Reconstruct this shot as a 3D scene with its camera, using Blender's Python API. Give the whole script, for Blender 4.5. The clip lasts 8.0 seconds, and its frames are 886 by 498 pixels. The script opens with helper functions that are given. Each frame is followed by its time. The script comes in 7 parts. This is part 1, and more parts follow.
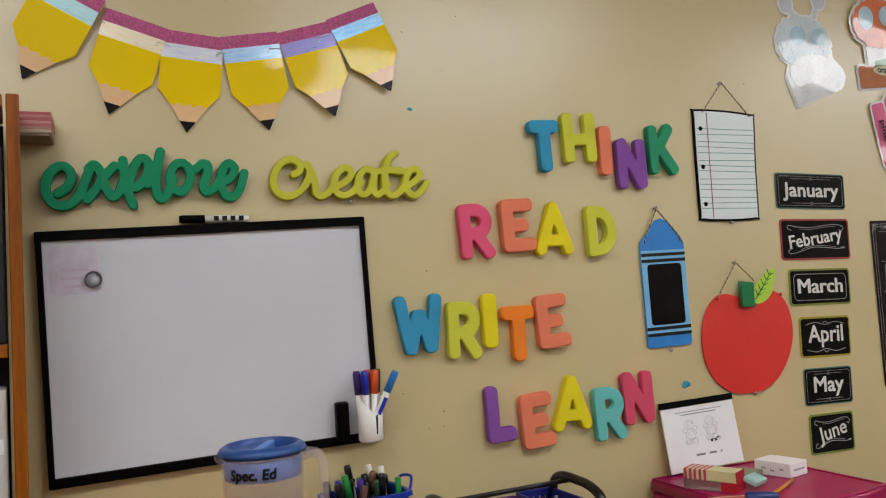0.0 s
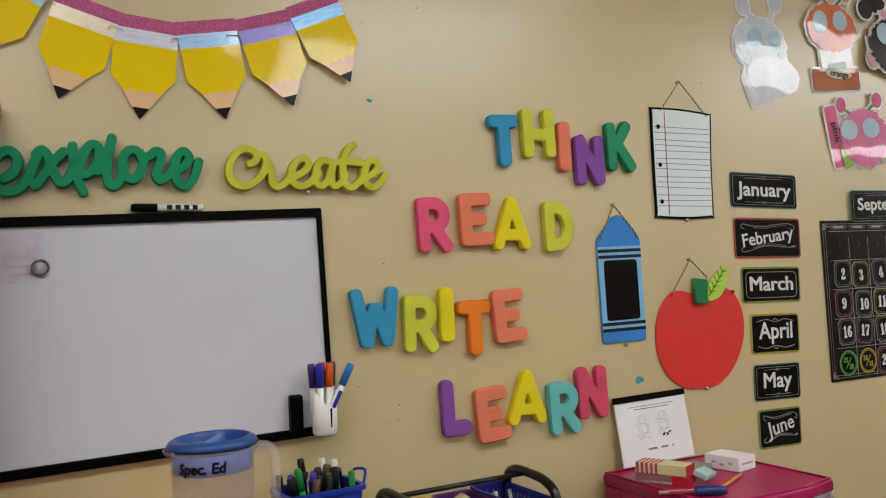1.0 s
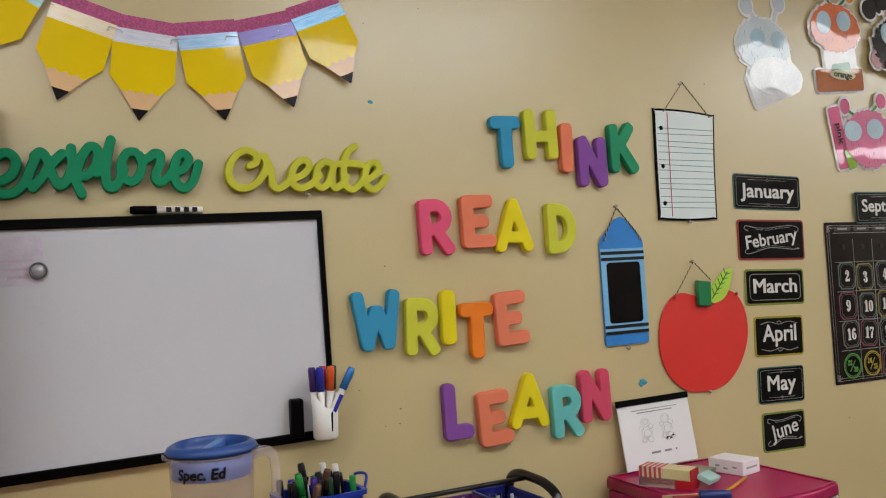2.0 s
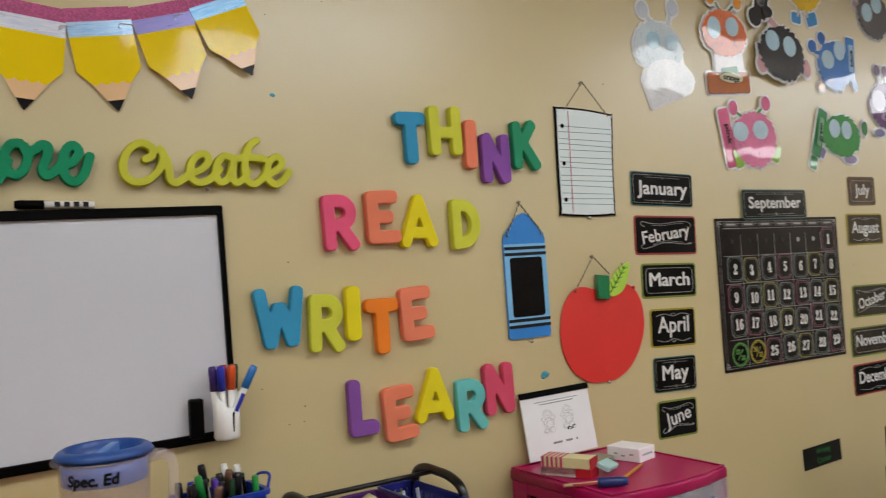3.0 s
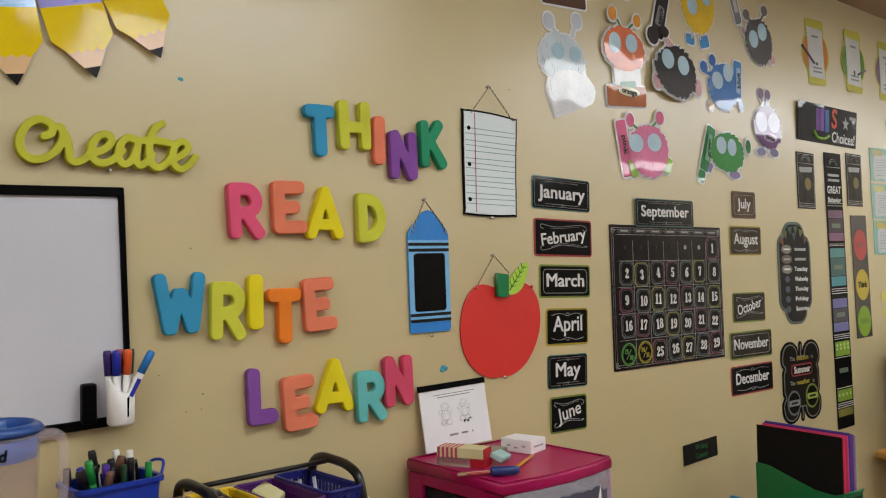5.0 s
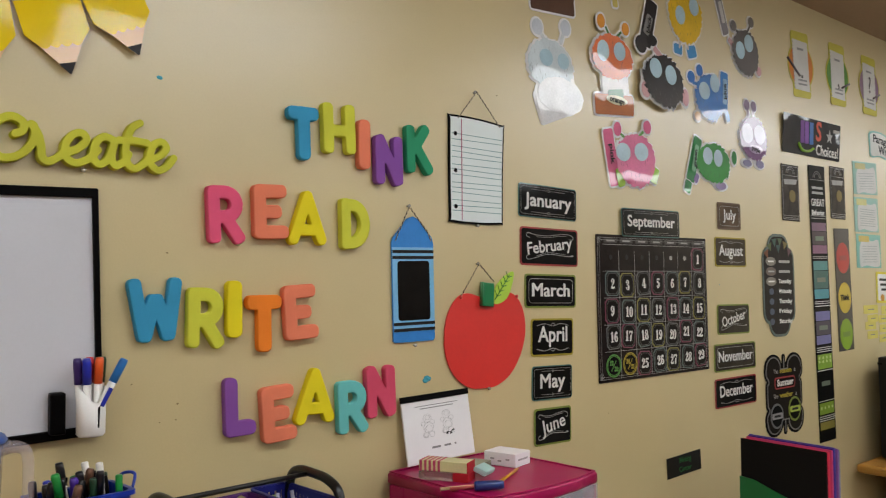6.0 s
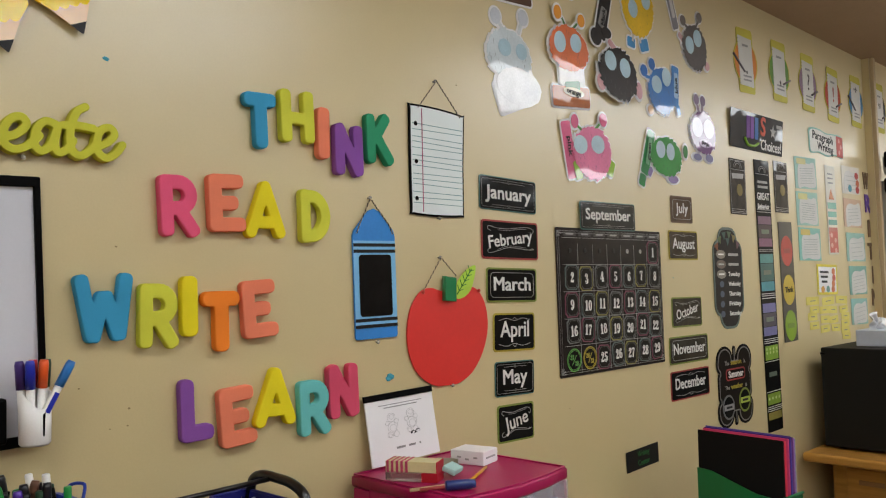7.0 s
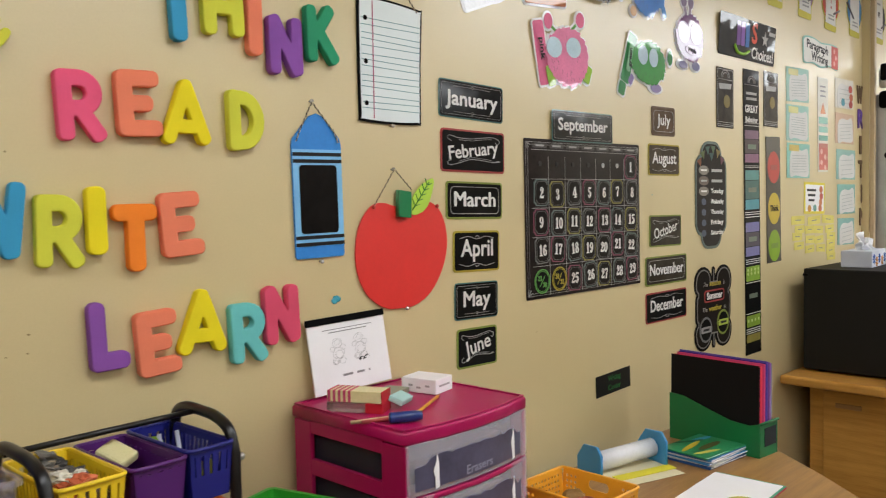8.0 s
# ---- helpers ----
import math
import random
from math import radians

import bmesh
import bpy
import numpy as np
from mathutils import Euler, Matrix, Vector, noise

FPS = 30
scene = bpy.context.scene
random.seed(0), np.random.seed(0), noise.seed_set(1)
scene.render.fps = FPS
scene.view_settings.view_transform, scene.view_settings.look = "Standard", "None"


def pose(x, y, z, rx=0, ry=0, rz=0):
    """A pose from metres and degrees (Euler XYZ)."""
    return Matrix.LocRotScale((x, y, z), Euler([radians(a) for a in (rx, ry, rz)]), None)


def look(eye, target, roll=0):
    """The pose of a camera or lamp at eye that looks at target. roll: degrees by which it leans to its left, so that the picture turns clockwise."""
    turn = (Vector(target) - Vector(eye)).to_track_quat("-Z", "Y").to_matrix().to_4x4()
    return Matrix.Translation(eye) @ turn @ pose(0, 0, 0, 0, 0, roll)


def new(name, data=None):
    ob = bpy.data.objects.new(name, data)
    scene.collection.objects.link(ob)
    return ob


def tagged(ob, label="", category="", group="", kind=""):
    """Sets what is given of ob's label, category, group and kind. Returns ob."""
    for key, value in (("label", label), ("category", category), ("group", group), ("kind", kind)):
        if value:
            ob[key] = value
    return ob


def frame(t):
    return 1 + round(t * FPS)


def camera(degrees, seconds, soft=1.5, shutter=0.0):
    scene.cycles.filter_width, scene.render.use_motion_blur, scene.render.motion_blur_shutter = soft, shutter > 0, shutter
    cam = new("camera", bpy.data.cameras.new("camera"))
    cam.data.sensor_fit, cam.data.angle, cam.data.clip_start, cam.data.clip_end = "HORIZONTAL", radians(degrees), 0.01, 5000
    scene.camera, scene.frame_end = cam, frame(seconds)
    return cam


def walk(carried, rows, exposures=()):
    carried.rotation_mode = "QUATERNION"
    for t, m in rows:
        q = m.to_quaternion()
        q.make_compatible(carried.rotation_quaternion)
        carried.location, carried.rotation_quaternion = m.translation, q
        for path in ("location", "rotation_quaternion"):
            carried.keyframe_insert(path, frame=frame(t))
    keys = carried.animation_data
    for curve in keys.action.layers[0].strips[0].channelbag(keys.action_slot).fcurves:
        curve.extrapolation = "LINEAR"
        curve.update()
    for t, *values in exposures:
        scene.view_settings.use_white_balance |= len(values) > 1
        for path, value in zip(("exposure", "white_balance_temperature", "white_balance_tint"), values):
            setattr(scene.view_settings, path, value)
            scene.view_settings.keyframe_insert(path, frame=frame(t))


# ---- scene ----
cam = camera(58.3, 8.0, soft=1.15, shutter=0.2)
PATH = [
    (0, (-0.44, -1.534, 1.487), (0.292, 0.323, 1.61), -3.4),
    (0.5, (-0.435, -1.539, 1.487), (0.347, 0.298, 1.597), -3.1),
    (1, (-0.431, -1.532, 1.487), (0.39, 0.289, 1.588), -2.7),
    (1.2, (-0.429, -1.529, 1.486), (0.392, 0.292, 1.588), -2.68),
    (2.3, (-0.425, -1.519, 1.491), (0.391, 0.304, 1.595), -2.8),
    (2.5, (-0.422, -1.524, 1.489), (0.389, 0.301, 1.592), -2.8),
    (2.7, (-0.42, -1.524, 1.49), (0.426, 0.285, 1.59), -2.97),
    (2.8, (-0.42, -1.522, 1.49), (0.483, 0.26, 1.587), -3.0),
    (3, (-0.421, -1.524, 1.49), (0.602, 0.193, 1.571), -3.2),
    (3.2, (-0.424, -1.526, 1.49), (0.674, 0.145, 1.563), -3.32),
    (3.5, (-0.431, -1.534, 1.489), (0.735, 0.09, 1.555), -3.3),
    (3.7, (-0.436, -1.536, 1.488), (0.745, 0.077, 1.555), -3.02),
    (4, (-0.439, -1.538, 1.483), (0.745, 0.072, 1.557), -2.5),
    (4.2, (-0.441, -1.538, 1.482), (0.745, 0.071, 1.548), -1.58),
    (4.5, (-0.44, -1.551, 1.478), (0.764, 0.044, 1.543), -1.5),
    (4.7, (-0.441, -1.553, 1.468), (0.776, 0.033, 1.539), -1.55),
    (5.8, (-0.429, -1.53, 1.465), (0.8, 0.045, 1.569), -0.95),
    (6, (-0.424, -1.512, 1.469), (0.836, 0.037, 1.569), -0.75),
    (6.2, (-0.424, -1.497, 1.467), (0.883, 0.013, 1.567), -0.83),
    (6.5, (-0.428, -1.479, 1.462), (0.936, -0.02, 1.564), -1.2),
    (7, (-0.432, -1.425, 1.452), (0.949, 0.018, 1.554), -1.6),
    (7.2, (-0.425, -1.402, 1.453), (0.956, 0.043, 1.517), -1.5),
    (7.3, (-0.42, -1.394, 1.448), (0.961, 0.053, 1.463), -1.6),
    (7.5, (-0.395, -1.378, 1.439), (0.979, 0.074, 1.368), -1.5),
    (7.7, (-0.348, -1.366, 1.439), (1.028, 0.082, 1.339), -1.31),
    (8, (-0.259, -1.358, 1.442), (1.139, 0.069, 1.339), -1.3),
]
walk(cam, [(t, look(eye, target, roll)) for t, eye, target, roll in PATH], [(0, -0.55), (4.7, -0.55), (7.0, -0.54), (8.0, -0.22)])

# ---- world and light ----
world = bpy.data.worlds.new("world")
scene.world = world
world.use_nodes = True
world.node_tree.nodes["Background"].inputs[0].default_value = (0.05, 0.05, 0.055, 1)
world.node_tree.nodes["Background"].inputs[1].default_value = 0.3
CEIL = 2.585
LIGHT_POWER = 12.8
scene.view_settings.exposure = 0.0


# ---- materials ----
def lin(h):
    """Linear colour from an sRGB hex string."""
    v = [int(h[i:i + 2], 16) / 255 for i in (0, 2, 4)]
    return tuple(c / 12.92 if c <= 0.04045 else ((c + 0.055) / 1.055) ** 2.4 for c in v)


MATS = {}


def surface(name, colour, rough=0.5, vary=0.1, scale=6.0, fine=120.0, bump=0.1, metal=0.0, coat=0.0, coat_rough=0.06,
            spec=0.5, wave=0.0, trans=0.0, stretch=(1, 1, 1), second=None, alpha=1.0, sheen=0.0):
    """A painted, moulded or printed surface: colour with two scales of variation, fine relief and a slow waviness."""
    if name in MATS:
        return MATS[name]
    if isinstance(colour, str):
        colour = lin(colour)
    m = bpy.data.materials.new(name)
    m.use_nodes = True
    nt = m.node_tree
    n, link = nt.nodes, nt.links.new
    b = n["Principled BSDF"]
    tc = n.new("ShaderNodeTexCoord")
    mp = n.new("ShaderNodeMapping")
    mp.inputs["Scale"].default_value = stretch
    link(tc.outputs["Object"], mp.inputs["Vector"])
    big = n.new("ShaderNodeTexNoise")
    big.inputs["Scale"].default_value = scale
    big.inputs["Detail"].default_value = 4
    small = n.new("ShaderNodeTexNoise")
    small.inputs["Scale"].default_value = fine
    small.inputs["Detail"].default_value = 3
    for t in (big, small):
        link(mp.outputs[0], t.inputs["Vector"])
    addn = n.new("ShaderNodeMath")
    addn.operation = "MULTIPLY_ADD"
    link(small.outputs[0], addn.inputs[0])
    addn.inputs[1].default_value = 0.4
    link(big.outputs[0], addn.inputs[2])
    ramp = n.new("ShaderNodeMapRange")
    ramp.inputs[1].default_value, ramp.inputs[2].default_value = 0.45, 0.95
    link(addn.outputs[0], ramp.inputs[0])
    mix = n.new("ShaderNodeMix")
    mix.data_type = "RGBA"
    link(ramp.outputs[0], mix.inputs["Factor"])
    lo = second if second else tuple(c * (1 - vary) for c in colour)
    hi = colour if second else tuple(min(1, c * (1 + vary)) for c in colour)
    mix.inputs["A"].default_value, mix.inputs["B"].default_value = (*lo, 1), (*hi, 1)
    link(mix.outputs["Result"], b.inputs["Base Color"])
    b.inputs["Metallic"].default_value = metal
    b.inputs["Specular IOR Level"].default_value = spec
    b.inputs["Coat Weight"].default_value = coat
    b.inputs["Coat Roughness"].default_value = coat_rough
    b.inputs["Transmission Weight"].default_value = trans
    b.inputs["Alpha"].default_value = alpha
    b.inputs["Sheen Weight"].default_value = sheen
    rr = n.new("ShaderNodeMapRange")
    rr.inputs[3].default_value, rr.inputs[4].default_value = max(0.02, rough - 0.08), min(1, rough + 0.08)
    link(big.outputs[0], rr.inputs[0])
    link(rr.outputs[0], b.inputs["Roughness"])
    bp = n.new("ShaderNodeBump")
    bp.inputs["Strength"].default_value = bump
    bp.inputs["Distance"].default_value = 0.002
    link(small.outputs[0], bp.inputs["Height"])
    if wave:
        slow = n.new("ShaderNodeTexNoise")
        slow.inputs["Scale"].default_value = 9
        slow.inputs["Detail"].default_value = 1
        link(tc.outputs["Object"], slow.inputs["Vector"])
        bw = n.new("ShaderNodeBump")
        bw.inputs["Strength"].default_value = wave
        bw.inputs["Distance"].default_value = 0.01
        link(slow.outputs[0], bw.inputs["Height"])
        link(bw.outputs[0], bp.inputs["Normal"])
        link(bw.outputs[0], b.inputs["Coat Normal"])
    link(bp.outputs[0], b.inputs["Normal"])
    MATS[name] = m
    return m


def foam(name, c):
    return surface("foam_" + name, c, rough=0.75, vary=0.06, scale=14, fine=700, bump=0.25, spec=0.3)


def print_card(name, c, vary=0.08):
    """Laminated printed card: matt ink under a clear glossy film that is not quite flat."""
    return surface("card_" + name, c, rough=0.45, vary=vary, scale=10, fine=160, bump=0.02, spec=0.2, coat=0.76, coat_rough=0.028, wave=0.14)


def matt_card(name, c, vary=0.1, rough=0.5):
    return surface("paper_" + name, c, rough=rough, vary=vary, scale=10, fine=260, bump=0.06, wave=0.05, spec=0.25)


def chalk(name, c="0f0e0d"):
    """Printed chalkboard look: near black with grey chalk dust."""
    return surface("chalk_" + name, c, rough=0.45, vary=0.45, scale=16, fine=90, bump=0.02, spec=0.04, coat=0.40, coat_rough=0.09, wave=0.1)


def plastic(name, c, rough=0.35, **k):
    return surface("plastic_" + name, c, rough=rough, vary=0.06, scale=8, fine=300, bump=0.06, **k)


def wood(name, c, dark, axis=2, rough=0.4):
    st = [9, 9, 9]
    st[axis] = 0.7
    return surface("wood_" + name, c, rough=rough, scale=5, fine=28, bump=0.12, stretch=tuple(st), second=lin(dark), spec=0.22, coat=0.06, coat_rough=0.25)


WALL = surface("wall_paint", (0.61, 0.490, 0.252), rough=0.40, vary=0.05, scale=2.2, fine=240, bump=0.08, spec=0.5, coat=1.0, coat_rough=0.31, wave=0.03)
CEILM = surface("ceiling_paint", (0.42, 0.29, 0.19), rough=0.85, vary=0.08, scale=3, fine=90, bump=0.3)
FLOORM = surface("floor_tile", (0.20, 0.19, 0.175), rough=0.35, vary=0.15, scale=4, fine=60, bump=0.05)
BLACKPL = plastic("black", "050404", 0.45, spec=0.06)
WHITEPL = plastic("white", "e8e5e0", 0.35)
STEEL = surface("steel", (0.55, 0.55, 0.55), rough=0.3, metal=1.0, bump=0.03)
PAPER = matt_card("white", "eceaea", 0.03)
INK = matt_card("ink", "141212", 0.1)
GREYINK = matt_card("grey_ink", "8d8b8a", 0.1)


# ---- builders ----
def mesh_of(bm, name="mesh", smooth=False):
    me = bpy.data.meshes.new(name)
    bm.to_mesh(me)
    bm.free()
    if smooth:
        me.shade_smooth()
    return me


def part(name, shape, material, parent=None, label="", m=None):
    """Links a bmesh or a mesh as one object, under a thing or under a part."""
    me = shape if isinstance(shape, bpy.types.Mesh) else mesh_of(shape, name)
    if material is not None:
        me.materials.clear()
        me.materials.append(material)
    ob = new(name, me)
    if m is not None:
        ob.matrix_basis = m
    if parent is not None:
        ob.parent = parent
    if label:
        ob["label"] = label
    return ob


def thing(name, m, label, category, group="", kind=""):
    ob = new(name)
    ob.empty_display_size = 0.05
    ob.matrix_basis = m
    return tagged(ob, label, category, group, kind)


def box(sx, sy, sz, x=0, y=0, z=0, bevel=0.0, seg=2, bm=None):
    """A block with its centre at x, y and its underside at z."""
    own = bmesh.new()
    bmesh.ops.create_cube(own, size=1, matrix=Matrix.LocRotScale((x, y, z + sz / 2), None, (sx, sy, sz)))
    if bevel:
        bmesh.ops.bevel(own, geom=own.edges[:], offset=min(bevel, 0.45 * min(sx, sy, sz)), segments=seg, affect="EDGES", profile=0.5)
    if bm is None:
        return own
    return join(bm, own)


def join(bm, other, m=None):
    me = bpy.data.meshes.new("tmp")
    other.to_mesh(me)
    other.free()
    if m is not None:
        me.transform(m)
    bm.from_mesh(me)
    bpy.data.meshes.remove(me)
    return bm


def lathe(profile, seg=32, bm=None, m=None):
    """A turned solid from (radius, height) pairs."""
    own = bmesh.new()
    rings = []
    for r, z in profile:
        if r < 1e-5:
            rings.append([own.verts.new((0, 0, z))])
        else:
            rings.append([own.verts.new((r * math.cos(2 * math.pi * i / seg), r * math.sin(2 * math.pi * i / seg), z)) for i in range(seg)])
    for a, b in zip(rings, rings[1:]):
        for i in range(seg):
            j = (i + 1) % seg
            if len(a) == 1 and len(b) > 1:
                own.faces.new((a[0], b[i], b[j]))
            elif len(b) == 1 and len(a) > 1:
                own.faces.new((a[i], a[j], b[0]))
            elif len(a) > 1:
                own.faces.new((a[i], a[j], b[j], b[i]))
    for f in own.faces:
        f.smooth = True
    bmesh.ops.recalc_face_normals(own, faces=own.faces[:])
    if bm is None and m is None:
        return own
    return join(bm if bm is not None else bmesh.new(), own, m)


def tube(points, r, seg=10, closed=False, bm=None):
    """A round bar along a polyline."""
    own = bmesh.new()
    ps = [Vector(p) for p in points]
    rings = []
    side = None
    for i, p in enumerate(ps):
        a = ps[i - 1] if i or closed else p
        b = ps[(i + 1) % len(ps)] if i < len(ps) - 1 or closed else p
        d = (b - a).normalized()
        if side is None:
            side = d.orthogonal().normalized()
        side = (side - d * side.dot(d)).normalized()
        up = d.cross(side)
        rings.append([own.verts.new(p + r * (math.cos(2 * math.pi * k / seg) * side + math.sin(2 * math.pi * k / seg) * up)) for k in range(seg)])
    pairs = list(zip(rings, rings[1:])) + ([(rings[-1], rings[0])] if closed else [])
    for a, b in pairs:
        for k in range(seg):
            own.faces.new((a[k], a[(k + 1) % seg], b[(k + 1) % seg], b[k])).smooth = True
    if not closed:
        own.faces.new(rings[0][::-1])
        own.faces.new(rings[-1])
    bmesh.ops.recalc_face_normals(own, faces=own.faces[:])
    return own if bm is None else join(bm, own)


def smooth_line(ps, n=8, closed=False):
    """A Catmull-Rom curve through the points."""
    ps = [Vector(p) for p in ps]
    out = []
    last = len(ps) if closed else len(ps) - 1
    for i in range(last):
        g = (lambda k: ps[k % len(ps)]) if closed else (lambda k: ps[max(0, min(len(ps) - 1, k))])
        a, b, c, d = g(i - 1), g(i), g(i + 1), g(i + 2)
        for k in range(n):
            t = k / n
            out.append(0.5 * (2 * b + (c - a) * t + (2 * a - 5 * b + 4 * c - d) * t * t + (3 * b - a - 3 * c + d) * t ** 3))
    if not closed:
        out.append(ps[-1])
    return out


def slab(loops, depth, bevel=0.0, z0=0.0, seg=2):
    """A flat plate from closed outlines (holes inside), its back at z0."""
    cu = bpy.data.curves.new("slab", "CURVE")
    cu.dimensions, cu.fill_mode = "2D", "BOTH"
    cu.extrude, cu.bevel_depth, cu.offset, cu.bevel_resolution = max(depth / 2 - bevel, 1e-5), bevel, -bevel, seg - 1
    for loop in loops:
        sp = cu.splines.new("POLY")
        sp.points.add(len(loop) - 1)
        for p, q in zip(sp.points, loop):
            p.co = (q[0], q[1], 0, 1)
        sp.use_cyclic_u = True
    ob = bpy.data.objects.new("slab", cu)
    me = bpy.data.meshes.new_from_object(ob)
    bpy.data.objects.remove(ob)
    bpy.data.curves.remove(cu)
    me.transform(Matrix.Translation((0, 0, depth / 2 + z0)))
    return me


def words(body, size, depth=0.0006, z0=0.0, bold=0.0, width=None, align="CENTER", shear=0.0):
    """Lettering as a mesh, centred; width squeezes it to a length. Heavy weights are overlaid strokes, each a hair higher."""
    if isinstance(bold, tuple) or bold > 0.0007:
        bx, by = bold if isinstance(bold, tuple) else (bold, bold)
        thin_one = words(body, size, depth, z0, 0.0, (width - 2 * bx) if width else None, align, shear)
        bm = bmesh.new()
        steps = [(math.cos(a * math.pi / 4), math.sin(a * math.pi / 4)) for a in range(8)] + [(0.45, 0), (-0.45, 0), (0, 0.45), (0, -0.45)]
        for k, (c, s) in enumerate(steps):
            me = thin_one.copy()
            me.transform(Matrix.Translation((bx * c, by * s, 0.00003 * k)))
            bm.from_mesh(me)
            bpy.data.meshes.remove(me)
        bpy.data.meshes.remove(thin_one)
        return mesh_of(bm, "words")
    cu = bpy.data.curves.new("words", "FONT")
    cu.body, cu.size, cu.extrude, cu.offset, cu.resolution_u = body, size, depth / 2, bold, 3
    cu.align_x, cu.align_y, cu.shear = align, "CENTER", shear
    ob = bpy.data.objects.new("words", cu)
    me = bpy.data.meshes.new_from_object(ob)
    bpy.data.objects.remove(ob)
    bpy.data.curves.remove(cu)
    s = 1.0
    if width and me.vertices:
        xs = [v.co.x for v in me.vertices]
        s = width / max(1e-4, max(xs) - min(xs))
        me.transform(Matrix.Translation((-s * (max(xs) + min(xs)) / 2 if align == "CENTER" else 0, 0, 0)) @ Matrix.Diagonal((s, 1, 1, 1)))
    me.transform(Matrix.Translation((0, 0, depth / 2 + z0)))
    return me


def rounded(w, h, r, n=5):
    """A rounded rectangle's outline, centred."""
    out = []
    for cx, cy, a in ((w / 2 - r, h / 2 - r, 0), (-w / 2 + r, h / 2 - r, 90), (-w / 2 + r, -h / 2 + r, 180), (w / 2 - r, -h / 2 + r, 270)):
        for k in range(n):
            t = radians(a + 90 * k / (n - 1))
            out.append((cx + r * math.cos(t), cy + r * math.sin(t)))
    return out


def ellipse(rx, ry, x=0, y=0, n=28):
    return [(x + rx * math.cos(2 * math.pi * k / n), y + ry * math.sin(2 * math.pi * k / n)) for k in range(n)]


def shift(loop, x, y, turn=0.0):
    c, s = math.cos(radians(turn)), math.sin(radians(turn))
    return [(x + c * p[0] - s * p[1], y + s * p[0] + c * p[1]) for p in loop]


def bars(rects, z0, depth=0.0005):
    """Several small flat bars (x, y, w, h) as one mesh."""
    bm = bmesh.new()
    for x, y, w, h in rects:
        bmesh.ops.create_cube(bm, size=1, matrix=Matrix.LocRotScale((x, y, z0 + depth / 2), None, (w, h, depth)))
    return bm


# signed distance outlines, for shapes with rounded or furry edges
def d_bar(X, Y, x0, y0, x1, y1, half, rad):
    """Distance to a bar of half width `half` with corner radius rad."""
    dx, dy = x1 - x0, y1 - y0
    L = math.hypot(dx, dy) or 1e-6
    ux, uy = dx / L, dy / L
    px, py = X - (x0 + x1) / 2, Y - (y0 + y1) / 2
    a, b = np.abs(px * ux + py * uy) - (L / 2 - rad), np.abs(-px * uy + py * ux) - (half - rad)
    return np.hypot(np.maximum(a, 0), np.maximum(b, 0)) + np.minimum(np.maximum(a, b), 0) - rad


def d_line(X, Y, pts, r):
    """Distance to a round pen line."""
    best = np.full(X.shape, 1e9)
    for (x0, y0), (x1, y1) in zip(pts, pts[1:]):
        dx, dy = x1 - x0, y1 - y0
        t = np.clip(((X - x0) * dx + (Y - y0) * dy) / (dx * dx + dy * dy + 1e-12), 0, 1)
        best = np.minimum(best, np.hypot(X - x0 - t * dx, Y - y0 - t * dy))
    return best - r


def d_blob(X, Y, x, y, rx, ry, fur=0.0, n=17, ph=0.0):
    ang = np.arctan2((Y - y) / ry, (X - x) / rx)
    ang = ang + fur * 0.9 * np.sin(5 * ang + 3 * n)
    tooth = (1 - np.mod((ang + ph) * n / (2 * math.pi) + 40, 1)) * (0.75 + 0.35 * np.sin(3 * ang + n)) + 0.35 * (1 - np.mod((ang + ph) * n / math.pi + 40.3, 1))
    rad = np.hypot((X - x) / rx, (Y - y) / ry) - (1 + fur * (tooth - 0.5))
    return rad * min(rx, ry)


def outline(fn, x0, y0, x1, y1, step):
    """Closed contours of fn(X, Y) = 0 by marching squares."""
    xs, ys = np.arange(x0, x1 + step, step), np.arange(y0, y1 + step, step)
    X, Y = np.meshgrid(xs, ys)
    F = fn(X, Y)
    F = np.where(np.abs(F) < 1e-7, 1e-7, F)
    F[0, :] = F[-1, :] = 1.0
    F[:, 0] = F[:, -1] = 1.0
    nxt = {}

    def cut(i, j, k, l):
        t = F[i, j] / (F[i, j] - F[k, l])
        return (X[i, j] + t * (X[k, l] - X[i, j]), Y[i, j] + t * (Y[k, l] - Y[i, j]))

    S = F < 0
    mixed = (S[:-1, :-1].astype(int) + S[1:, :-1] + S[:-1, 1:] + S[1:, 1:])
    for i, j in np.argwhere((mixed > 0) & (mixed < 4)):
        ring = [(i, j), (i, j + 1), (i + 1, j + 1), (i + 1, j)]
        ins = [bool(S[q]) for q in ring]
        starts, ends = [], []
        for e in range(4):
            a, b = ring[e], ring[(e + 1) % 4]
            if ins[e] != ins[(e + 1) % 4]:
                key = (min(a, b), max(a, b))
                (ends if ins[e] else starts).append((e, key))
        for e, key in ends:
            best = min(starts, key=lambda s: (s[0] - e) % 4)
            nxt.setdefault(key, best[1])
    loops = []
    while nxt:
        key = next(iter(nxt))
        loop = []
        while key in nxt:
            a, b = key
            loop.append(cut(a[0], a[1], b[0], b[1]))
            key = nxt.pop(key)
        if len(loop) > 6:
            loops.append(thin(loop, step * 0.12))
    return [q for q in loops if len(q) > 3]


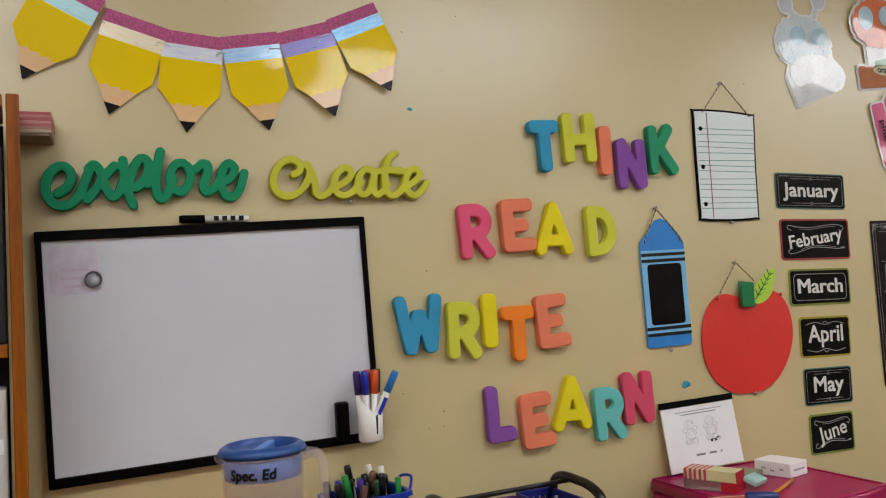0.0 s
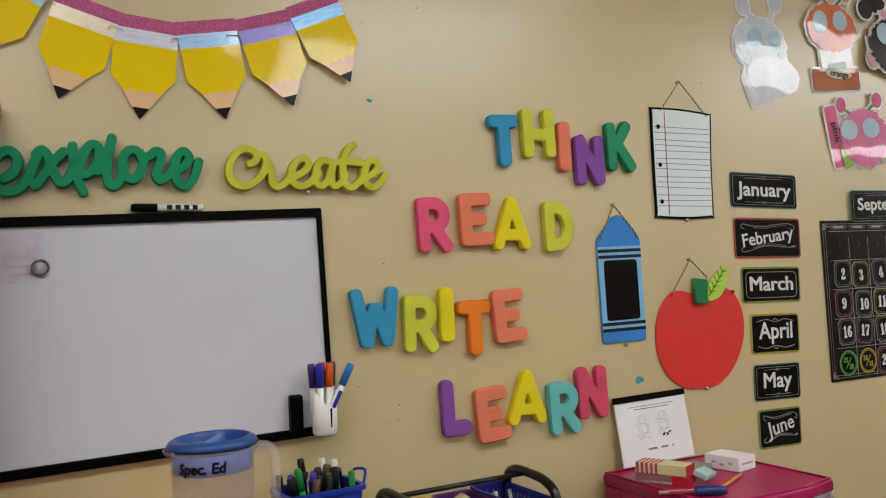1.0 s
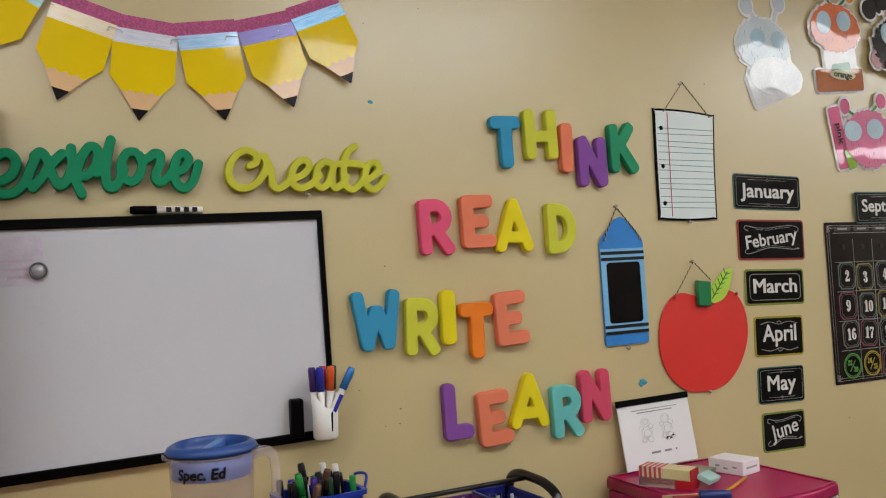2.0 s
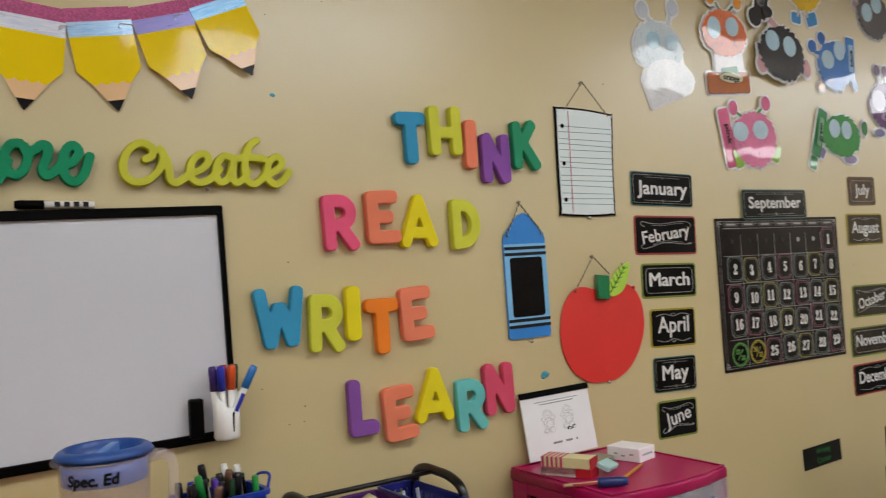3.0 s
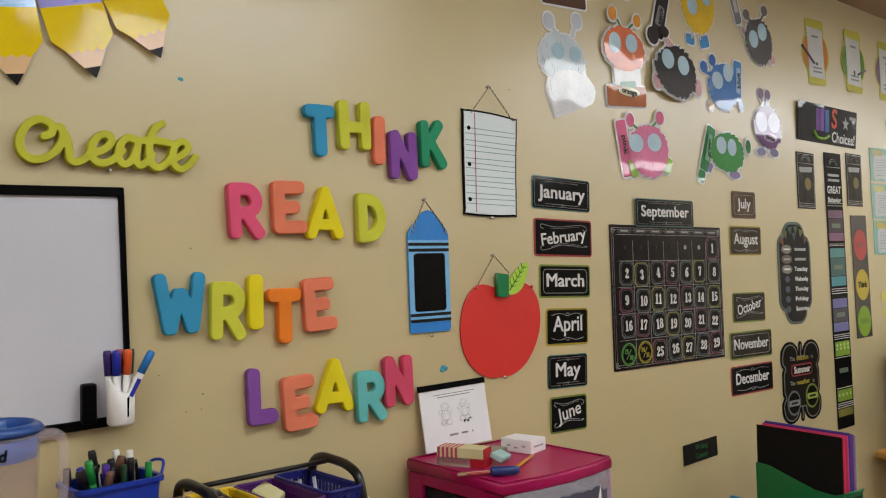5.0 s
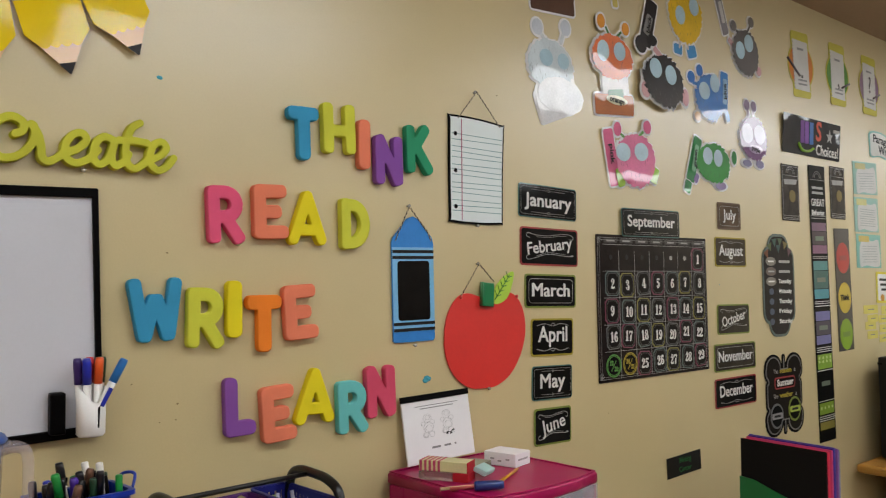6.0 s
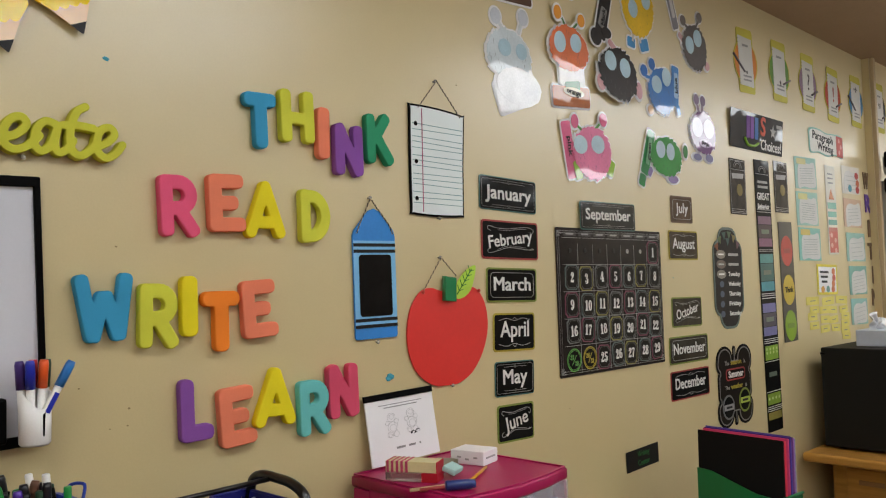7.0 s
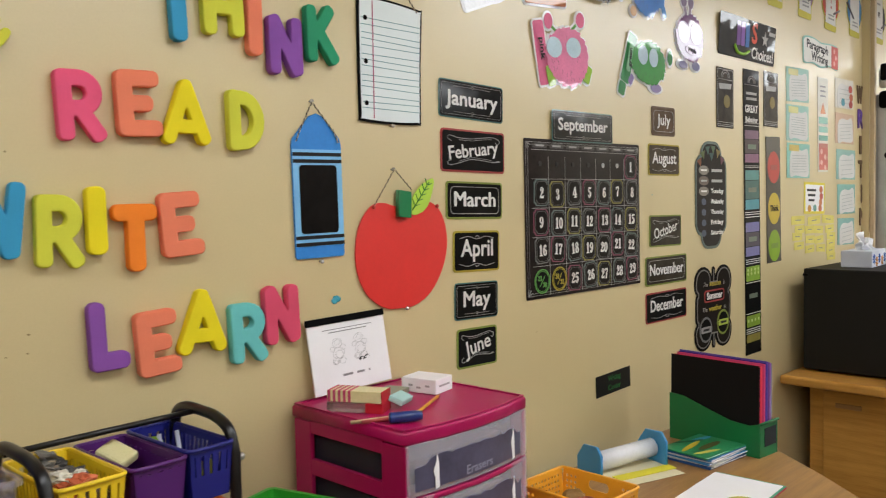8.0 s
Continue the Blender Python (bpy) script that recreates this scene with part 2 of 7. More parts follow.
def thin(loop, tol):
    """Drops points that lie on the line between their neighbours."""
    keep = [loop[0]]
    i = 0
    n = len(loop)
    while i < n - 1:
        j = i + 2
        while j < n and j - i < 9:
            ax, ay = loop[i]
            bx, by = loop[j]
            L = math.hypot(bx - ax, by - ay) or 1e-9
            if max(abs((bx - ax) * (loop[k][1] - ay) - (by - ay) * (loop[k][0] - ax)) / L for k in range(i + 1, j)) > tol:
                break
            j += 1
        i = j - 1
        if i < n:
            keep.append(loop[i])
    return keep


def on_wall(x, z, turn=0.0, out=0.0):
    """A pose on the wall: x along it, y up it, z out of it."""
    return pose(x, -out, z, 90, 0, 0) @ pose(0, 0, 0, 0, 0, turn)


# ---- structure ----
def wall_slab(name, x0, x1, y0, y1, label, z0=0.0, z1=CEIL + 0.12, mat=WALL):
    ob = part(name, box(x1 - x0, y1 - y0, z1 - z0, (x0 + x1) / 2, (y0 + y1) / 2, z0), mat)
    return tagged(ob, label, "wall", kind="structure")


wall_slab("wall_north", -2.3, 3.975, 0.0, 0.15, "tan semi-gloss painted classroom wall")
wall_slab("wall_north_jog", 3.975, 8.0, -0.035, 0.15, "tan painted wall section standing slightly proud")
# Unseen wall, set far out and pale so the right-hand cards mirror brightness.
wall_slab("wall_east", 8.0, 8.15, -5.2, 0.15, "unseen side wall, pale cream to brighten reflections", mat=surface("cream_paint", (0.72, 0.64, 0.47), rough=0.5, vary=0.05, scale=2.2, fine=240, bump=0.08))
wall_slab("wall_west", -2.45, -2.3, -5.2, 0.15, "tan painted classroom side wall")
# Unseen wall, kept dark so the nearer cards mirror little light.
wall_slab("wall_south", -2.45, 8.15, -5.35, -5.2, "unseen back wall, dark brown to dim reflections", mat=surface("brown_paint", (0.16, 0.12, 0.08), rough=0.5, vary=0.1, scale=2.2, fine=240, bump=0.08))
tagged(part("floor", box(10.8, 5.8, 0.1, 2.9, -2.6, -0.1), FLOORM), "grey-beige vinyl classroom floor", "floor", kind="structure")
tagged(part("ceiling", box(10.8, 5.8, 0.1, 2.9, -2.6, CEIL), CEILM), "brownish matt classroom ceiling", "ceiling", kind="structure")
tagged(part("trim", box(0.030, 0.02, CEIL, 3.996, -0.045, 0, 0.003), surface("trim_paint", (0.50, 0.38, 0.22), 0.4)),
       "tan painted vertical corner trim", "trim", kind="structure")

GLOW = bpy.data.materials.new("lamp_diffuser")
GLOW.use_nodes = True
_b = GLOW.node_tree.nodes["Principled BSDF"]
_b.inputs["Base Color"].default_value = (0.9, 0.9, 0.9, 1)
_b.inputs["Emission Color"].default_value = (0.93, 0.965, 1.0, 1)
_b.inputs["Emission Strength"].default_value = LIGHT_POWER


def ceiling_light(x, y, w=1.2, d=0.56):
    t = thing("ceiling_light", pose(x, y, CEIL), "white surface-mounted fluorescent wrap light on ceiling", "ceiling light", "ceiling lights")
    rim = slab([rounded(w + 0.05, d + 0.05, 0.01), rounded(w, d, 0.005)], 0.02, 0.002)
    part("rim", rim, WHITEPL, t, m=pose(0, 0, -0.0205))
    part("diffuser", box(w - 0.004, d - 0.004, 0.066, 0, 0, -0.068, 0.012), GLOW, t)
    return t


# The two at x = 7.30 are added, unseen, only to light the east wall.
for ly in (-1.45, -4.3):
    for lx, lw in ((-1.15, 1.2), (0.75, 1.2), (3.05, 1.2), (4.75, 1.4), (7.30, 1.2)):
        ceiling_light(lx, ly, lw)

# ---- foam letters ----
FOAM = {k: foam(k, v) for k, v in dict(blue="3795bd", lime="cfcf40", coral="e8805f", purple="864e9e", green="2a9066", pink="e6587c",
                                        yellow="e8d41c", orange="f08224", teal="6abfba", rose="d44c68", deep_green="128a5e", apple_lime="c8c63c").items()}


def glyph(ch):
    """Fat rounded block letters in a unit-high box: bars (x0, y0, x1, y1) and pen lines; also the width."""
    h = 0.13
    arc = lambda cx, cy, rx, ry, a0, a1: [(cx + rx * math.cos(radians(a0 + (a1 - a0) * k / 12)), cy + ry * math.sin(radians(a0 + (a1 - a0) * k / 12))) for k in range(13)]
    if ch == "T":
        return 0.64, [(0.0, 0.87, 0.64, 0.87), (0.32, 0.0, 0.32, 1.0)], []
    if ch == "H":
        return 0.74, [(0.13, 0, 0.13, 1), (0.61, 0, 0.61, 1), (0.05, 0.46, 0.69, 0.46)], []
    if ch == "I":
        return 0.28, [(0.14, 0, 0.14, 1)], []
    if ch == "N":
        return 0.72, [(0.13, 0, 0.13, 1), (0.59, 0, 0.59, 1), (0.10, 1.0, 0.62, 0.0)], []
    if ch == "K":
        return 0.78, [(0.13, 0, 0.13, 1), (0.18, 0.42, 0.62, 1.0), (0.26, 0.60, 0.70, 0.0)], []
    if ch == "R":
        return 0.72, [(0.12, 0, 0.12, 1), (0.30, 0.50, 0.63, 0.0)], [[(0.12, 0.885)] + arc(0.33, 0.67, 0.22, 0.215, 90, -90) + [(0.12, 0.455)]]
    if ch == "E":
        return 0.70, [(0.13, 0, 0.13, 1), (0.02, 0.88, 0.68, 0.88), (0.02, 0.50, 0.57, 0.50), (0.02, 0.12, 0.70, 0.12)], []
    if ch == "A":
        return 0.80, [(0.2, 0.27, 0.6, 0.27)], [[(0.11, 0.10), (0.40, 0.885)], [(0.69, 0.10), (0.40, 0.885)]]
    if ch == "D":
        return 0.74, [(0.13, 0, 0.13, 1)], [[(0.13, 0.87)] + arc(0.28, 0.5, 0.33, 0.37, 90, -90) + [(0.13, 0.13)]]
    if ch == "W":
        return 0.96, [(0.11, 1, 0.28, 0), (0.26, 0.0, 0.48, 0.74), (0.48, 0.74, 0.70, 0.0), (0.85, 1, 0.68, 0)], []
    return 0.60, [(0.13, 0, 0.13, 1), (0.02, 0.13, 0.60, 0.13)], []  # L


def foam_letter(ch, col, x, z, w, h, turn, group):
    """A block letter cut from thick foam, x and z its centre."""
    gw, bars_, lines = glyph(ch)
    pen = {"A": 0.108, "R": 0.116, "D": 0.120, "H": 0.116, "N": 0.120, "K": 0.122, "W": 0.116}.get(ch, 0.127)

    def f(X, Y):
        d = np.full(X.shape, 1e9)
        for b in bars_:
            d = np.minimum(d, d_bar(X, Y, *b, pen, 0.8 * pen))
        for p in lines:
            d = np.minimum(d, d_line(X, Y, p, pen))
        return d

    loops = outline(f, -0.2, -0.2, gw + 0.2, 1.2, 0.017)
    sx = w / gw
    loops = [[((p[0] - gw / 2) * sx, (p[1] - 0.5) * h) for p in q] for q in loops]
    ob = part("foam_letter", slab(loops, 0.019, 0.0028, seg=3), FOAM[col], m=on_wall(x, z, turn, 0.0015))
    tone = {"lime": "lime green", "rose": "raspberry pink", "teal": "pale turquoise"}.get(col, col)
    return tagged(ob, f"thick {tone} foam letter {ch} on tan wall", "letter", group)


for word, row in (("think", (("T", "blue", 0.412, 1.806, 0.075, 0.115, 2), ("H", "lime", 0.500, 1.826, 0.087, 0.112, 2), ("I", "coral", 0.566, 1.798, 0.035, 0.113, 0),
                             ("N", "purple", 0.634, 1.768, 0.080, 0.114, 1), ("K", "green", 0.724, 1.802, 0.082, 0.114, 1.5))),
                  ("read", (("R", "pink", 0.238, 1.623, 0.081, 0.115, 2.5), ("E", "coral", 0.334, 1.633, 0.079, 0.112, 2), ("A", "yellow", 0.420, 1.625, 0.092, 0.117, 0),
                            ("D", "lime", 0.541, 1.616, 0.078, 0.114, 1))),
                  ("write", (("W", "blue", 0.098, 1.437, 0.104, 0.118, 2), ("R", "lime", 0.197, 1.419, 0.079, 0.117, -1), ("I", "yellow", 0.254, 1.434, 0.036, 0.114, 0.5),
                             ("T", "orange", 0.319, 1.403, 0.078, 0.117, 0.5), ("E", "coral", 0.403, 1.424, 0.079, 0.114, 4))),
                  ("learn", (("L", "purple", 0.266, 1.240, 0.066, 0.117, 1.5), ("E", "coral", 0.351, 1.217, 0.078, 0.113, 4), ("A", "yellow", 0.436, 1.246, 0.095, 0.118, -1),
                             ("R", "teal", 0.532, 1.213, 0.081, 0.114, 2), ("N", "rose", 0.606, 1.239, 0.081, 0.114, 2)))):
    for ch, col, x, z, w, h, turn in row:
        foam_letter(ch, col, x, z, w, h, turn, "foam letters spelling " + word)


# ---- script words ----
def script_word(strokes, x, z, sx, sy, drop, r, col, label, lean=0.0):
    """A word of joined handwriting cut from foam: pen strokes in drawing units about the middle, sx and sy metres each."""
    lines = [[(p[0] * sx + p[1] * sy * lean, p[1] * sy + p[0] * drop) for p in smooth_line([(a, b, 0) for a, b in s], 6)] for s in strokes]

    def f(X, Y):
        d = np.full(X.shape, 1e9)
        for s in lines:
            d = np.minimum(d, d_line(X, Y, s, r))
        return d

    xs = [p[0] for s in lines for p in s]
    ys = [p[1] for s in lines for p in s]
    loops = outline(f, min(xs) - 0.015, min(ys) - 0.015, max(xs) + 0.015, max(ys) + 0.015, 0.0016)
    ob = part("script_word", slab(loops, 0.021, 0.0014), FOAM[col], m=on_wall(x, z, 0, 0.0015))
    return tagged(ob, label, "wall word", "script words")


explore = [[(-152, -26), (-136, -15), (-130, 7), (-142, 20), (-158, 16), (-171, -2), (-172, -26), (-157, -45), (-135, -46), (-117, -30), (-106, -3), (-98, 17)],
           [(-101, 16), (-92, 23), (-82, 13), (-73, -13), (-62, -32), (-50, -26), (-41, -5)],
           [(-57, 21), (-74, 3), (-89, -19), (-103, -37)],
           [(-42, 31), (-39, -3), (-32, -29), (-24, -47)],
           [(-34, -15), (-25, 15), (-12, 34), (1, 30), (1, 7), (-9, -9), (-19, -17)],
           [(1, -11), (15, 15), (24, 47), (20, 25), (16, -7), (19, -32), (31, -35), (42, -17), (47, -3)],
           [(66, 27), (52, 25), (42, 7), (45, -16), (60, -25), (73, -15), (79, 6), (73, 22), (78, 13), (91, 18)],
           [(91, 18), (101, 26), (111, 22), (109, 4), (102, -13), (108, -25), (121, -19), (133, -5)],
           [(135, -8), (152, -1), (162, 16), (152, 27), (140, 18), (135, -5), (141, -28), (156, -35), (171, -21), (180, 9)]]
script_word(explore, -0.408, 1.7345, 0.000955, 0.001025, 0.0, 0.00805, "deep_green", "green foam script word explore on tan wall", 0.026)
create = [[(-100, 1), (-90, 7), (-91, 20), (-107, 27), (-123, 18), (-133, -3), (-131, -24), (-117, -36), (-98, -34), (-81, -19), (-73, 1), (-76, 16)],
          [(-79, 18), (-69, 3), (-64, -16), (-62, -31), (-53, -37), (-39, -29), (-28, -15)],
          [(-30, -21), (-12, -13), (-1, 1), (-7, 12), (-20, 9), (-30, -7), (-29, -27), (-16, -36), (1, -30), (17, -13)],
          [(38, 7), (24, 10), (13, -3), (11, -25), (21, -35), (34, -24), (41, 1), (38, -22), (45, -35), (57, -28), (64, -15)],
          [(79, 39), (68, 31), (61, 13), (59, -12), (64, -31), (76, -37), (89, -28), (99, -15)],
          [(48, 7), (70, 9), (92, 7)],
          [(98, -21), (115, -12), (124, 1), (117, 11), (105, 7), (98, -10), (101, -29), (114, -37), (128, -28), (137, -14)]]
script_word(create, -0.0275, 1.7405, 0.00115, 0.001128, 0.0, 0.0070, "apple_lime", "lime green foam script word create on tan wall", 0.05)

# ---- pencil banner ----
satin = lambda name, c: surface("satin_" + name, c, rough=0.4, vary=0.015, scale=10, fine=160, bump=0.03, spec=0.08, coat=0.55, coat_rough=0.07, wave=0.10)
P_YELLOW = satin("yellow", "f2cf00")
P_TAN = satin("tan", "eec494")
P_TIP = surface("pencil_tip", "120c0b", 0.5, spec=0.1, coat=0.1, coat_rough=0.2)
P_PINK = surface("glitter_pink", "b8457e", rough=0.5, vary=0.45, scale=260, fine=700, bump=0.4, spec=0.7)
# Foil tints; the paler second tone paints streaks of reflected sheen.
FOILS = [surface("foil_%d" % k, c, rough=0.3, vary=0.2, scale=8, fine=20, metal=0.3, coat=1.0, coat_rough=0.1, second=lin(d), stretch=(3, 34, 1))
         for k, (c, d) in enumerate((("7fa8aa", "9dbcc0"), ("f0d6a8", "f4f0e4"), ("c4cdec", "f4f2f2"), ("7fb6ea", "c4dcf0"), ("a48fd0", "7f8ecf"), ("5fb0ea", "b4dcf4")))]


def pencil_card(k, top, tip, w=0.111):
    """A pencil-shaped card: eraser band, foil band, yellow body, scalloped wood and a dark tip."""
    a, b = Vector(top), Vector(tip)
    L = (b - a).length
    turn = math.degrees(math.atan2(b.x - a.x, -(b.y - a.y)))
    t = thing("pencil_card", on_wall(a.x, a.y, turn, 0.003 + 0.0015 * (k % 2) + (0.015 if k == 0 else 0)) @ pose(0, 0, 0, (4.2, -0.6, -0.4, -0.6, -4.6, -4.2)[k], (-1, 0.5, 0, 0.6, -0.8, 1)[k], 0), "yellow pencil-shaped card with pink glitter eraser band", "banner card", "pencil banner")
    H = L
    yb, yw, yt = -0.600 * H, -0.735 * H, -0.895 * H
    foot = lambda y: w / 2 * max(0.02, min(1.0, (H + y) / (H + yb)))
    y1, y2 = -0.130 * H, -0.275 * H
    fw = foot(yw)
    part("eraser_band", slab([[(-w / 2, 0), (w / 2, 0), (w / 2, y1), (-w / 2, y1)]], 0.0012), P_PINK, t)
    part("foil_band", slab([[(-w / 2, y1), (w / 2, y1), (w / 2, y2), (-w / 2, y2)]], 0.0012), FOILS[k], t, "shiny foil band")
    wavy = [(fw - 2 * fw * i / 24, yw + 0.004 - 0.0055 * abs(math.sin(math.pi * i / 6)) * (0 < i < 24)) for i in range(25)]
    part("body", slab([[(-w / 2, yb), (-w / 2, y2), (w / 2, y2), (w / 2, yb)] + wavy], 0.0012), P_YELLOW, t)
    part("wood", slab([wavy[::-1] + [(foot(yt), yt), (-foot(yt), yt)]], 0.0012), P_TAN, t)
    part("tip", slab([[(foot(yt), yt), (0.001, -H), (-0.001, -H), (-foot(yt), yt)]], 0.0012), P_TIP, t)
    return t


PENCILS = [((-0.516, 2.082), (-0.606, 1.912)), ((-0.413, 2.033), (-0.468, 1.853)), ((-0.316, 2.012), (-0.335, 1.823)), ((-0.215, 2.017), (-0.183, 1.830)),
           ((-0.108, 2.039), (-0.054, 1.858)), ((-0.010, 2.079), (0.064, 1.913))]
for k, (a, b) in enumerate(PENCILS):
    pencil_card(k, a, b)
HOOK = surface("hook_wire", (0.6, 0.58, 0.55), rough=0.3, metal=1.0)
for x, z, tr in ((-0.480, 2.021, -12), (-0.371, 1.986, -14), (-0.264, 1.975, 6), (-0.165, 1.990, 2), (-0.068, 2.020, 22), (0.050, 2.072, 30)):
    bm = tube([(-0.012, -0.001, 0.004), (-0.010, 0.002, 0.008), (0.010, 0.002, 0.008), (0.012, -0.001, 0.004)], 0.0009, 6)
    tube([(-0.012, -0.002, 0.002), (-0.014, -0.004, 0.006), (-0.011, -0.006, 0.008), (-0.009, -0.003, 0.006)], 0.0008, 6, bm=bm)
    tagged(part("wire_hook", bm, HOOK, m=on_wall(x, z, tr)), "small bent silver wire hook joining banner cards", "hook", "banner hooks")

# ---- whiteboard ----
WB = surface("whiteboard_face", (0.655, 0.655, 0.70), rough=0.22, vary=0.03, scale=3, fine=200, bump=0.01, coat=0.4, coat_rough=0.15, wave=0.02)
board = thing("whiteboard", on_wall(-0.2935, 1.430, 1.6), "magnetic dry-erase whiteboard in black frame on wall", "whiteboard")
part("panel", slab([rounded(0.578, 0.430, 0.004)], 0.008), WB, board)
part("border", slab([rounded(0.588, 0.440, 0.003), rounded(0.568, 0.406, 0.001)], 0.016, 0.0015), BLACKPL, board, "black plastic frame")
stain = surface("pink_smear", "cdc5d1", rough=0.3, vary=0.12, scale=30, fine=200, coat=0.3)
part("smudge", slab([rounded(0.078, 0.085, 0.012)], 0.0004, z0=0.0082), stain, board, "faint pink erased marker smudge", m=pose(-0.236, 0.150, 0))
for k in range(3):
    part("faint_line", slab([rounded(0.05 - 0.008 * k, 0.005, 0.002)], 0.0003, z0=0.0088), surface("pink_line", "c8b8c6", 0.4), board, m=pose(-0.236, 0.150 - 0.014 * k, 0))
ring = thing("magnet_ring", on_wall(-0.502, 1.556, 0, 0.0105) @ Matrix.Diagonal((0.84, 0.84, 1, 1)), "round clear magnet with dark rim on whiteboard", "magnet")
part("rim", lathe([(0.0135, 0), (0.017, 0.0), (0.0175, 0.004), (0.0165, 0.007), (0.014, 0.007), (0.0135, 0.004), (0.0135, 0)], 32), surface("grey_rim", "6d6c70", 0.25, metal=0.5), ring)
part("disc", lathe([(0, 0.0), (0.0135, 0.0), (0.0135, 0.004), (0, 0.0045)], 28), plastic("pale_disc", "b9b8bd", 0.15), ring)


def dry_marker(m, cap, label, length=0.125, barrel=WHITEPL, group="dry-erase markers"):
    """A capped marker lying along its z axis."""
    t = thing("marker", m, label, "marker", group)
    part("barrel", lathe([(0, 0), (0.0055, 0), (0.0065, 0.002), (0.0065, length * 0.66), (0, length * 0.66)], 16), barrel, t)
    part("cap", lathe([(0, length * 0.64), (0.0075, length * 0.64), (0.0075, length * 0.95), (0.006, length), (0, length)], 16), cap, t)
    return t


mk = dry_marker(pose(-0.230, -0.010, 1.6595, 0, -90, -0.5), BLACKPL, "black and white dry-erase marker lying on whiteboard frame")
for k in range(4):
    part("print_bar", box(0.009, 0.0014, 0.009, 0.0, -0.0062, 0.010 + 0.015 * k), INK, mk)
tagged(part("eraser", box(0.025, 0.022, 0.072, 0, 0, 0, 0.004), BLACKPL, m=pose(-0.073, -0.0235, 1.2275, 0, 0, 0)), "black felt whiteboard eraser clinging to board", "eraser")

cup = thing("marker_cup", pose(-0.0225, -0.042, 1.222), "white plastic marker cup hanging at whiteboard corner", "cup")
cb = lathe([(0, 0), (0.020, 0), (0.0235, 0.004), (0.0245, 0.085), (0.0225, 0.085), (0.0215, 0.006), (0, 0.006)], 36)
for v in cb.verts:
    if v.co.z > 0.05:
        v.co.z -= 0.027 * max(0, math.cos(math.atan2(v.co.y, v.co.x) + math.pi / 2 - 0.2)) ** 2 * (v.co.z - 0.05) / 0.035
part("body", cb, WHITEPL, cup)
# The slot isn't cut: a black plate stands for the shade within.
part("slot", slab([[(-0.0010, 0), (0.0014, 0), (0.0032, 0.040), (-0.0018, 0.040)]], 0.0012), BLACKPL, cup, "black plate for the dark of the cup's slot", m=pose(0.006, -0.0226, 0.016, 89.5, 0, 14))
MC = {k: plastic("cap_" + k, v, 0.3) for k, v in dict(purple="3f2a6e", blue="2330a8", red="c4302f", orange="e65a24", green="22402a", sky="2a78c4", black="17151a", leaf="1d8a3c", brown="6b4a38", violet="4b2a90").items()}
for col, dx, dy, tx, ty in (("purple", -0.017, 0.004, 2, -4), ("blue", -0.008, -0.008, 3, -2), ("red", -0.002, 0.008, -2, 1), ("orange", 0.006, -0.004, 2, 3), ("green", 0.014, 0.008, -1, 4)):
    dry_marker(pose(-0.0225 + 0.86 * dx, -0.042 + 0.86 * dy, 1.2325, tx, ty, 0), MC[col], f"dry-erase marker with {col} cap standing in white cup")
skew = dry_marker(pose(-0.027, -0.056, 1.244, 2, 27, 0), MC["sky"], "dry-erase marker with sky blue cap leaning out of cup", 0.122)
part("print_bar", box(0.0075, 0.001, 0.034, 0.001, -0.0064, 0.034), MC["blue"], skew)

# ---- marks on the wall ----
PUTTY = surface("blue_putty", "3f9db0", 0.7, bump=0.4)
SCUFF = surface("old_hole", "96835e", 0.9, bump=0.4)


def dab(x, z, r, mat, label, cat, flat=0.35):
    bm = bmesh.new()
    bmesh.ops.create_icosphere(bm, subdivisions=2, radius=r)
    for v in bm.verts:
        v.co *= 1 + 0.35 * noise.noise(v.co * 180 + Vector((x * 31, z * 17, 0)))
        v.co.y *= 0.6 + 0.3 * abs(noise.noise(Vector((x * 9, z * 5, 1))))
        v.co.z = max(0, v.co.z * flat)
    return tagged(part(cat.replace(" ", "_"), bm, mat, m=on_wall(x, z, 20 * math.sin(40 * x), 0.0)), label, cat, "marks on the wall")


for x, z, r in ((0.109, 1.882, 0.006), (0.752, 1.255, 0.011), (0.745, 1.250, 0.008), (2.02, 1.47, 0.003)):
    dab(x, z, r, PUTTY, "dab of blue sticky putty on wall", "putty dab")
for x, z, r in ((0.995, 1.975, 0.003), (0.101, 2.045, 0.002), (0.225, 2.088, 0.0018), (0.125, 1.545, 0.0026), (0.146, 1.256, 0.0026), (0.112, 1.224, 0.002), (0.143, 1.226, 0.002), (1.42, 1.10, 0.002), (0.06, 1.30, 0.002)):
    dab(x, z, r, SCUFF, "small dark nick in wall paint", "wall nick", 0.15)
PIN = surface("pin_head", (0.7, 0.68, 0.62), rough=0.25, metal=0.6)
for x, z in ((0.913, 1.970), (0.698, 1.666), (0.914, 1.531), (0.916, 1.628), (0.712, 1.337), (0.945, 1.215), (-0.030, 1.690), (0.343, 1.668), (0.288, 1.452)):
    bm = lathe([(0, 0), (0.0022, 0.0), (0.0026, 0.004), (0.0045, 0.007), (0.0045, 0.009), (0.003, 0.011), (0, 0.0115)], 12)
    tagged(part("push_pin", bm, PIN, m=on_wall(x, z)), "small clear push pin in wall", "push pin", "push pins")

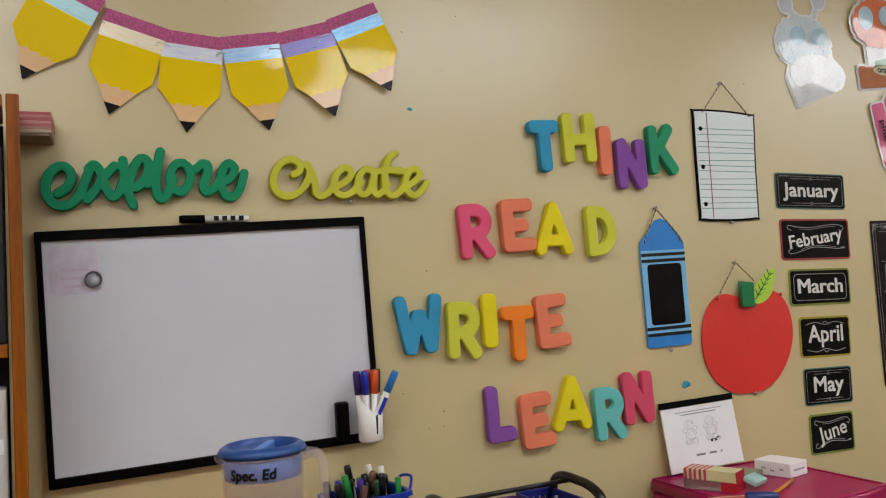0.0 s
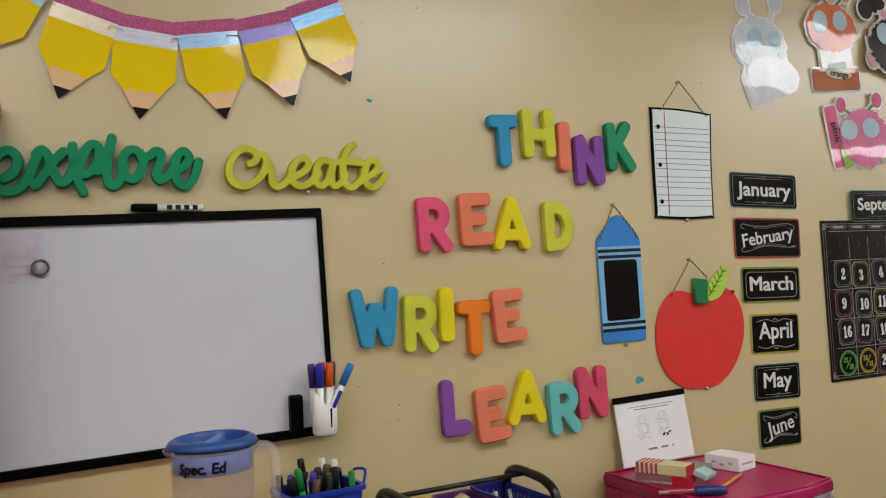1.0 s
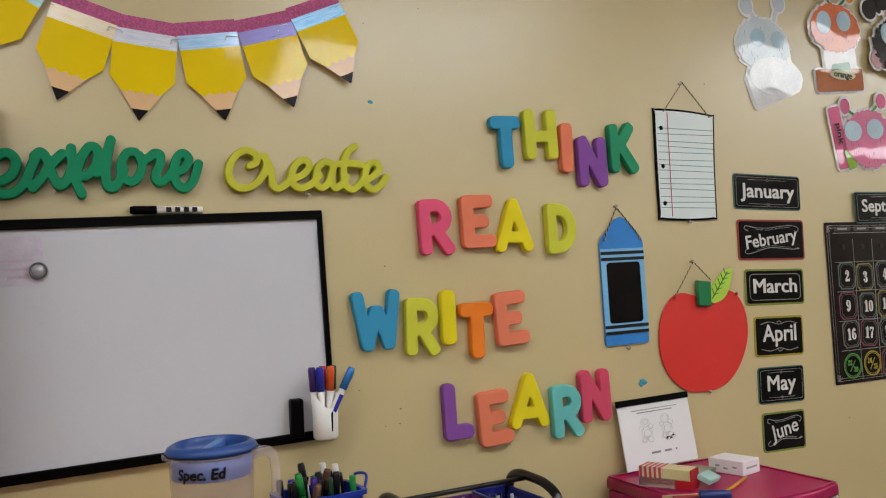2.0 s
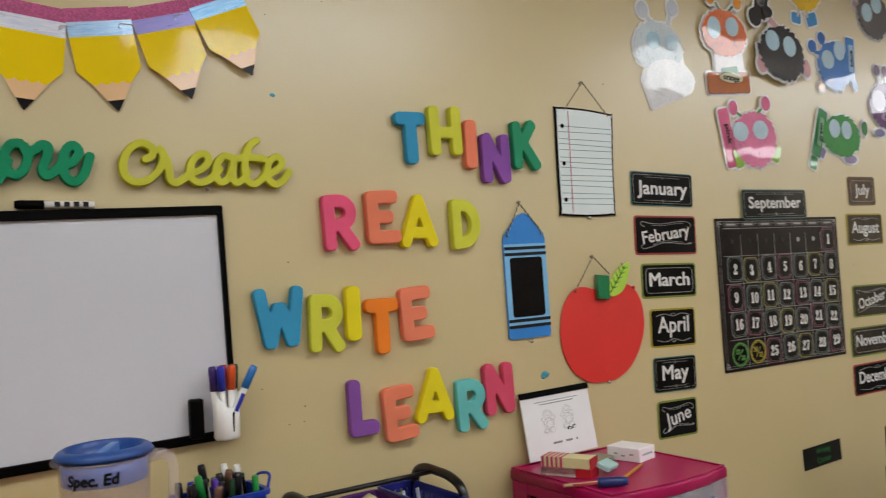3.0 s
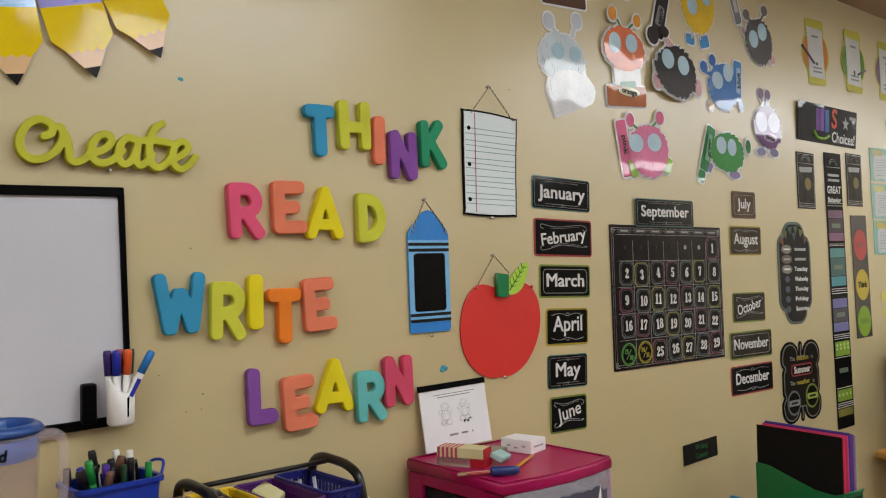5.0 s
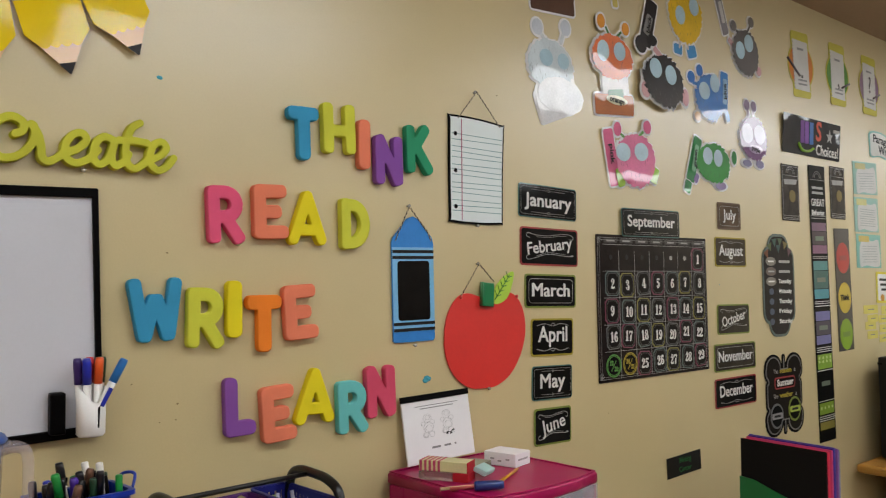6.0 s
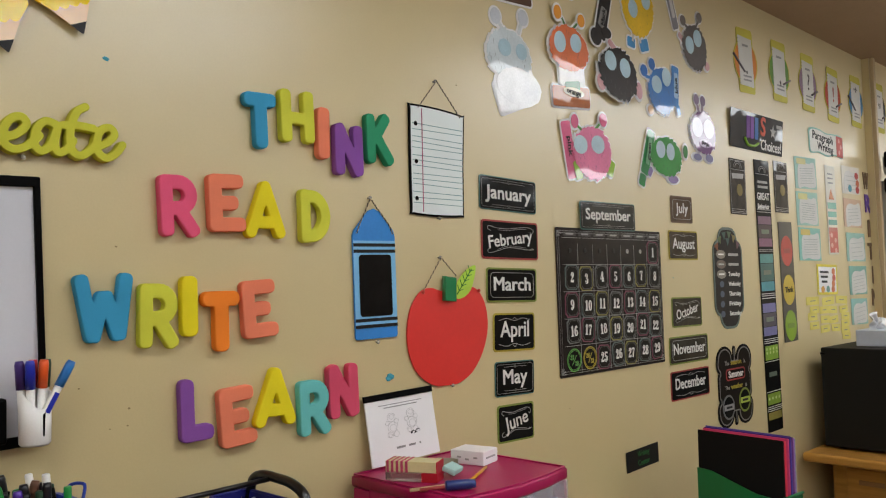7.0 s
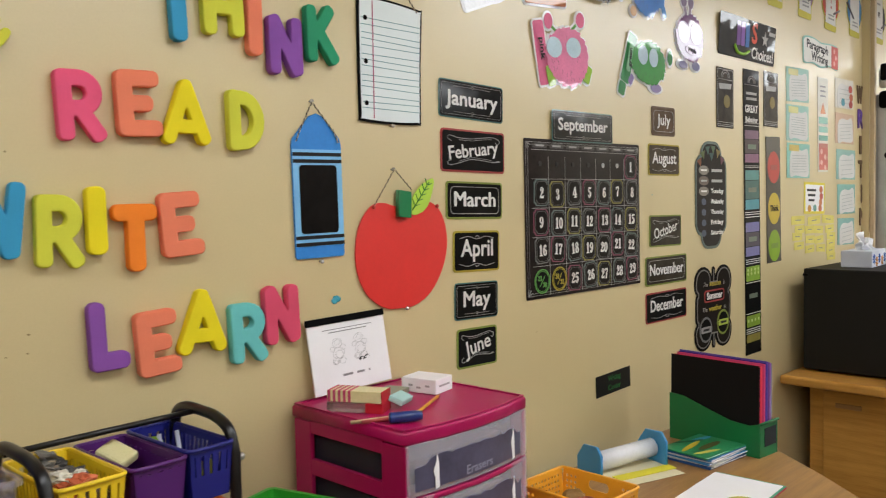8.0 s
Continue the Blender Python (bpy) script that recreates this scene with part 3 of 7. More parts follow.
for x, z in ((0.853, 1.447), (1.046, 1.447)):
    bm = lathe([(0, 0), (0.0022, 0.0), (0.0026, 0.006), (0.0045, 0.009), (0.0045, 0.011), (0.003, 0.013), (0, 0.0135)], 12)
    tagged(part("push_pin", bm, plastic("pin_red", "c43a30", 0.3), m=on_wall(x, z)), "small red push pin through apple sign", "push pin", "push pins")

# ---- hanging signs ----
TWINE = [surface("twine_black", "14100e", 0.8, vary=0.3, scale=300, fine=900, bump=0.4), surface("twine_cream", "b9a98c", 0.8, vary=0.2, scale=300, fine=900, bump=0.4)]


def string(t, pts, r=0.0010):
    """A cord of a dark and a pale strand wound round one another."""
    line = [Vector(p) for p in pts]
    dense = []
    for a, b in zip(line, line[1:]):
        n = max(2, int((b - a).length / 0.0016))
        dense += [a + (b - a) * (k / n) for k in range(n)]
    dense.append(line[-1])
    for k, mat in enumerate(TWINE):
        path = [p + Vector((math.cos(0.75 * i + math.pi * k), math.sin(0.75 * i + math.pi * k) * 0.6, math.sin(0.75 * i + math.pi * k) * 0.8)) * r for i, p in enumerate(dense)]
        part("strand", tube(path, r * 0.95, 5), mat, t, ("twisted black strand", "twisted cream strand")[k])


note = thing("notebook_sign", on_wall(0.918, 1.768, -0.5, 0.002), "notebook-paper shaped hanging sign with black edge", "sign", "hanging signs")
w, h = 0.184, 0.266
edge = [(-w / 2, -h / 2 + 0.012), (-w / 2 + 0.004, -h / 2), (0, -h / 2 - 0.003), (w / 2 - 0.012, -h / 2 + 0.001), (w / 2 - 0.006, -h / 2 + 0.010), (w / 2 - 0.004, 0), (w / 2 + 0.002, h / 2 - 0.012), (w / 2 - 0.004, h / 2 - 0.005), (0, h / 2 + 0.002), (-w / 2 + 0.003, h / 2 + 0.001), (-w / 2 - 0.001, h / 2 - 0.010), (-w / 2 - 0.002, 0)]
edge = [(p[0], p[1]) for p in smooth_line([(a, b, 0) for a, b in edge], 4, True)]
part("backing", slab([edge], 0.004, 0.0008), BLACKPL, note)
part("sheet", slab([[(p[0] * 0.952, p[1] * 0.968) for p in edge]], 0.0006, z0=0.0042), matt_card("sheet_white", "e0e7e5", 0.03), note)
teal_line = matt_card("rule_teal", "7d9f9c")
for k in range(14):
    part("rule", box(w * 0.93, 0.0017, 0.0005, 0, 0.088 - 0.0150 * k + 0.002 * math.sin(k * 2.1), 0.0049), teal_line, note, m=pose(0, 0, 0, 0, 0, 0.8 * math.sin(k * 1.7)))
part("margin_line", box(0.0022, h * 0.955, 0.0005, -0.054, 0, 0.0056), matt_card("rule_red", "b0406a"), note)
for y in (0.088, -0.005, -0.095):
    part("punch_hole", slab([ellipse(0.0056, 0.0056, n=16)], 0.0006, z0=0.0049), BLACKPL, note, m=pose(-0.074, y, 0))
string(note, [(-0.066, 0.128, 0.006), (-0.005, 0.203, 0.009), (0.078, 0.122, 0.006)])

cray = thing("crayon_sign", on_wall(0.708, 1.486, 0.8, 0.002), "blue crayon-shaped hanging sign with black panel", "sign", "hanging signs")
CB, CL = print_card("crayon_blue", "3686d2"), print_card("crayon_sky", "7fbce6")
shape = [(-0.060, -0.136), (-0.056, -0.141), (0.059, -0.141), (0.063, -0.136), (0.064, 0.092), (0.060, 0.106), (0.024, 0.148), (0.004, 0.156), (-0.014, 0.150), (-0.056, 0.104), (-0.060, 0.092)]
part("body", slab([shape], 0.004, 0.0006), CB, cray)
part("wrapper", slab([[(-0.0585, -0.116), (0.0625, -0.116), (0.0630, 0.082), (-0.0590, 0.082)]], 0.0006, z0=0.0042), CL, cray)
part("panel", slab([rounded(0.094, 0.140, 0.008)], 0.0008, z0=0.005), chalk("panel", "0f0d0c"), cray, m=pose(0.002, -0.020, 0))
for y in (0.0720, 0.0580, -0.0980, -0.1120):
    part("stripe", box(0.1215, 0.0074, 0.0006, 0.002, y, 0.005), INK, cray)
string(cray, [(-0.050, 0.098, 0.007), (-0.042, 0.116, 0.007), (-0.010, 0.178, 0.010), (0.046, 0.118, 0.007), (0.055, 0.098, 0.007)])

apple = thing("apple_sign", on_wall(0.943, 1.339, 0, 0.002), "red apple-shaped hanging sign with green stem", "sign", "hanging signs")
half_l = [(-0.020, 0.112), (-0.060, 0.121), (-0.095, 0.113), (-0.128, 0.072), (-0.141, 0.012), (-0.134, -0.045), (-0.106, -0.092), (-0.060, -0.121), (-0.015, -0.126)]
half_r = [(0.030, -0.123), (0.078, -0.098), (0.116, -0.050), (0.136, 0.008), (0.132, 0.066), (0.108, 0.108), (0.070, 0.124), (0.025, 0.115)]
al = [(p[0], p[1]) for p in smooth_line([(a, b, 0) for a, b in half_l + half_r], 5, True)]
al = [(x, y * 0.972) for x, y in al]
part("body", slab([al], 0.004, 0.0008), surface("apple_red", "dc2f28", rough=0.4, vary=0.06, scale=9, bump=0.04, coat=0.25, coat_rough=0.3), apple)
part("stem", slab([[(-0.022, -0.030), (0.016, -0.034), (0.018, 0.026), (-0.020, 0.030)]], 0.014, 0.002, z0=0.0045), print_card("stem_green", "1a7a48"), apple, m=pose(-0.004, 0.116, 0))
leaf = [(0, 0), (0.012, -0.008), (0.040, 0.002), (0.058, 0.028), (0.066, 0.080), (0.036, 0.070), (0.008, 0.044), (-0.002, 0.018)]
leaf = [(p[0] + 0.10 * p[1], p[1] * 0.94) for p in smooth_line([(a, b, 0) for a, b in leaf], 5, True)]
lf = part("leaf", slab([leaf], 0.003, 0.0006, z0=0.0045), matt_card("leaf_lime", "b4d84e"), apple, "lime green leaf with dark veins", m=pose(0.020, 0.096, 0))
vein = matt_card("vein_green", "2f7a2c")
bm = tube([(0.004, 0.004, 0.0076), (0.030, 0.034, 0.0076), (0.058, 0.068, 0.0076)], 0.0013, 5)
for k in range(5):
    cx, cy = 0.012 + 0.010 * k, 0.013 + 0.012 * k
    tube([(cx, cy, 0.0076), (cx - 0.002 - 0.004, cy + 0.016, 0.0076)], 0.0011, 5, bm=bm)
    tube([(cx, cy, 0.0076), (cx + 0.015, cy + 0.004, 0.0076)], 0.0011, 5, bm=bm)
part("vein", bm, vein, lf)
string(apple, [(-0.090, 0.108, 0.006), (-0.029, 0.192, 0.009), (0.022, 0.146, 0.009)])

# ---- month cards ----
CHALK = chalk("black")
EDGE = {k: print_card("edge_" + k, v) for k, v in dict(teal="4a7470", red="a03c3a", lime="7f8c3c", gold="ad9a34", grey="70706e", pink="84485a", green="5f9a4c", blue="4a6a74", olive="90894c", slate="66736f", brown="6a5340").items()}
CHALK_WHITE = matt_card("chalk_white", "dedbd6", 0.2)
CHALK_GREY = matt_card("chalk_grey", "a5a29e", 0.25)


def flourish(w, h, style):
    """Thin chalk lines that decorate a card, as one mesh."""
    bm = bmesh.new()
    if style == "swirl":
        for s in (1, -1):
            pts = [(-0.36 * w, s * 0.24 * h, 0), (-0.42 * w, s * 0.30 * h, 0), (-0.39 * w, s * 0.38 * h, 0), (-0.26 * w, s * 0.33 * h, 0), (-0.06 * w, s * 0.27 * h + 0.05 * h, 0), (0.14 * w, s * 0.30 * h + 0.07 * h, 0),
                   (0.32 * w, s * 0.33 * h + 0.07 * h, 0), (0.43 * w, s * 0.28 * h + 0.04 * h, 0), (0.40 * w, s * 0.22 * h, 0), (0.36 * w, s * 0.26 * h, 0)]
            tube(smooth_line(pts, 6), 0.0008, 5, bm=bm)
            tube(smooth_line([(0.92 * a, b - s * 0.05 * h, 0) for a, b, _ in pts[3:7]], 6), 0.0005, 5, bm=bm)
    elif style == "scroll":
        for s in (1, -1):
            tube(smooth_line([(-0.40 * w, s * 0.34 * h, 0), (-0.20 * w, s * 0.40 * h, 0), (0, s * 0.33 * h, 0), (0.20 * w, s * 0.40 * h, 0), (0.40 * w, s * 0.34 * h, 0)], 6), 0.0008, 5, bm=bm)
            tube(smooth_line([(-0.05 * w, s * 0.37 * h, 0), (0, s * 0.42 * h, 0), (0.05 * w, s * 0.37 * h, 0)], 5), 0.0008, 5, bm=bm)
    elif style == "rules":
        for s in (1, -1):
            for e in (1, -1):
                tube([(e * 0.02 * w, s * 0.385 * h, 0), (e * 0.15 * w, s * 0.385 * h, 0), (e * 0.30 * w, s * 0.378 * h, 0)], 0.0005, 5, bm=bm)
            tube(smooth_line([(-0.018 * w, s * 0.385 * h, 0), (0, s * 0.385 * h + 0.0035, 0), (0.018 * w, s * 0.385 * h, 0), (0, s * 0.385 * h - 0.0035, 0)], 3, True), 0.0006, 5, closed=True, bm=bm)
        tube([(a, b, 0) for a, b in rounded(w * 0.965, h * 0.92, 0.006)], 0.0004, 5, closed=True, bm=bm)
    else:
        pts = rounded(w * 0.90, h * 0.80, 0.012)
        tube([(a, b, 0) for a, b in pts], 0.0007, 5, closed=True, bm=bm)
    return bm


# Black faces lifted to brown: the film's glare haze is put into the colour.
HAZED = {"July": chalk("hazed_brown", "5c4a3a"), "August": chalk("hazed", "463c30"), "October": chalk("hazed_dark", "39332a"), "November": chalk("hazed_dark", "39332a")}


def month_card(name, x, z, w, h, turn, edge, style, size, bold, width, tilt=0.0, rise=0.0, out=0.0012):
    t = thing("month_card", on_wall(x, z, turn, out), f"black chalkboard-style card reading {name}, {edge} edge", "month card", "month cards")
    rim = 0.0055 if edge == "teal" else 0.0095
    part("card", slab([rounded(w, h, 0.009)], 0.0016, 0.0004), EDGE[edge], t)
    part("face", slab([rounded(w - rim, h - rim, 0.007)], 0.0005, z0=0.0018), HAZED.get(name, CHALK), t)
    part("flourish", flourish(w - 0.01, h - 0.01, style), CHALK_GREY, t, m=pose(0, 0, 0.0025))
    part("lettering", words(name, size, z0=0.0025, bold=bold, width=width), CHALK_WHITE, t, m=pose(0, rise, 0, 0, 0, tilt))
    return t


for row in (("January", 1.180, 1.703, 0.230, 0.091, -1.6, "teal", "rules", 0.050, 0.0012, 0.186, 0, 0.001), ("February", 1.183, 1.580, 0.229, 0.104, -1.0, "red", "swirl", 0.046, 0.0006, 0.178, 7, 0.002),
            ("March", 1.184, 1.459, 0.203, 0.092, -1.2, "lime", "frame", 0.052, (0.0016, 0.0004), 0.150, 0, 0.001), ("April", 1.187, 1.333, 0.168, 0.102, -1.5, "gold", "scroll", 0.060, 0.0009, 0.116, 0, 0.006),
            ("May", 1.183, 1.210, 0.158, 0.092, -1.5, "teal", "rules", 0.054, 0.0011, 0.098, 0, 0.003), ("June", 1.182, 1.093, 0.146, 0.099, -1.0, "lime", "swirl", 0.052, 0.0005, 0.094, 12, 0.004),
            ("September", 1.639, 1.664, 0.294, 0.087, 0.5, "teal", "rules", 0.048, 0.0011, 0.240, 0, 0.003, 0.006), ("July", 2.090, 1.708, 0.147, 0.094, 0.5, "brown", "frame", 0.050, (0.0009, 0.0004), 0.082, 0, 0.003),
            ("August", 2.093, 1.583, 0.196, 0.102, 0, "gold", "scroll", 0.053, 0.0008, 0.150, 0, 0.004), ("October", 2.099, 1.351, 0.202, 0.103, -0.5, "lime", "swirl", 0.048, 0.0005, 0.150, 11, 0.002),
            ("November", 2.103, 1.222, 0.262, 0.094, 0, "lime", "frame", 0.052, (0.0011, 0.0003), 0.214, 0, 0.002), ("December", 2.102, 1.103, 0.260, 0.099, 0.2, "red", "scroll", 0.053, 0.0009, 0.206, 0, 0.004)):
    month_card(*row[:11], tilt=row[11], rise=row[12], out=row[13] if len(row) > 13 else 0.0012)

# ---- calendar ----
CW, CH = 0.562, 0.434
cal = thing("calendar", on_wall(1.658, 1.407, 0.2, 0.0012), "black chalkboard-style wall calendar chart with white grid", "calendar")
part("chart", slab([rounded(CW, CH, 0.004)], 0.0022, 0.0005), chalk("calendar", "221b1a"), cal)
bm = bmesh.new()
for s in (0.49, 0.475):
    tube([(CW * a * s * 2 / 1.0, (CH - 0.02 * (1 - s)) * b * s * 2, 0.0025) for a, b in ((-0.5, -0.5), (0.5, -0.5), (0.5, 0.5), (-0.5, 0.5))], 0.0006, 5, closed=True, bm=bm)
part("outline", bm, CHALK_GREY, cal)
COL0, COLS, ROW0, ROWS_ = -0.216, 0.0745, 0.150, 0.0790
cell_x = lambda c: COL0 + COLS * c
cell_y = lambda r: ROW0 - ROWS_ * r
for c in range(6):
    part("grid_line", box(0.0012, 0.380, 0.0005, cell_x(c + 0.5), -0.020, 0.0024), CHALK_GREY, cal)
for r in range(5):
    part("grid_line", box(0.520, 0.0012, 0.0005, 0.007, cell_y(r - 0.5) - 0.002, 0.0032 - 0.0004), CHALK_GREY, cal)
for c in range(7):
    t = part("day_heading", slab([rounded(0.062, 0.013, 0.003)], 0.0005, z0=0.0024), matt_card("heading_dark", "413c39"), cal, m=pose(cell_x(c), 0.199, 0))
    part("day_bar", box(0.036, 0.005, 0.0005, 0, 0, 0.0030), CHALK_GREY, t)
for c in range(6):
    part("velcro_dot", slab([ellipse(0.007, 0.007, n=16)], 0.0012, z0=0.0024), CHALK_GREY if c > 3 else INK, cal, "small round hanging dot", m=pose(cell_x(c), cell_y(0), 0))
TAGS = ["pink", "slate", "olive", "grey", "pink", "slate", "olive", "grey", "pink", "slate", "olive", "grey", "pink", "slate", "olive", "grey", "pink", "slate", "olive", "grey", "pink", "slate", "green", "gold", "pink", "slate", "olive", "slate", "pink"]
rnd = random.Random(4)
TAGFACE = chalk("tag", "181413")
CHALK_DIM = matt_card("chalk_dim", "6f6c69", 0.25)


def digit_shape(ch):
    """Fat poster numerals in a unit-high box: pen lines and balls of uneven weight, and rings (cx, cy, rx, ry, hole rx, hole ry)."""
    turned = ch == "9"
    lines, rings = {
        "0": ([], [(0.31, 0.5, 0.31, 0.5, 0.09, 0.39)]),
        "1": ([([(0.31, 0.12), (0.31, 0.90)], 0.125), ([(0.10, 0.05), (0.52, 0.05)], 0.05), ([(0.28, 0.93), (0.12, 0.82)], 0.05)], []),
        "2": ([([(0.12, 0.78), (0.20, 0.93), (0.34, 0.94)], 0.055), ([(0.44, 0.80), (0.42, 0.66), (0.36, 0.54)], 0.12), ([(0.34, 0.50), (0.10, 0.18)], 0.065), ([(0.12, 0.11), (0.46, 0.11)], 0.10), ([(0.55, 0.08), (0.55, 0.26)], 0.04), ([(0.13, 0.72), (0.14, 0.72)], 0.10)], []),
        "3": ([([(0.12, 0.80), (0.22, 0.94), (0.34, 0.94)], 0.055), ([(0.43, 0.82), (0.42, 0.68)], 0.115), ([(0.36, 0.54), (0.22, 0.53)], 0.055), ([(0.46, 0.36), (0.45, 0.18)], 0.13), ([(0.36, 0.05), (0.20, 0.06)], 0.055), ([(0.13, 0.76), (0.14, 0.76)], 0.10), ([(0.13, 0.22), (0.14, 0.22)], 0.10)], []),
        "4": ([([(0.42, 0.12), (0.42, 0.88)], 0.12), ([(0.36, 0.94), (0.05, 0.33)], 0.05), ([(0.04, 0.29), (0.62, 0.29)], 0.055), ([(0.24, 0.05), (0.60, 0.05)], 0.05)], []),
        "5": ([([(0.16, 0.90), (0.48, 0.90)], 0.09), ([(0.12, 0.90), (0.12, 0.54)], 0.05), ([(0.14, 0.54), (0.28, 0.62), (0.36, 0.60)], 0.055), ([(0.45, 0.44), (0.45, 0.24)], 0.13), ([(0.38, 0.06), (0.20, 0.06)], 0.055), ([(0.13, 0.20), (0.14, 0.20)], 0.10)], []),
        "7": ([([(0.14, 0.90), (0.48, 0.90)], 0.09), ([(0.52, 0.84), (0.36, 0.52)], 0.07), ([(0.33, 0.46), (0.29, 0.12)], 0.125), ([(0.06, 0.92), (0.06, 0.70)], 0.045)], []),
        "8": ([], [(0.31, 0.74, 0.26, 0.26, 0.08, 0.15), (0.31, 0.28, 0.31, 0.28, 0.10, 0.17)]),
    }.get(ch, ([([(0.13, 0.34), (0.15, 0.60), (0.24, 0.80)], 0.12), ([(0.26, 0.86), (0.36, 0.94), (0.45, 0.92)], 0.055), ([(0.47, 0.81), (0.48, 0.81)], 0.09)], [(0.32, 0.30, 0.29, 0.30, 0.08, 0.20)]))

    def f(X, Y):
        if turned:
            X, Y = 0.62 - X, 1.0 - Y
        d = np.full(X.shape, 1e9)
        for pts, r in lines:
            d = np.minimum(d, d_line(X, Y, pts, r))
        for cx, cy, rx, ry, hx, hy in rings:
            d = np.minimum(d, np.maximum(d_blob(X, Y, cx, cy, rx, ry), -d_blob(X, Y, cx, cy, hx, hy)))
        return d
    return outline(f, -0.1, -0.1, 0.8, 1.1, 0.022)


DIGITS = {ch: digit_shape(ch) for ch in "0123456789"}


def numerals(text, h, z0, mat, parent, m=None):
    """A number in poster numerals, h metres high, centred."""
    step = 0.56 * h
    loops = []
    for k, ch in enumerate(text):
        x = (k - (len(text) - 1) / 2) * step
        loops += [[((p[0] - 0.31) * h * 0.9 + x, (p[1] - 0.5) * h) for p in q] for q in DIGITS[ch]]
    return part("lettering", slab(loops, 0.0006, z0=z0), mat, parent, m=m)


def date_shape(w, h, n=0.009):
    """A card whose corners are cut by small scallops."""
    a, b = w / 2, h / 2
    corner = [(a, b - n), (a - 0.35 * n, b - 0.85 * n), (a - 0.85 * n, b - 0.35 * n), (a - n, b)]
    return corner + [(-x, y) for x, y in corner[::-1]] + [(-x, -y) for x, y in corner] + [(x, -y) for x, y in corner[::-1]]


def date_tag(day, c, r):
    turn = rnd.uniform(-5, 5)
    m = on_wall(1.658, 1.407, 0.2, 0.0040) @ pose(cell_x(c) + rnd.uniform(-0.004, 0.004), cell_y(r) + rnd.uniform(-0.004, 0.004) - 0.002, 0, rnd.uniform(-0.6, 0.6), rnd.uniform(-0.6, 0.6), turn)
    if day in (23, 24):
        col = "green" if day == 23 else "gold"
        t = thing("date_tag", m, f"round black date tag with {col} ring on calendar", "date tag", "calendar date tags")
        part("card", slab([ellipse(0.034, 0.034)], 0.0014, 0.0003), CHALK, t)
        part("ring", slab([ellipse(0.034, 0.034), ellipse(0.0305, 0.0305)], 0.0006, z0=0.0016), EDGE[col], t)
        part("ring", slab([ellipse(0.0285, 0.0285), ellipse(0.0270, 0.0270)], 0.0006, z0=0.0016), EDGE[col], t)
        part("slash", box(0.0024, 0.036, 0.0005, 0, 0, 0.0016), EDGE[col], t, m=pose(0, 0, 0, 0, 0, -32))
        up, low = ("23", "30") if day == 23 else ("24", "31")
        numerals(up, 0.0150, 0.0017, EDGE[col], t, pose(-0.011, 0.008, 0))
        numerals(low, 0.0150, 0.0017, EDGE[col], t, pose(0.011, -0.009, 0))
        return
    col = TAGS[day - 1]
    t = thing("date_tag", m, f"black date tag with {col} border and number {day}", "date tag", "calendar date tags")
    part("card", slab([date_shape(0.064, 0.073)], 0.0014, 0.0003), EDGE[col], t)
    part("face", slab([date_shape(0.0576, 0.0666)], 0.0005, z0=0.0016), TAGFACE, t)
    part("outline", slab([date_shape(0.0520, 0.0610), date_shape(0.0500, 0.0590)], 0.0004, z0=0.0022), CHALK_DIM, t)
    numerals(str(day), 0.031, 0.0024, CHALK_WHITE, t)


for day in range(1, 30):
    k = day + 5
    date_tag(day, k % 7, k // 7)
for sx in (-1, 1):
    for sy in (-1, 1):
        bm = bmesh.new()
        for a in (0, 30, 60, 90):
            tube([(0, 0, 0.0026), (-sx * 0.018 * math.cos(radians(a)), -sy * 0.018 * math.sin(radians(a)), 0.0026)], 0.0009, 5, bm=bm)
        part("corner_fan", bm, CHALK_GREY, cal, m=pose(sx * 0.272, sy * 0.208, 0))

# ---- days of the week chart ----
def capsule(grow):
    f = lambda X, Y: np.minimum(d_bar(X, Y, 0, -0.142, 0, 0.142, 0.116, 0.045), d_bar(X, Y, 0, -0.191, 0, 0.191, 0.078, 0.055)) - grow
    return outline(f, -0.15, -0.22, 0.15, 0.22, 0.004)


cap = thing("weekday_chart", on_wall(2.415, 1.466, 0, 0.0012), "dark rounded days-of-the-week chart with ribbon top", "wall chart")
part("backing", slab(capsule(0.0), 0.0018), surface("chart_grey", "55625c", 0.45, coat=0.3, coat_rough=0.12, vary=0.3, scale=20), cap)
part("face", slab(capsule(-0.010), 0.0005, z0=0.0020), surface("chart_brown", "2e2a28", 0.5, vary=0.35, scale=14, spec=0.06, coat=0.3, coat_rough=0.1), cap)
for x, y, c in ((-0.085, 0.115, "7e4a30"), (-0.062, 0.142, "56623a"), (-0.028, 0.160, "3c5850"), (0.012, 0.163, "4c6048"), (0.048, 0.150, "786a3c"), (0.078, 0.125, "63404a"), (0.0, 0.138, "37504e")):
    part("bunting_flag", slab([[(-0.017, 0.012), (0.017, 0.012), (0.0, -0.018)]], 0.0006, z0=0.0027), print_card("bunting_" + c, c), cap, m=pose(x, y, 0, 0, 0, -x * 300))
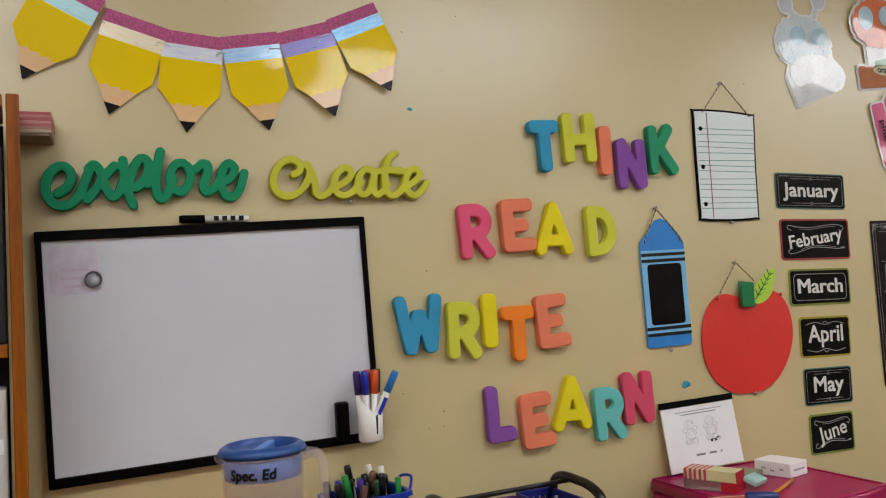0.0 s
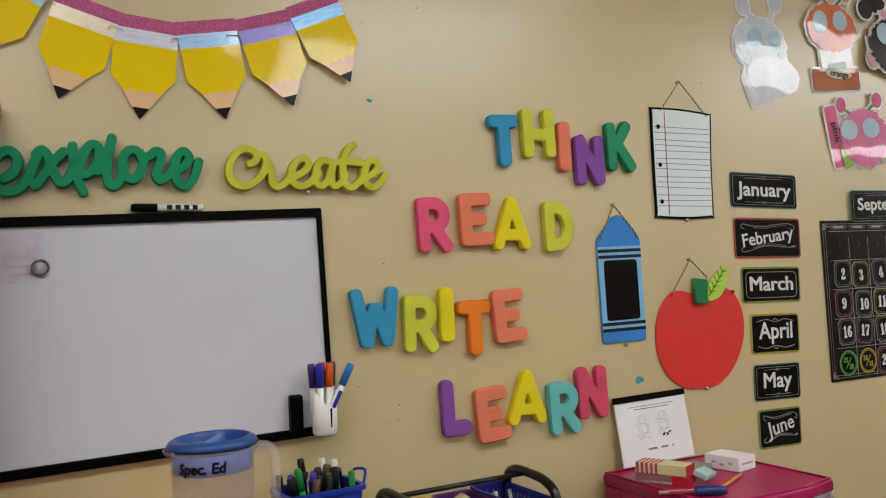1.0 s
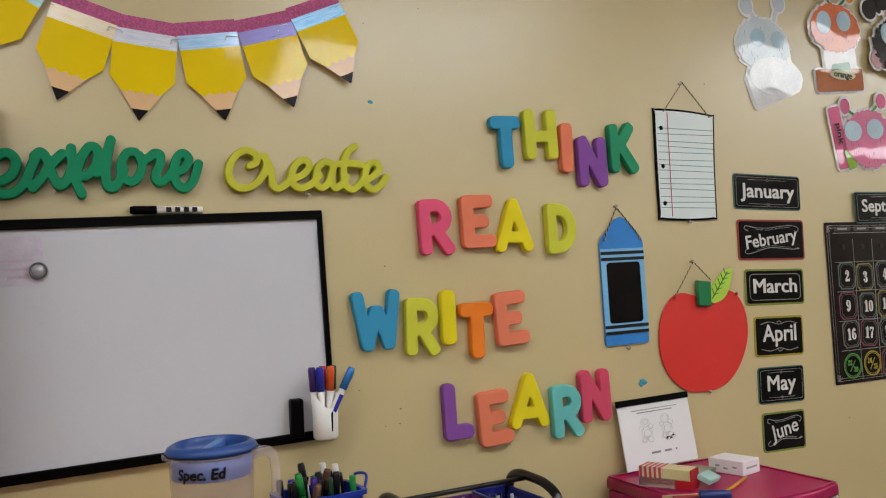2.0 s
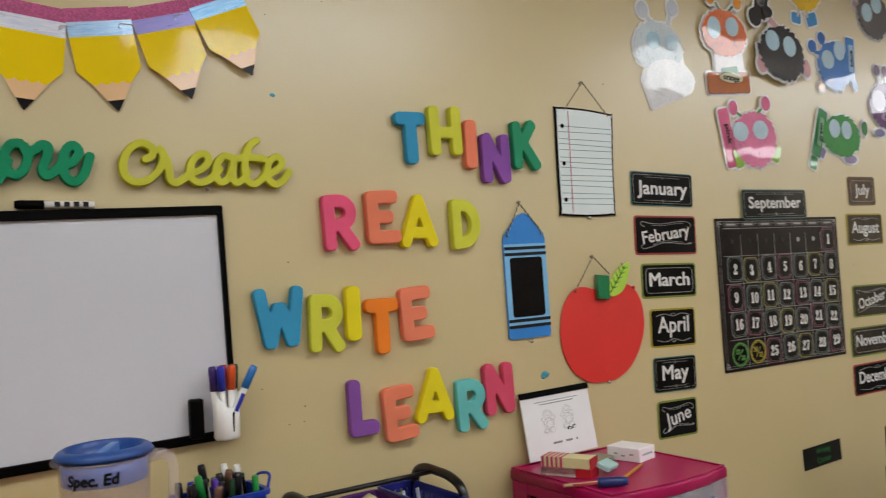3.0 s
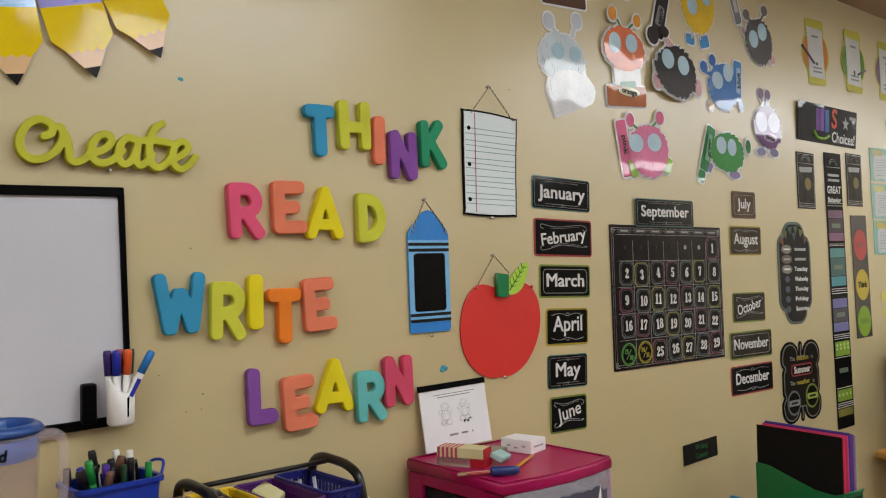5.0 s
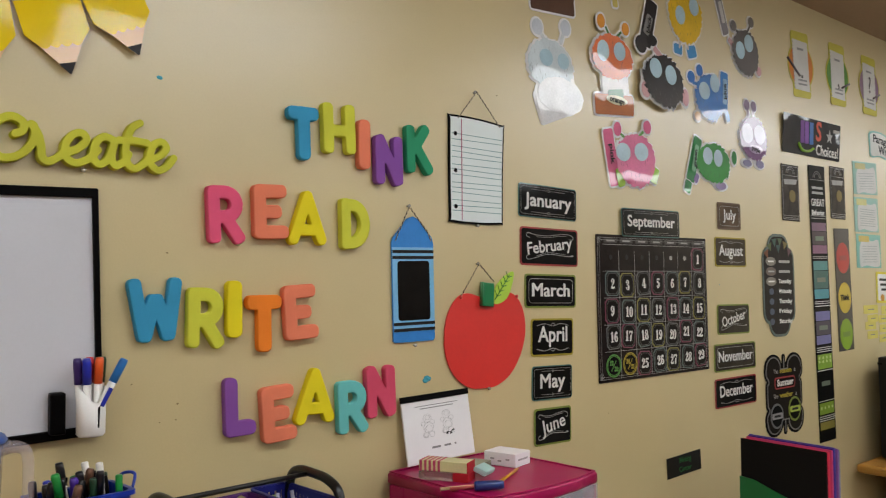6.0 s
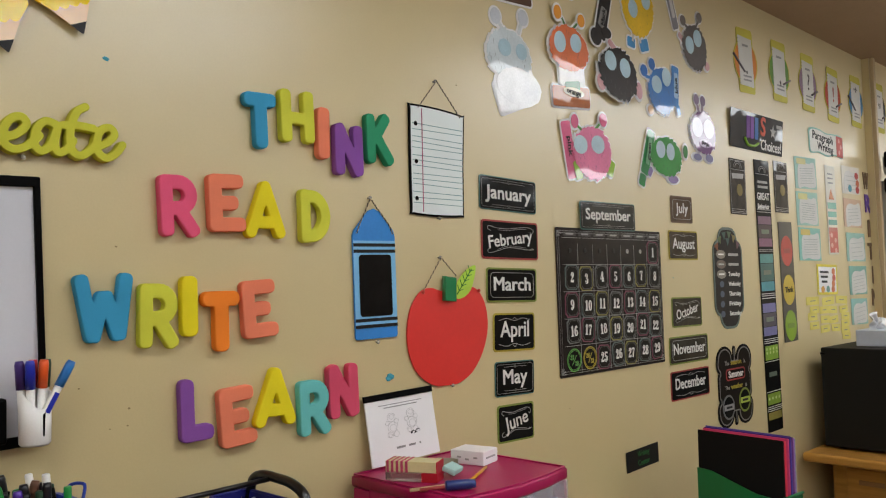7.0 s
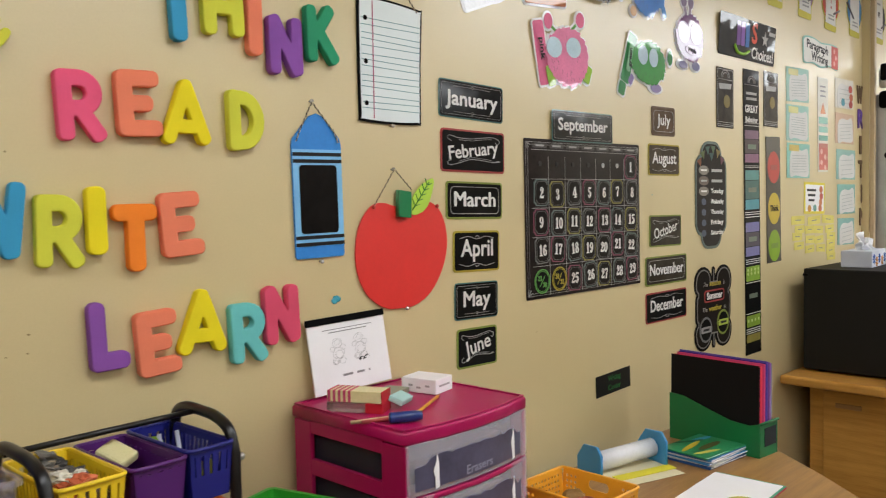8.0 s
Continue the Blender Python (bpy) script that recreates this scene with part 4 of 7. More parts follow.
for k, day in enumerate(("", "", "Tuesday", "Wednesday", "Thursday", "Friday", "Saturday")):
    y = 0.088 - 0.037 * k
    oval = slab([ellipse(0.036 if k < 3 else 0.016, 0.0165 if k < 3 else 0.012, n=20)], 0.0008, z0=0.0027)
    part("bead", oval, print_card("bead_pale", "837c73") if k in (0, 2) else print_card("bead_blue", "4c5468") if k > 2 else print_card("bead_dark", "6d5f58"), cap, m=pose(-0.058, y, 0))
    if day:
        part("lettering", words(day, 0.022, z0=0.0027, bold=0.0006, width=0.095), CHALK_WHITE, cap, m=pose(0.042, y, 0))
    else:
        part("text_bar", box(0.080, 0.010, 0.0005, 0.040, y, 0.0027), CHALK_GREY, cap)
    if k < 3:
        part("text_bar", box(0.042, 0.006, 0.0005, -0.058, y, 0.0036), CHALK_WHITE if k != 1 else CHALK_GREY, cap)

# ---- season plaque ----
def plaque_outline(grow):
    """An ornate label: lobed top and foot, each with a small middle spike, and swelling sides."""
    def f(X, Y):
        d = d_bar(X, Y, 0, -0.100, 0, 0.100, 0.118, 0.020)
        d = np.minimum(d, d_bar(X, Y, 0, -0.052, 0, 0.052, 0.128, 0.020))
        for s in (-1, 1):
            d = np.minimum(d, d_line(X, Y, [(0, 0.095 * s), (0, 0.136 * s)], 0.008))
            for e in (-1, 1):
                d = np.minimum(d, d_blob(X, Y, e * 0.076, s * 0.098, 0.058, 0.048))
                d = np.minimum(d, d_blob(X, Y, e * 0.100, s * 0.085, 0.036, 0.036))
        return d - grow
    return outline(f, -0.18, -0.18, 0.18, 0.18, 0.004)


sea = thing("season_plaque", on_wall(2.428, 1.063, 0, 0.0012), "black scalloped season and weather chart with summer label", "wall chart")
part("backing", slab(plaque_outline(0.004), 0.0018), CHALK, sea)
part("silver_line", slab(plaque_outline(-0.005), 0.0004, z0=0.0020), surface("plaque_grey", "77726d", 0.4, coat=0.6, coat_rough=0.12), sea)
part("face", slab(plaque_outline(-0.010), 0.0004, z0=0.0025), surface("plaque_brown", "1e1814", 0.5, vary=0.4, spec=0.06, coat=0.6, coat_rough=0.06), sea)
for body, x, y, s, c in (("The", -0.062, 0.086, 0.022, CHALK_GREY), ("is", 0.078, 0.086, 0.022, CHALK_GREY), ("The", -0.066, -0.004, 0.022, CHALK_GREY), ("is", 0.084, -0.004, 0.022, CHALK_GREY)):
    part("lettering", words(body, s, z0=0.0027), c, sea, m=pose(x, y, 0))
for y, b, wd in ((0.087, "season", 0.085), (-0.003, "weather", 0.095)):
    part("lettering", words(b, 0.026, z0=0.0027, bold=0.0008, width=wd), EDGE["gold"], sea, m=pose(0.010, y, 0))
lab = part("season_label", slab([rounded(0.150, 0.044, 0.014)], 0.0012, z0=0.0027), EDGE["red"], sea, "red-edged label reading summer", m=pose(0.002, 0.043, 0))
part("face", slab([rounded(0.138, 0.033, 0.010)], 0.0005, z0=0.0041), CHALK, lab)
part("lettering", words("Summer", 0.034, z0=0.0048, bold=0.0012, width=0.118), CHALK_WHITE, lab)
for x, y, c, m2 in ((-0.062, -0.075, "grey", "9a9794"), (0.068, -0.060, "lime", "b0bf52")):
    b = part("weather_badge", slab([ellipse(0.046, 0.046)], 0.0012, z0=0.0027), EDGE[c], sea, "round weather badge", m=pose(x, y, 0))
    part("face", slab([ellipse(0.038, 0.038)], 0.0005, z0=0.0041), CHALK, b)
    part("band", slab([rounded(0.074, 0.022, 0.005)], 0.0005, z0=0.0048), print_card("band_" + c, m2), b)
    part("text_bar", box(0.044, 0.008, 0.0004, 0, 0, 0.0055), INK, b)

# ---- signs, strips and charts further along ----
ch = thing("choices_sign", on_wall(2.706, 2.050, 0, 0.0070) @ pose(0, 0, 0, 4.4, 0, 0), "glossy black sign with colourful chalk letters and Choices", "sign")
part("card", slab([rounded(0.470, 0.150, 0.004)], 0.0018, 0.0004), surface("sign_black", "141213", 0.45, vary=0.3, scale=14, spec=0.1, coat=0.5, coat_rough=0.05, wave=0.35), ch)
for k, (c, x) in enumerate((("6a3a8a", -0.085), ("7a4aa0", -0.050), ("3a6ab0", -0.012))):
    part("chalk_letter_block", slab([shift(rounded(0.030, 0.088, 0.004), x, 0.016, 3)], 0.0006, z0=0.002), print_card("block_" + c, c), ch)
part("lettering", words("S", 0.105, z0=0.0027, bold=0.003), print_card("s_red", "cf5440"), ch, m=pose(0.045, 0.026, 0))
star = [(0.030 * (1 if k % 2 == 0 else 0.42) * math.sin(2 * math.pi * k / 10), 0.030 * (1 if k % 2 == 0 else 0.42) * math.cos(2 * math.pi * k / 10)) for k in range(10)]
part("star", slab([star], 0.0006, z0=0.002), CHALK_GREY, ch, m=pose(0.140, 0.018, 0))
part("text_bar", box(0.055, 0.014, 0.0005, 0.200, 0.045, 0.002), CHALK_GREY, ch)
part("lettering", words("Choices!", 0.060, z0=0.002, bold=0.001, width=0.190), CHALK_WHITE, ch, m=pose(0.125, -0.045, 0))
bm = tube(smooth_line([(-0.115, -0.030, 0.003), (-0.085, -0.055, 0.003), (-0.030, -0.055, 0.003), (0.005, -0.042, 0.003)], 6), 0.006, 6)
part("swoosh", bm, print_card("swoosh_lime", "8fc040"), ch)

SMOKE = surface("smoke_card", "3a342e", 0.5, vary=0.6, scale=22, fine=60, spec=0.08, coat=0.5, coat_rough=0.06, wave=0.25)


def arch_top(t, w, y):
    bm = bmesh.new()
    for r in (0.032, 0.022):
        tube([(r * math.cos(radians(a)), y + r * 0.8 * math.sin(radians(a)), 0.0026) for a in range(0, 181, 15)], 0.0014, 5, bm=bm)
    tube([(-w * 0.42, y - 0.008, 0.0026), (w * 0.42, y - 0.008, 0.0026)], 0.0012, 5, bm=bm)
    part("arch", bm, CHALK_GREY, t, "chalk-drawn arch")


for x, z, lab in ((2.525, 1.819, "dark narrow award strip with chalk arch heading"), (2.917, 1.844, "dark narrow award strip with chalk arch heading")):
    t = thing("award_strip", on_wall(x, z, 0, 0.0012), lab, "wall strip", "award strips")
    part("card", slab([rounded(0.132, 0.217, 0.003)], 0.0016, 0.0004), SMOKE, t)
    arch_top(t, 0.132, 0.074)
    part("outline", slab([rounded(0.122, 0.206, 0.003), rounded(0.118, 0.202, 0.003)], 0.0005, z0=0.0018), CHALK_GREY, t)
    part("ribbon", slab([[(-0.050, 0.050), (0.050, 0.054), (0.042, 0.034), (-0.044, 0.030)]], 0.0006, z0=0.0018), CHALK_GREY, t)
    part("medal", slab([ellipse(0.024, 0.024)], 0.0006, z0=0.0018), print_card("medal_olive", "7a6a34"), t, m=pose(0.012, -0.012, 0))
    for y in (-0.088, -0.096):
        part("rule", box(0.115, 0.0016, 0.0005, 0, y, 0.0018), CHALK_GREY, t)

st = thing("behavior_strip", on_wall(2.747, 1.395, 1.0, 0.0012), "tall dark behavior strip with striped colour bands", "wall strip")
SH = 1.095
part("strip", slab([rounded(0.136, SH, 0.003)], 0.0016, 0.0004), CHALK, st)
arch_top(st, 0.136, SH / 2 - 0.050)
for b, y, s, wd in (("GREAT", SH / 2 - 0.150, 0.040, 0.110), ("Behavior", SH / 2 - 0.190, 0.028, 0.105)):
    part("lettering", words(b, s, z0=0.0018, bold=0.001, width=wd), CHALK_WHITE, st, m=pose(0, y, 0))
for y in (SH / 2 - 0.090, SH / 2 - 0.110):
    part("text_bar", box(0.090, 0.010, 0.0005, 0, y, 0.0018), CHALK_GREY, st)
for y0, y1, c in ((0.318, 0.285, "7a5a72"), (0.283, 0.230, "4a3a40"), (0.228, 0.195, "875a78"), (0.165, 0.128, "4f8a88"), (0.126, 0.055, "3f6560"), (0.053, 0.015, "4a93a0"), (-0.035, -0.072, "6f6ca0"), (-0.074, -0.128, "4a4550"), (-0.130, -0.165, "7a76a8"), (-0.205, -0.262, "86a83a"), (-0.395, -0.440, "7f9a34"), (-0.470, -0.500, "8a7f3a")):
    part("colour_band", box(0.118, y0 - y1, 0.0005, 0, (y0 + y1) / 2, 0.0018), print_card("band_" + c, c, 0.2), st)
for y in (0.345, 0.335, 0.182, 0.176, 0.004, -0.004, -0.014, -0.178, -0.186, -0.194, -0.268, -0.388, -0.448, -0.456, -0.464):
    part("chalk_rule", box(0.126, 0.0024, 0.0005, 0, y, 0.0024), CHALK_WHITE if y < 0.1 else CHALK_GREY, st)
for y in (0.255, 0.09, -0.10, -0.32):
    part("text_bar", box(0.070, 0.018, 0.0005, 0, y, 0.0025), surface("dim_text", "5f6a5a", 0.5), st)
for k in range(12):
    part("polka_dot", slab([ellipse(0.006, 0.006, n=12)], 0.0004, z0=0.0025), print_card("dot_pale", "c5d58a"), st, m=pose(-0.045 + 0.03 * (k % 4), (-0.218 - 0.015 * (k // 4)) if k < 8 else -0.415, 0))

tr = thing("traffic_light_chart", on_wall(2.942, 1.445, 1.5, 0.0012), "dark traffic-light chart with red, yellow, green circles", "wall chart")
part("card", slab([rounded(0.134, 0.505, 0.003)], 0.0016, 0.0004), surface("dark_card", "3c3633", 0.4, vary=0.3, coat=0.5, coat_rough=0.15), tr)
for y, c, b in ((0.130, "b8443f", ""), (-0.035, "c9ae3c", "Think"), (-0.185, "86a830", "")):
    o = part("lamp_disc", slab([ellipse(0.056, 0.064)], 0.0006, z0=0.0018), print_card("lamp_" + c, c), tr, m=pose(0.002, y, 0))
    if b:
        part("lettering", words(b, 0.034, z0=0.0026, bold=0.001, width=0.080), INK, o)
    else:
        part("text_bar", box(0.064, 0.020, 0.0004, 0, 0, 0.0026), surface("tone_" + c, tuple(q * 0.6 for q in lin(c)), 0.5), o)

para = thing("paragraph_sign", on_wall(3.443, 2.086, 0, 0.0012), "white Paragraph Writing sign with red and teal edge", "sign")
wav = [(-0.200, 0.052), (-0.10, 0.062), (0.0, 0.050), (0.10, 0.056), (0.196, 0.050), (0.206, 0.0), (0.196, -0.054), (0.10, -0.048), (0.0, -0.062), (-0.10, -0.052), (-0.196, -0.058), (-0.206, 0.0)]
wav = [(p[0], p[1]) for p in smooth_line([(a, b, 0) for a, b in wav], 4, True)]
part("card", slab([wav], 0.0016, 0.0004), matt_card("teal_sign", "8fc0b6"), para)
part("face", slab([[(p[0] * 0.94, p[1] * 0.88) for p in wav]], 0.0005, z0=0.0018), matt_card("sign_white", "e2e0d8"), para)
part("side_panel", slab([[(0.118, -0.050), (0.196, -0.052), (0.200, 0.048), (0.118, 0.050)]], 0.0006, z0=0.0025), matt_card("coral_side", "c6655e"), para)
for b, y, x in (("Paragraph", 0.022, -0.045), ("Writing", -0.024, -0.020)):
    part("lettering", words(b, 0.052, z0=0.0026, bold=0.001, width=0.240 if y > 0 else 0.190), INK, para, m=pose(x, y, 0, 0, 0, -2))
for k in range(3):
    part("blossom", slab([ellipse(0.011, 0.011, n=8)], 0.0005, z0=0.0033), matt_card("blossom_pale", "e0a8a0"), para, m=pose(0.150 + 0.02 * (k % 2), 0.028 - 0.028 * k, 0))


def worksheet(x, z, w, h, turn, back, tab, lines=5, tilt=0.0, art=False):
    """A pinned instruction sheet: coloured backing, white wavy panel and lines of small print."""
    t = thing("worksheet", on_wall(x, z, turn, 0.0012), "white writing worksheet on coloured backing card", "worksheet", "writing worksheets")
    part("backing", slab([rounded(w, h, 0.003)], 0.0010), matt_card("back_" + back, back), t)
    pw, ph = w * 0.80, h * 0.78
    pan = [(-pw / 2, -ph / 2), (-pw * 0.2, -ph / 2 + 0.004), (pw * 0.2, -ph / 2 - 0.003), (pw / 2, -ph / 2 + 0.003), (pw / 2 + 0.003, 0), (pw / 2 - 0.008, ph / 2), (pw * 0.15, ph / 2 - 0.006), (-pw * 0.2, ph / 2 + 0.002), (-pw / 2 + 0.01, ph / 2 - 0.012), (-pw / 2 - 0.004, 0)]
    pan = [(p[0], p[1]) for p in smooth_line([(a, b, 0) for a, b in pan], 3, True)]
    s = part("sheet", slab([pan], 0.0006, z0=0.0012), matt_card("sheet_pale", "cfcdc8", 0.05), t, m=pose(0.008, -0.008, 0, 0, 0, tilt))
    lines += 2
    for k in range(lines):
        part("text_line", box(pw * (0.78 - 0.12 * (k % 3 == 2)), 0.0026, 0.0004, 0, ph * 0.26 - ph * 0.60 * k / max(1, lines - 1), 0.0019), matt_card("pale_print", "aaaca8"), s)
    if tab:
        part("tab", slab([rounded(w * 0.42, h * 0.18, 0.004)], 0.0005, z0=0.0020), matt_card("tab_" + tab, tab), t, m=pose(-w * 0.2, h * 0.36, 0))
    if art:
        for k, c in enumerate(("c0504a", "5f9fae", "c86a4a", "b84a44")):
            part("printed_motif", slab([ellipse(0.024, 0.018, n=14)], 0.0005, z0=0.0021), print_card("motif_" + c, c), t, m=pose((0.075, -0.02, 0.085, 0.08)[k], (0.025, -0.040, -0.012, -0.045)[k], 0))
    return t


worksheet(3.184, 1.926, 0.236, 0.142, 2, "9cc0b4", "c9c088", 5, 2)
worksheet(3.184, 1.766, 0.236, 0.150, 1, "9cc0b4", "d2cc8a", 6, -1)
worksheet(3.193, 1.608, 0.240, 0.146, 0, "8abdb0", "d0b96a", 5, 1)
worksheet(3.731, 1.934, 0.240, 0.136, 1, "d9d4c8", "", 2, 0, True)
worksheet(3.735, 1.772, 0.240, 0.140, 0, "c9aa90", "", 3, 4)
worksheet(3.754, 1.604, 0.250, 0.140, 0, "8fb3a8", "", 2, 3)
worksheet(3.761, 1.441, 0.235, 0.140, 0, "7fada2", "", 3, 4)
worksheet(3.757, 1.288, 0.220, 0.126, -1, "85b0a8", "", 2, 5)

narrow = thing("narrow_chart", on_wall(3.465, 1.774, 1.0, 0.0012), "narrow white strip chart with coloured blocks", "wall strip")
part("card", slab([rounded(0.120, 0.418, 0.003)], 0.0014, 0.0003), matt_card("strip_white", "dcd8cc"), narrow)
for y, h, c in ((0.020, 0.030, "5fa79c"), (-0.020, 0.026, "6fb0a4"), (-0.058, 0.024, "5b9c90"), (-0.092, 0.020, "b8655f"), (-0.150, 0.100, "c0564e")):
    part("colour_block", box(0.102, h, 0.0005, 0.004, y, 0.0016), print_card("blk_" + c, c), narrow)
part("triangle", slab([[(-0.030, 0.050), (0.032, 0.050), (0.0, 0.100)]], 0.0005, z0=0.0016), print_card("tri_coral", "cf7a4e"), narrow)
for y in (0.170, 0.150, 0.128):
    part("text_bar", box(0.062, 0.007, 0.0005, 0, y, 0.0016), GREYINK, narrow)
for k in range(4):
    part("blossom", slab([ellipse(0.014, 0.012, n=8)], 0.0005, z0=0.0023), print_card("blossom_pale", "e0a8a0"), narrow, m=pose(0.022 * (1 if k % 2 else -1), -0.118 - 0.024 * k, 0))

yc = thing("tips_card", on_wall(3.370, 1.449, -1, 0.0012), "white card with yellow border and flowers", "card")
part("border", slab([rounded(0.235, 0.138, 0.003)], 0.0014, 0.0003), matt_card("card_yellow", "e0cf4a"), yc)
part("face", slab([rounded(0.205, 0.116, 0.003)], 0.0005, z0=0.0016), PAPER, yc)
for k, y in enumerate((0.034, 0.012, -0.010)):
    part("text_bar", box(0.100 - 0.018 * k, 0.010, 0.0005, -0.038, y, 0.0023), INK, yc)
for k, c in enumerate(("c86a3a", "c4503c", "d07a4a", "5f9a90", "cc6a40", "d89a40")):
    part("blossom", slab([ellipse(0.020, 0.016, n=9)], 0.0005, z0=0.0023), print_card("blossom_" + c, c), yc, m=pose((0.070, 0.074, 0.066, 0.0, 0.060, -0.060)[k], (0.038, 0.008, -0.018, -0.044, -0.044, -0.046)[k], 0))

NOTE = matt_card("sticky_yellow", "ddd06e", 0.12)
for k, (x, z) in enumerate(((3.19, 1.356), (3.366, 1.351), (3.53, 1.352), (3.207, 1.316), (3.316, 1.312), (3.418, 1.309), (3.549, 1.309), (3.183, 1.286), (3.323, 1.269), (3.425, 1.264), (3.569, 1.275), (3.20, 1.246), (3.318, 1.227), (3.444, 1.225), (3.565, 1.242), (3.561, 1.209), (3.57, 1.181))):
    wide = 0.140 if k < 3 else 0.102
    t = thing("word_note", on_wall(x, z, 3 * math.sin(k * 2.3), 0.0012), "small yellow word strip pinned to wall", "note", "yellow word strips")
    part("slip", slab([rounded(wide, 0.036 if k < 3 else 0.033, 0.002)], 0.0008), NOTE, t)
    part("text_bar", box(wide * 0.42, 0.004, 0.0004, 0, 0, 0.001), GREYINK, t)

COLL = {"brown": surface("letter_brown", "6a5138", 0.6), "purple": surface("letter_purple", "5c3a8c", 0.6), "orange": surface("letter_orange", "c2622e", 0.6)}
for b, x, z, s, c in (("W", 3.936, 1.943, 0.115, "brown"), ("R", 3.950, 1.826, 0.125, "purple"), ("I", 3.951, 1.699, 0.120, "brown"), ("T", 3.958, 1.582, 0.115, "brown"), ("I", 3.978, 1.461, 0.120, "brown"), ("N", 3.980, 1.348, 0.115, "brown"), ("G", 3.975, 1.235, 0.115, "orange")):
    ob = part("paper_letter", words(b, s, 0.003, bold=0.004, width=0.032 if b == "I" else 0.078), COLL[c], m=on_wall(x, z, 0, 0.001))
    tagged(ob, f"{c} cut-out paper letter {b} in vertical row", "letter", "paper letters spelling writing")

# ---- punctuation posters ----
NOTE = matt_card("note_grey", "cbc8c2", 0.05)


def punctuation_card(x, z, mark, disc, turn=0.0, out=0.0012):
    t = thing("punctuation_card", on_wall(x, z, turn, out), f"yellow-edged punctuation poster with {disc[0]} disc", "poster", "punctuation posters")
    both = lambda X, Y: np.minimum(d_bar(X, Y, 0, -0.122, 0, 0.122, 0.062, 0.006), d_blob(X, Y, 0, -0.005, 0.094, 0.086))
    part("card", slab(outline(lambda X, Y: both(X, Y) - 0.009, -0.13, -0.15, 0.13, 0.15, 0.003), 0.0012, 0.0003), print_card("card_yellow", "cabf48"), t)
    part("disc", slab([ellipse(0.096, 0.088)], 0.0005, z0=0.0014), print_card("disc_" + disc[0], disc[1]), t, m=pose(0, -0.005, 0))
    part("sheet", slab([[(-0.060, -0.100), (0.060, -0.104), (0.058, 0.092), (-0.062, 0.098)]], 0.0006, z0=0.0021), NOTE, t)
    for k in range(13):
        part("spiral_ring", box(0.010, 0.0030, 0.0012, -0.063, 0.086 - 0.0150 * k, 0.0021, 0.0005, 1), GREYINK, t)
    part("text_bar", box(0.050, 0.009, 0.0004, -0.002, 0.062, 0.0029), GREYINK, t)
    for k in range(2):
        part("text_bar", box(0.070, 0.007, 0.0004, 0.004, -0.062 - 0.016 * k, 0.0029), GREYINK, t)
    # Dark marks are softened to grey: glare haze mixed into the ink colour.
    part("lettering", words(mark, 0.105, z0=0.0029, bold=0.0004), print_card("mark_red", "b04a40") if mark == "!" else print_card("mark_hazed", "4c4644"), t, m=pose(0.002, 0.0 if mark in "?!" else (0.030 if mark == "'" else -0.020), 0))
    pen = tube([(-0.108, 0.018, 0.004), (-0.020, -0.046, 0.004)] if mark in ".'" else [(0.030, -0.052, 0.004), (0.100, -0.026, 0.004)], 0.0045, 6)
    part("pencil_motif", pen, surface("motif_grey", "6d6468", 0.5), t)


for x, z, mk_, disc, tn in ((2.643, 2.336, ".", ("orange", "d9812e"), 3), (2.957, 2.346, ",", ("green", "5c8f34"), 1), (3.260, 2.345, "?", ("mauve", "8d6f86"), 0), (3.554, 2.333, "!", ("red", "c4482c"), -1), (3.860, 2.345, "'", ("blue", "3f83b8"), 0)):
    punctuation_card(x, z, mk_, disc, tn)
punctuation_card(4.090, 2.338, "\"", ("black", "2a2a2e"), 0, 0.037)

wl = thing("center_label", on_wall(1.785, 0.901, 2.5, 0.0012), "small black wall label with green Writing Center lettering", "label")
part("card", slab([rounded(0.184, 0.064, 0.001)], 0.0012), matt_card("label_black", "161513"), wl)
for b, y, w_ in (("Writing", 0.014, 0.066), ("Center", -0.014, 0.066)):
    part("lettering", words(b, 0.024, z0=0.0014, width=w_), matt_card("label_green", "2e6e3a"), wl, m=pose(0.004, y, 0))

# ---- die-cut crayon cards ----
LAMI = print_card("lami_white", "eceaea", 0.02)


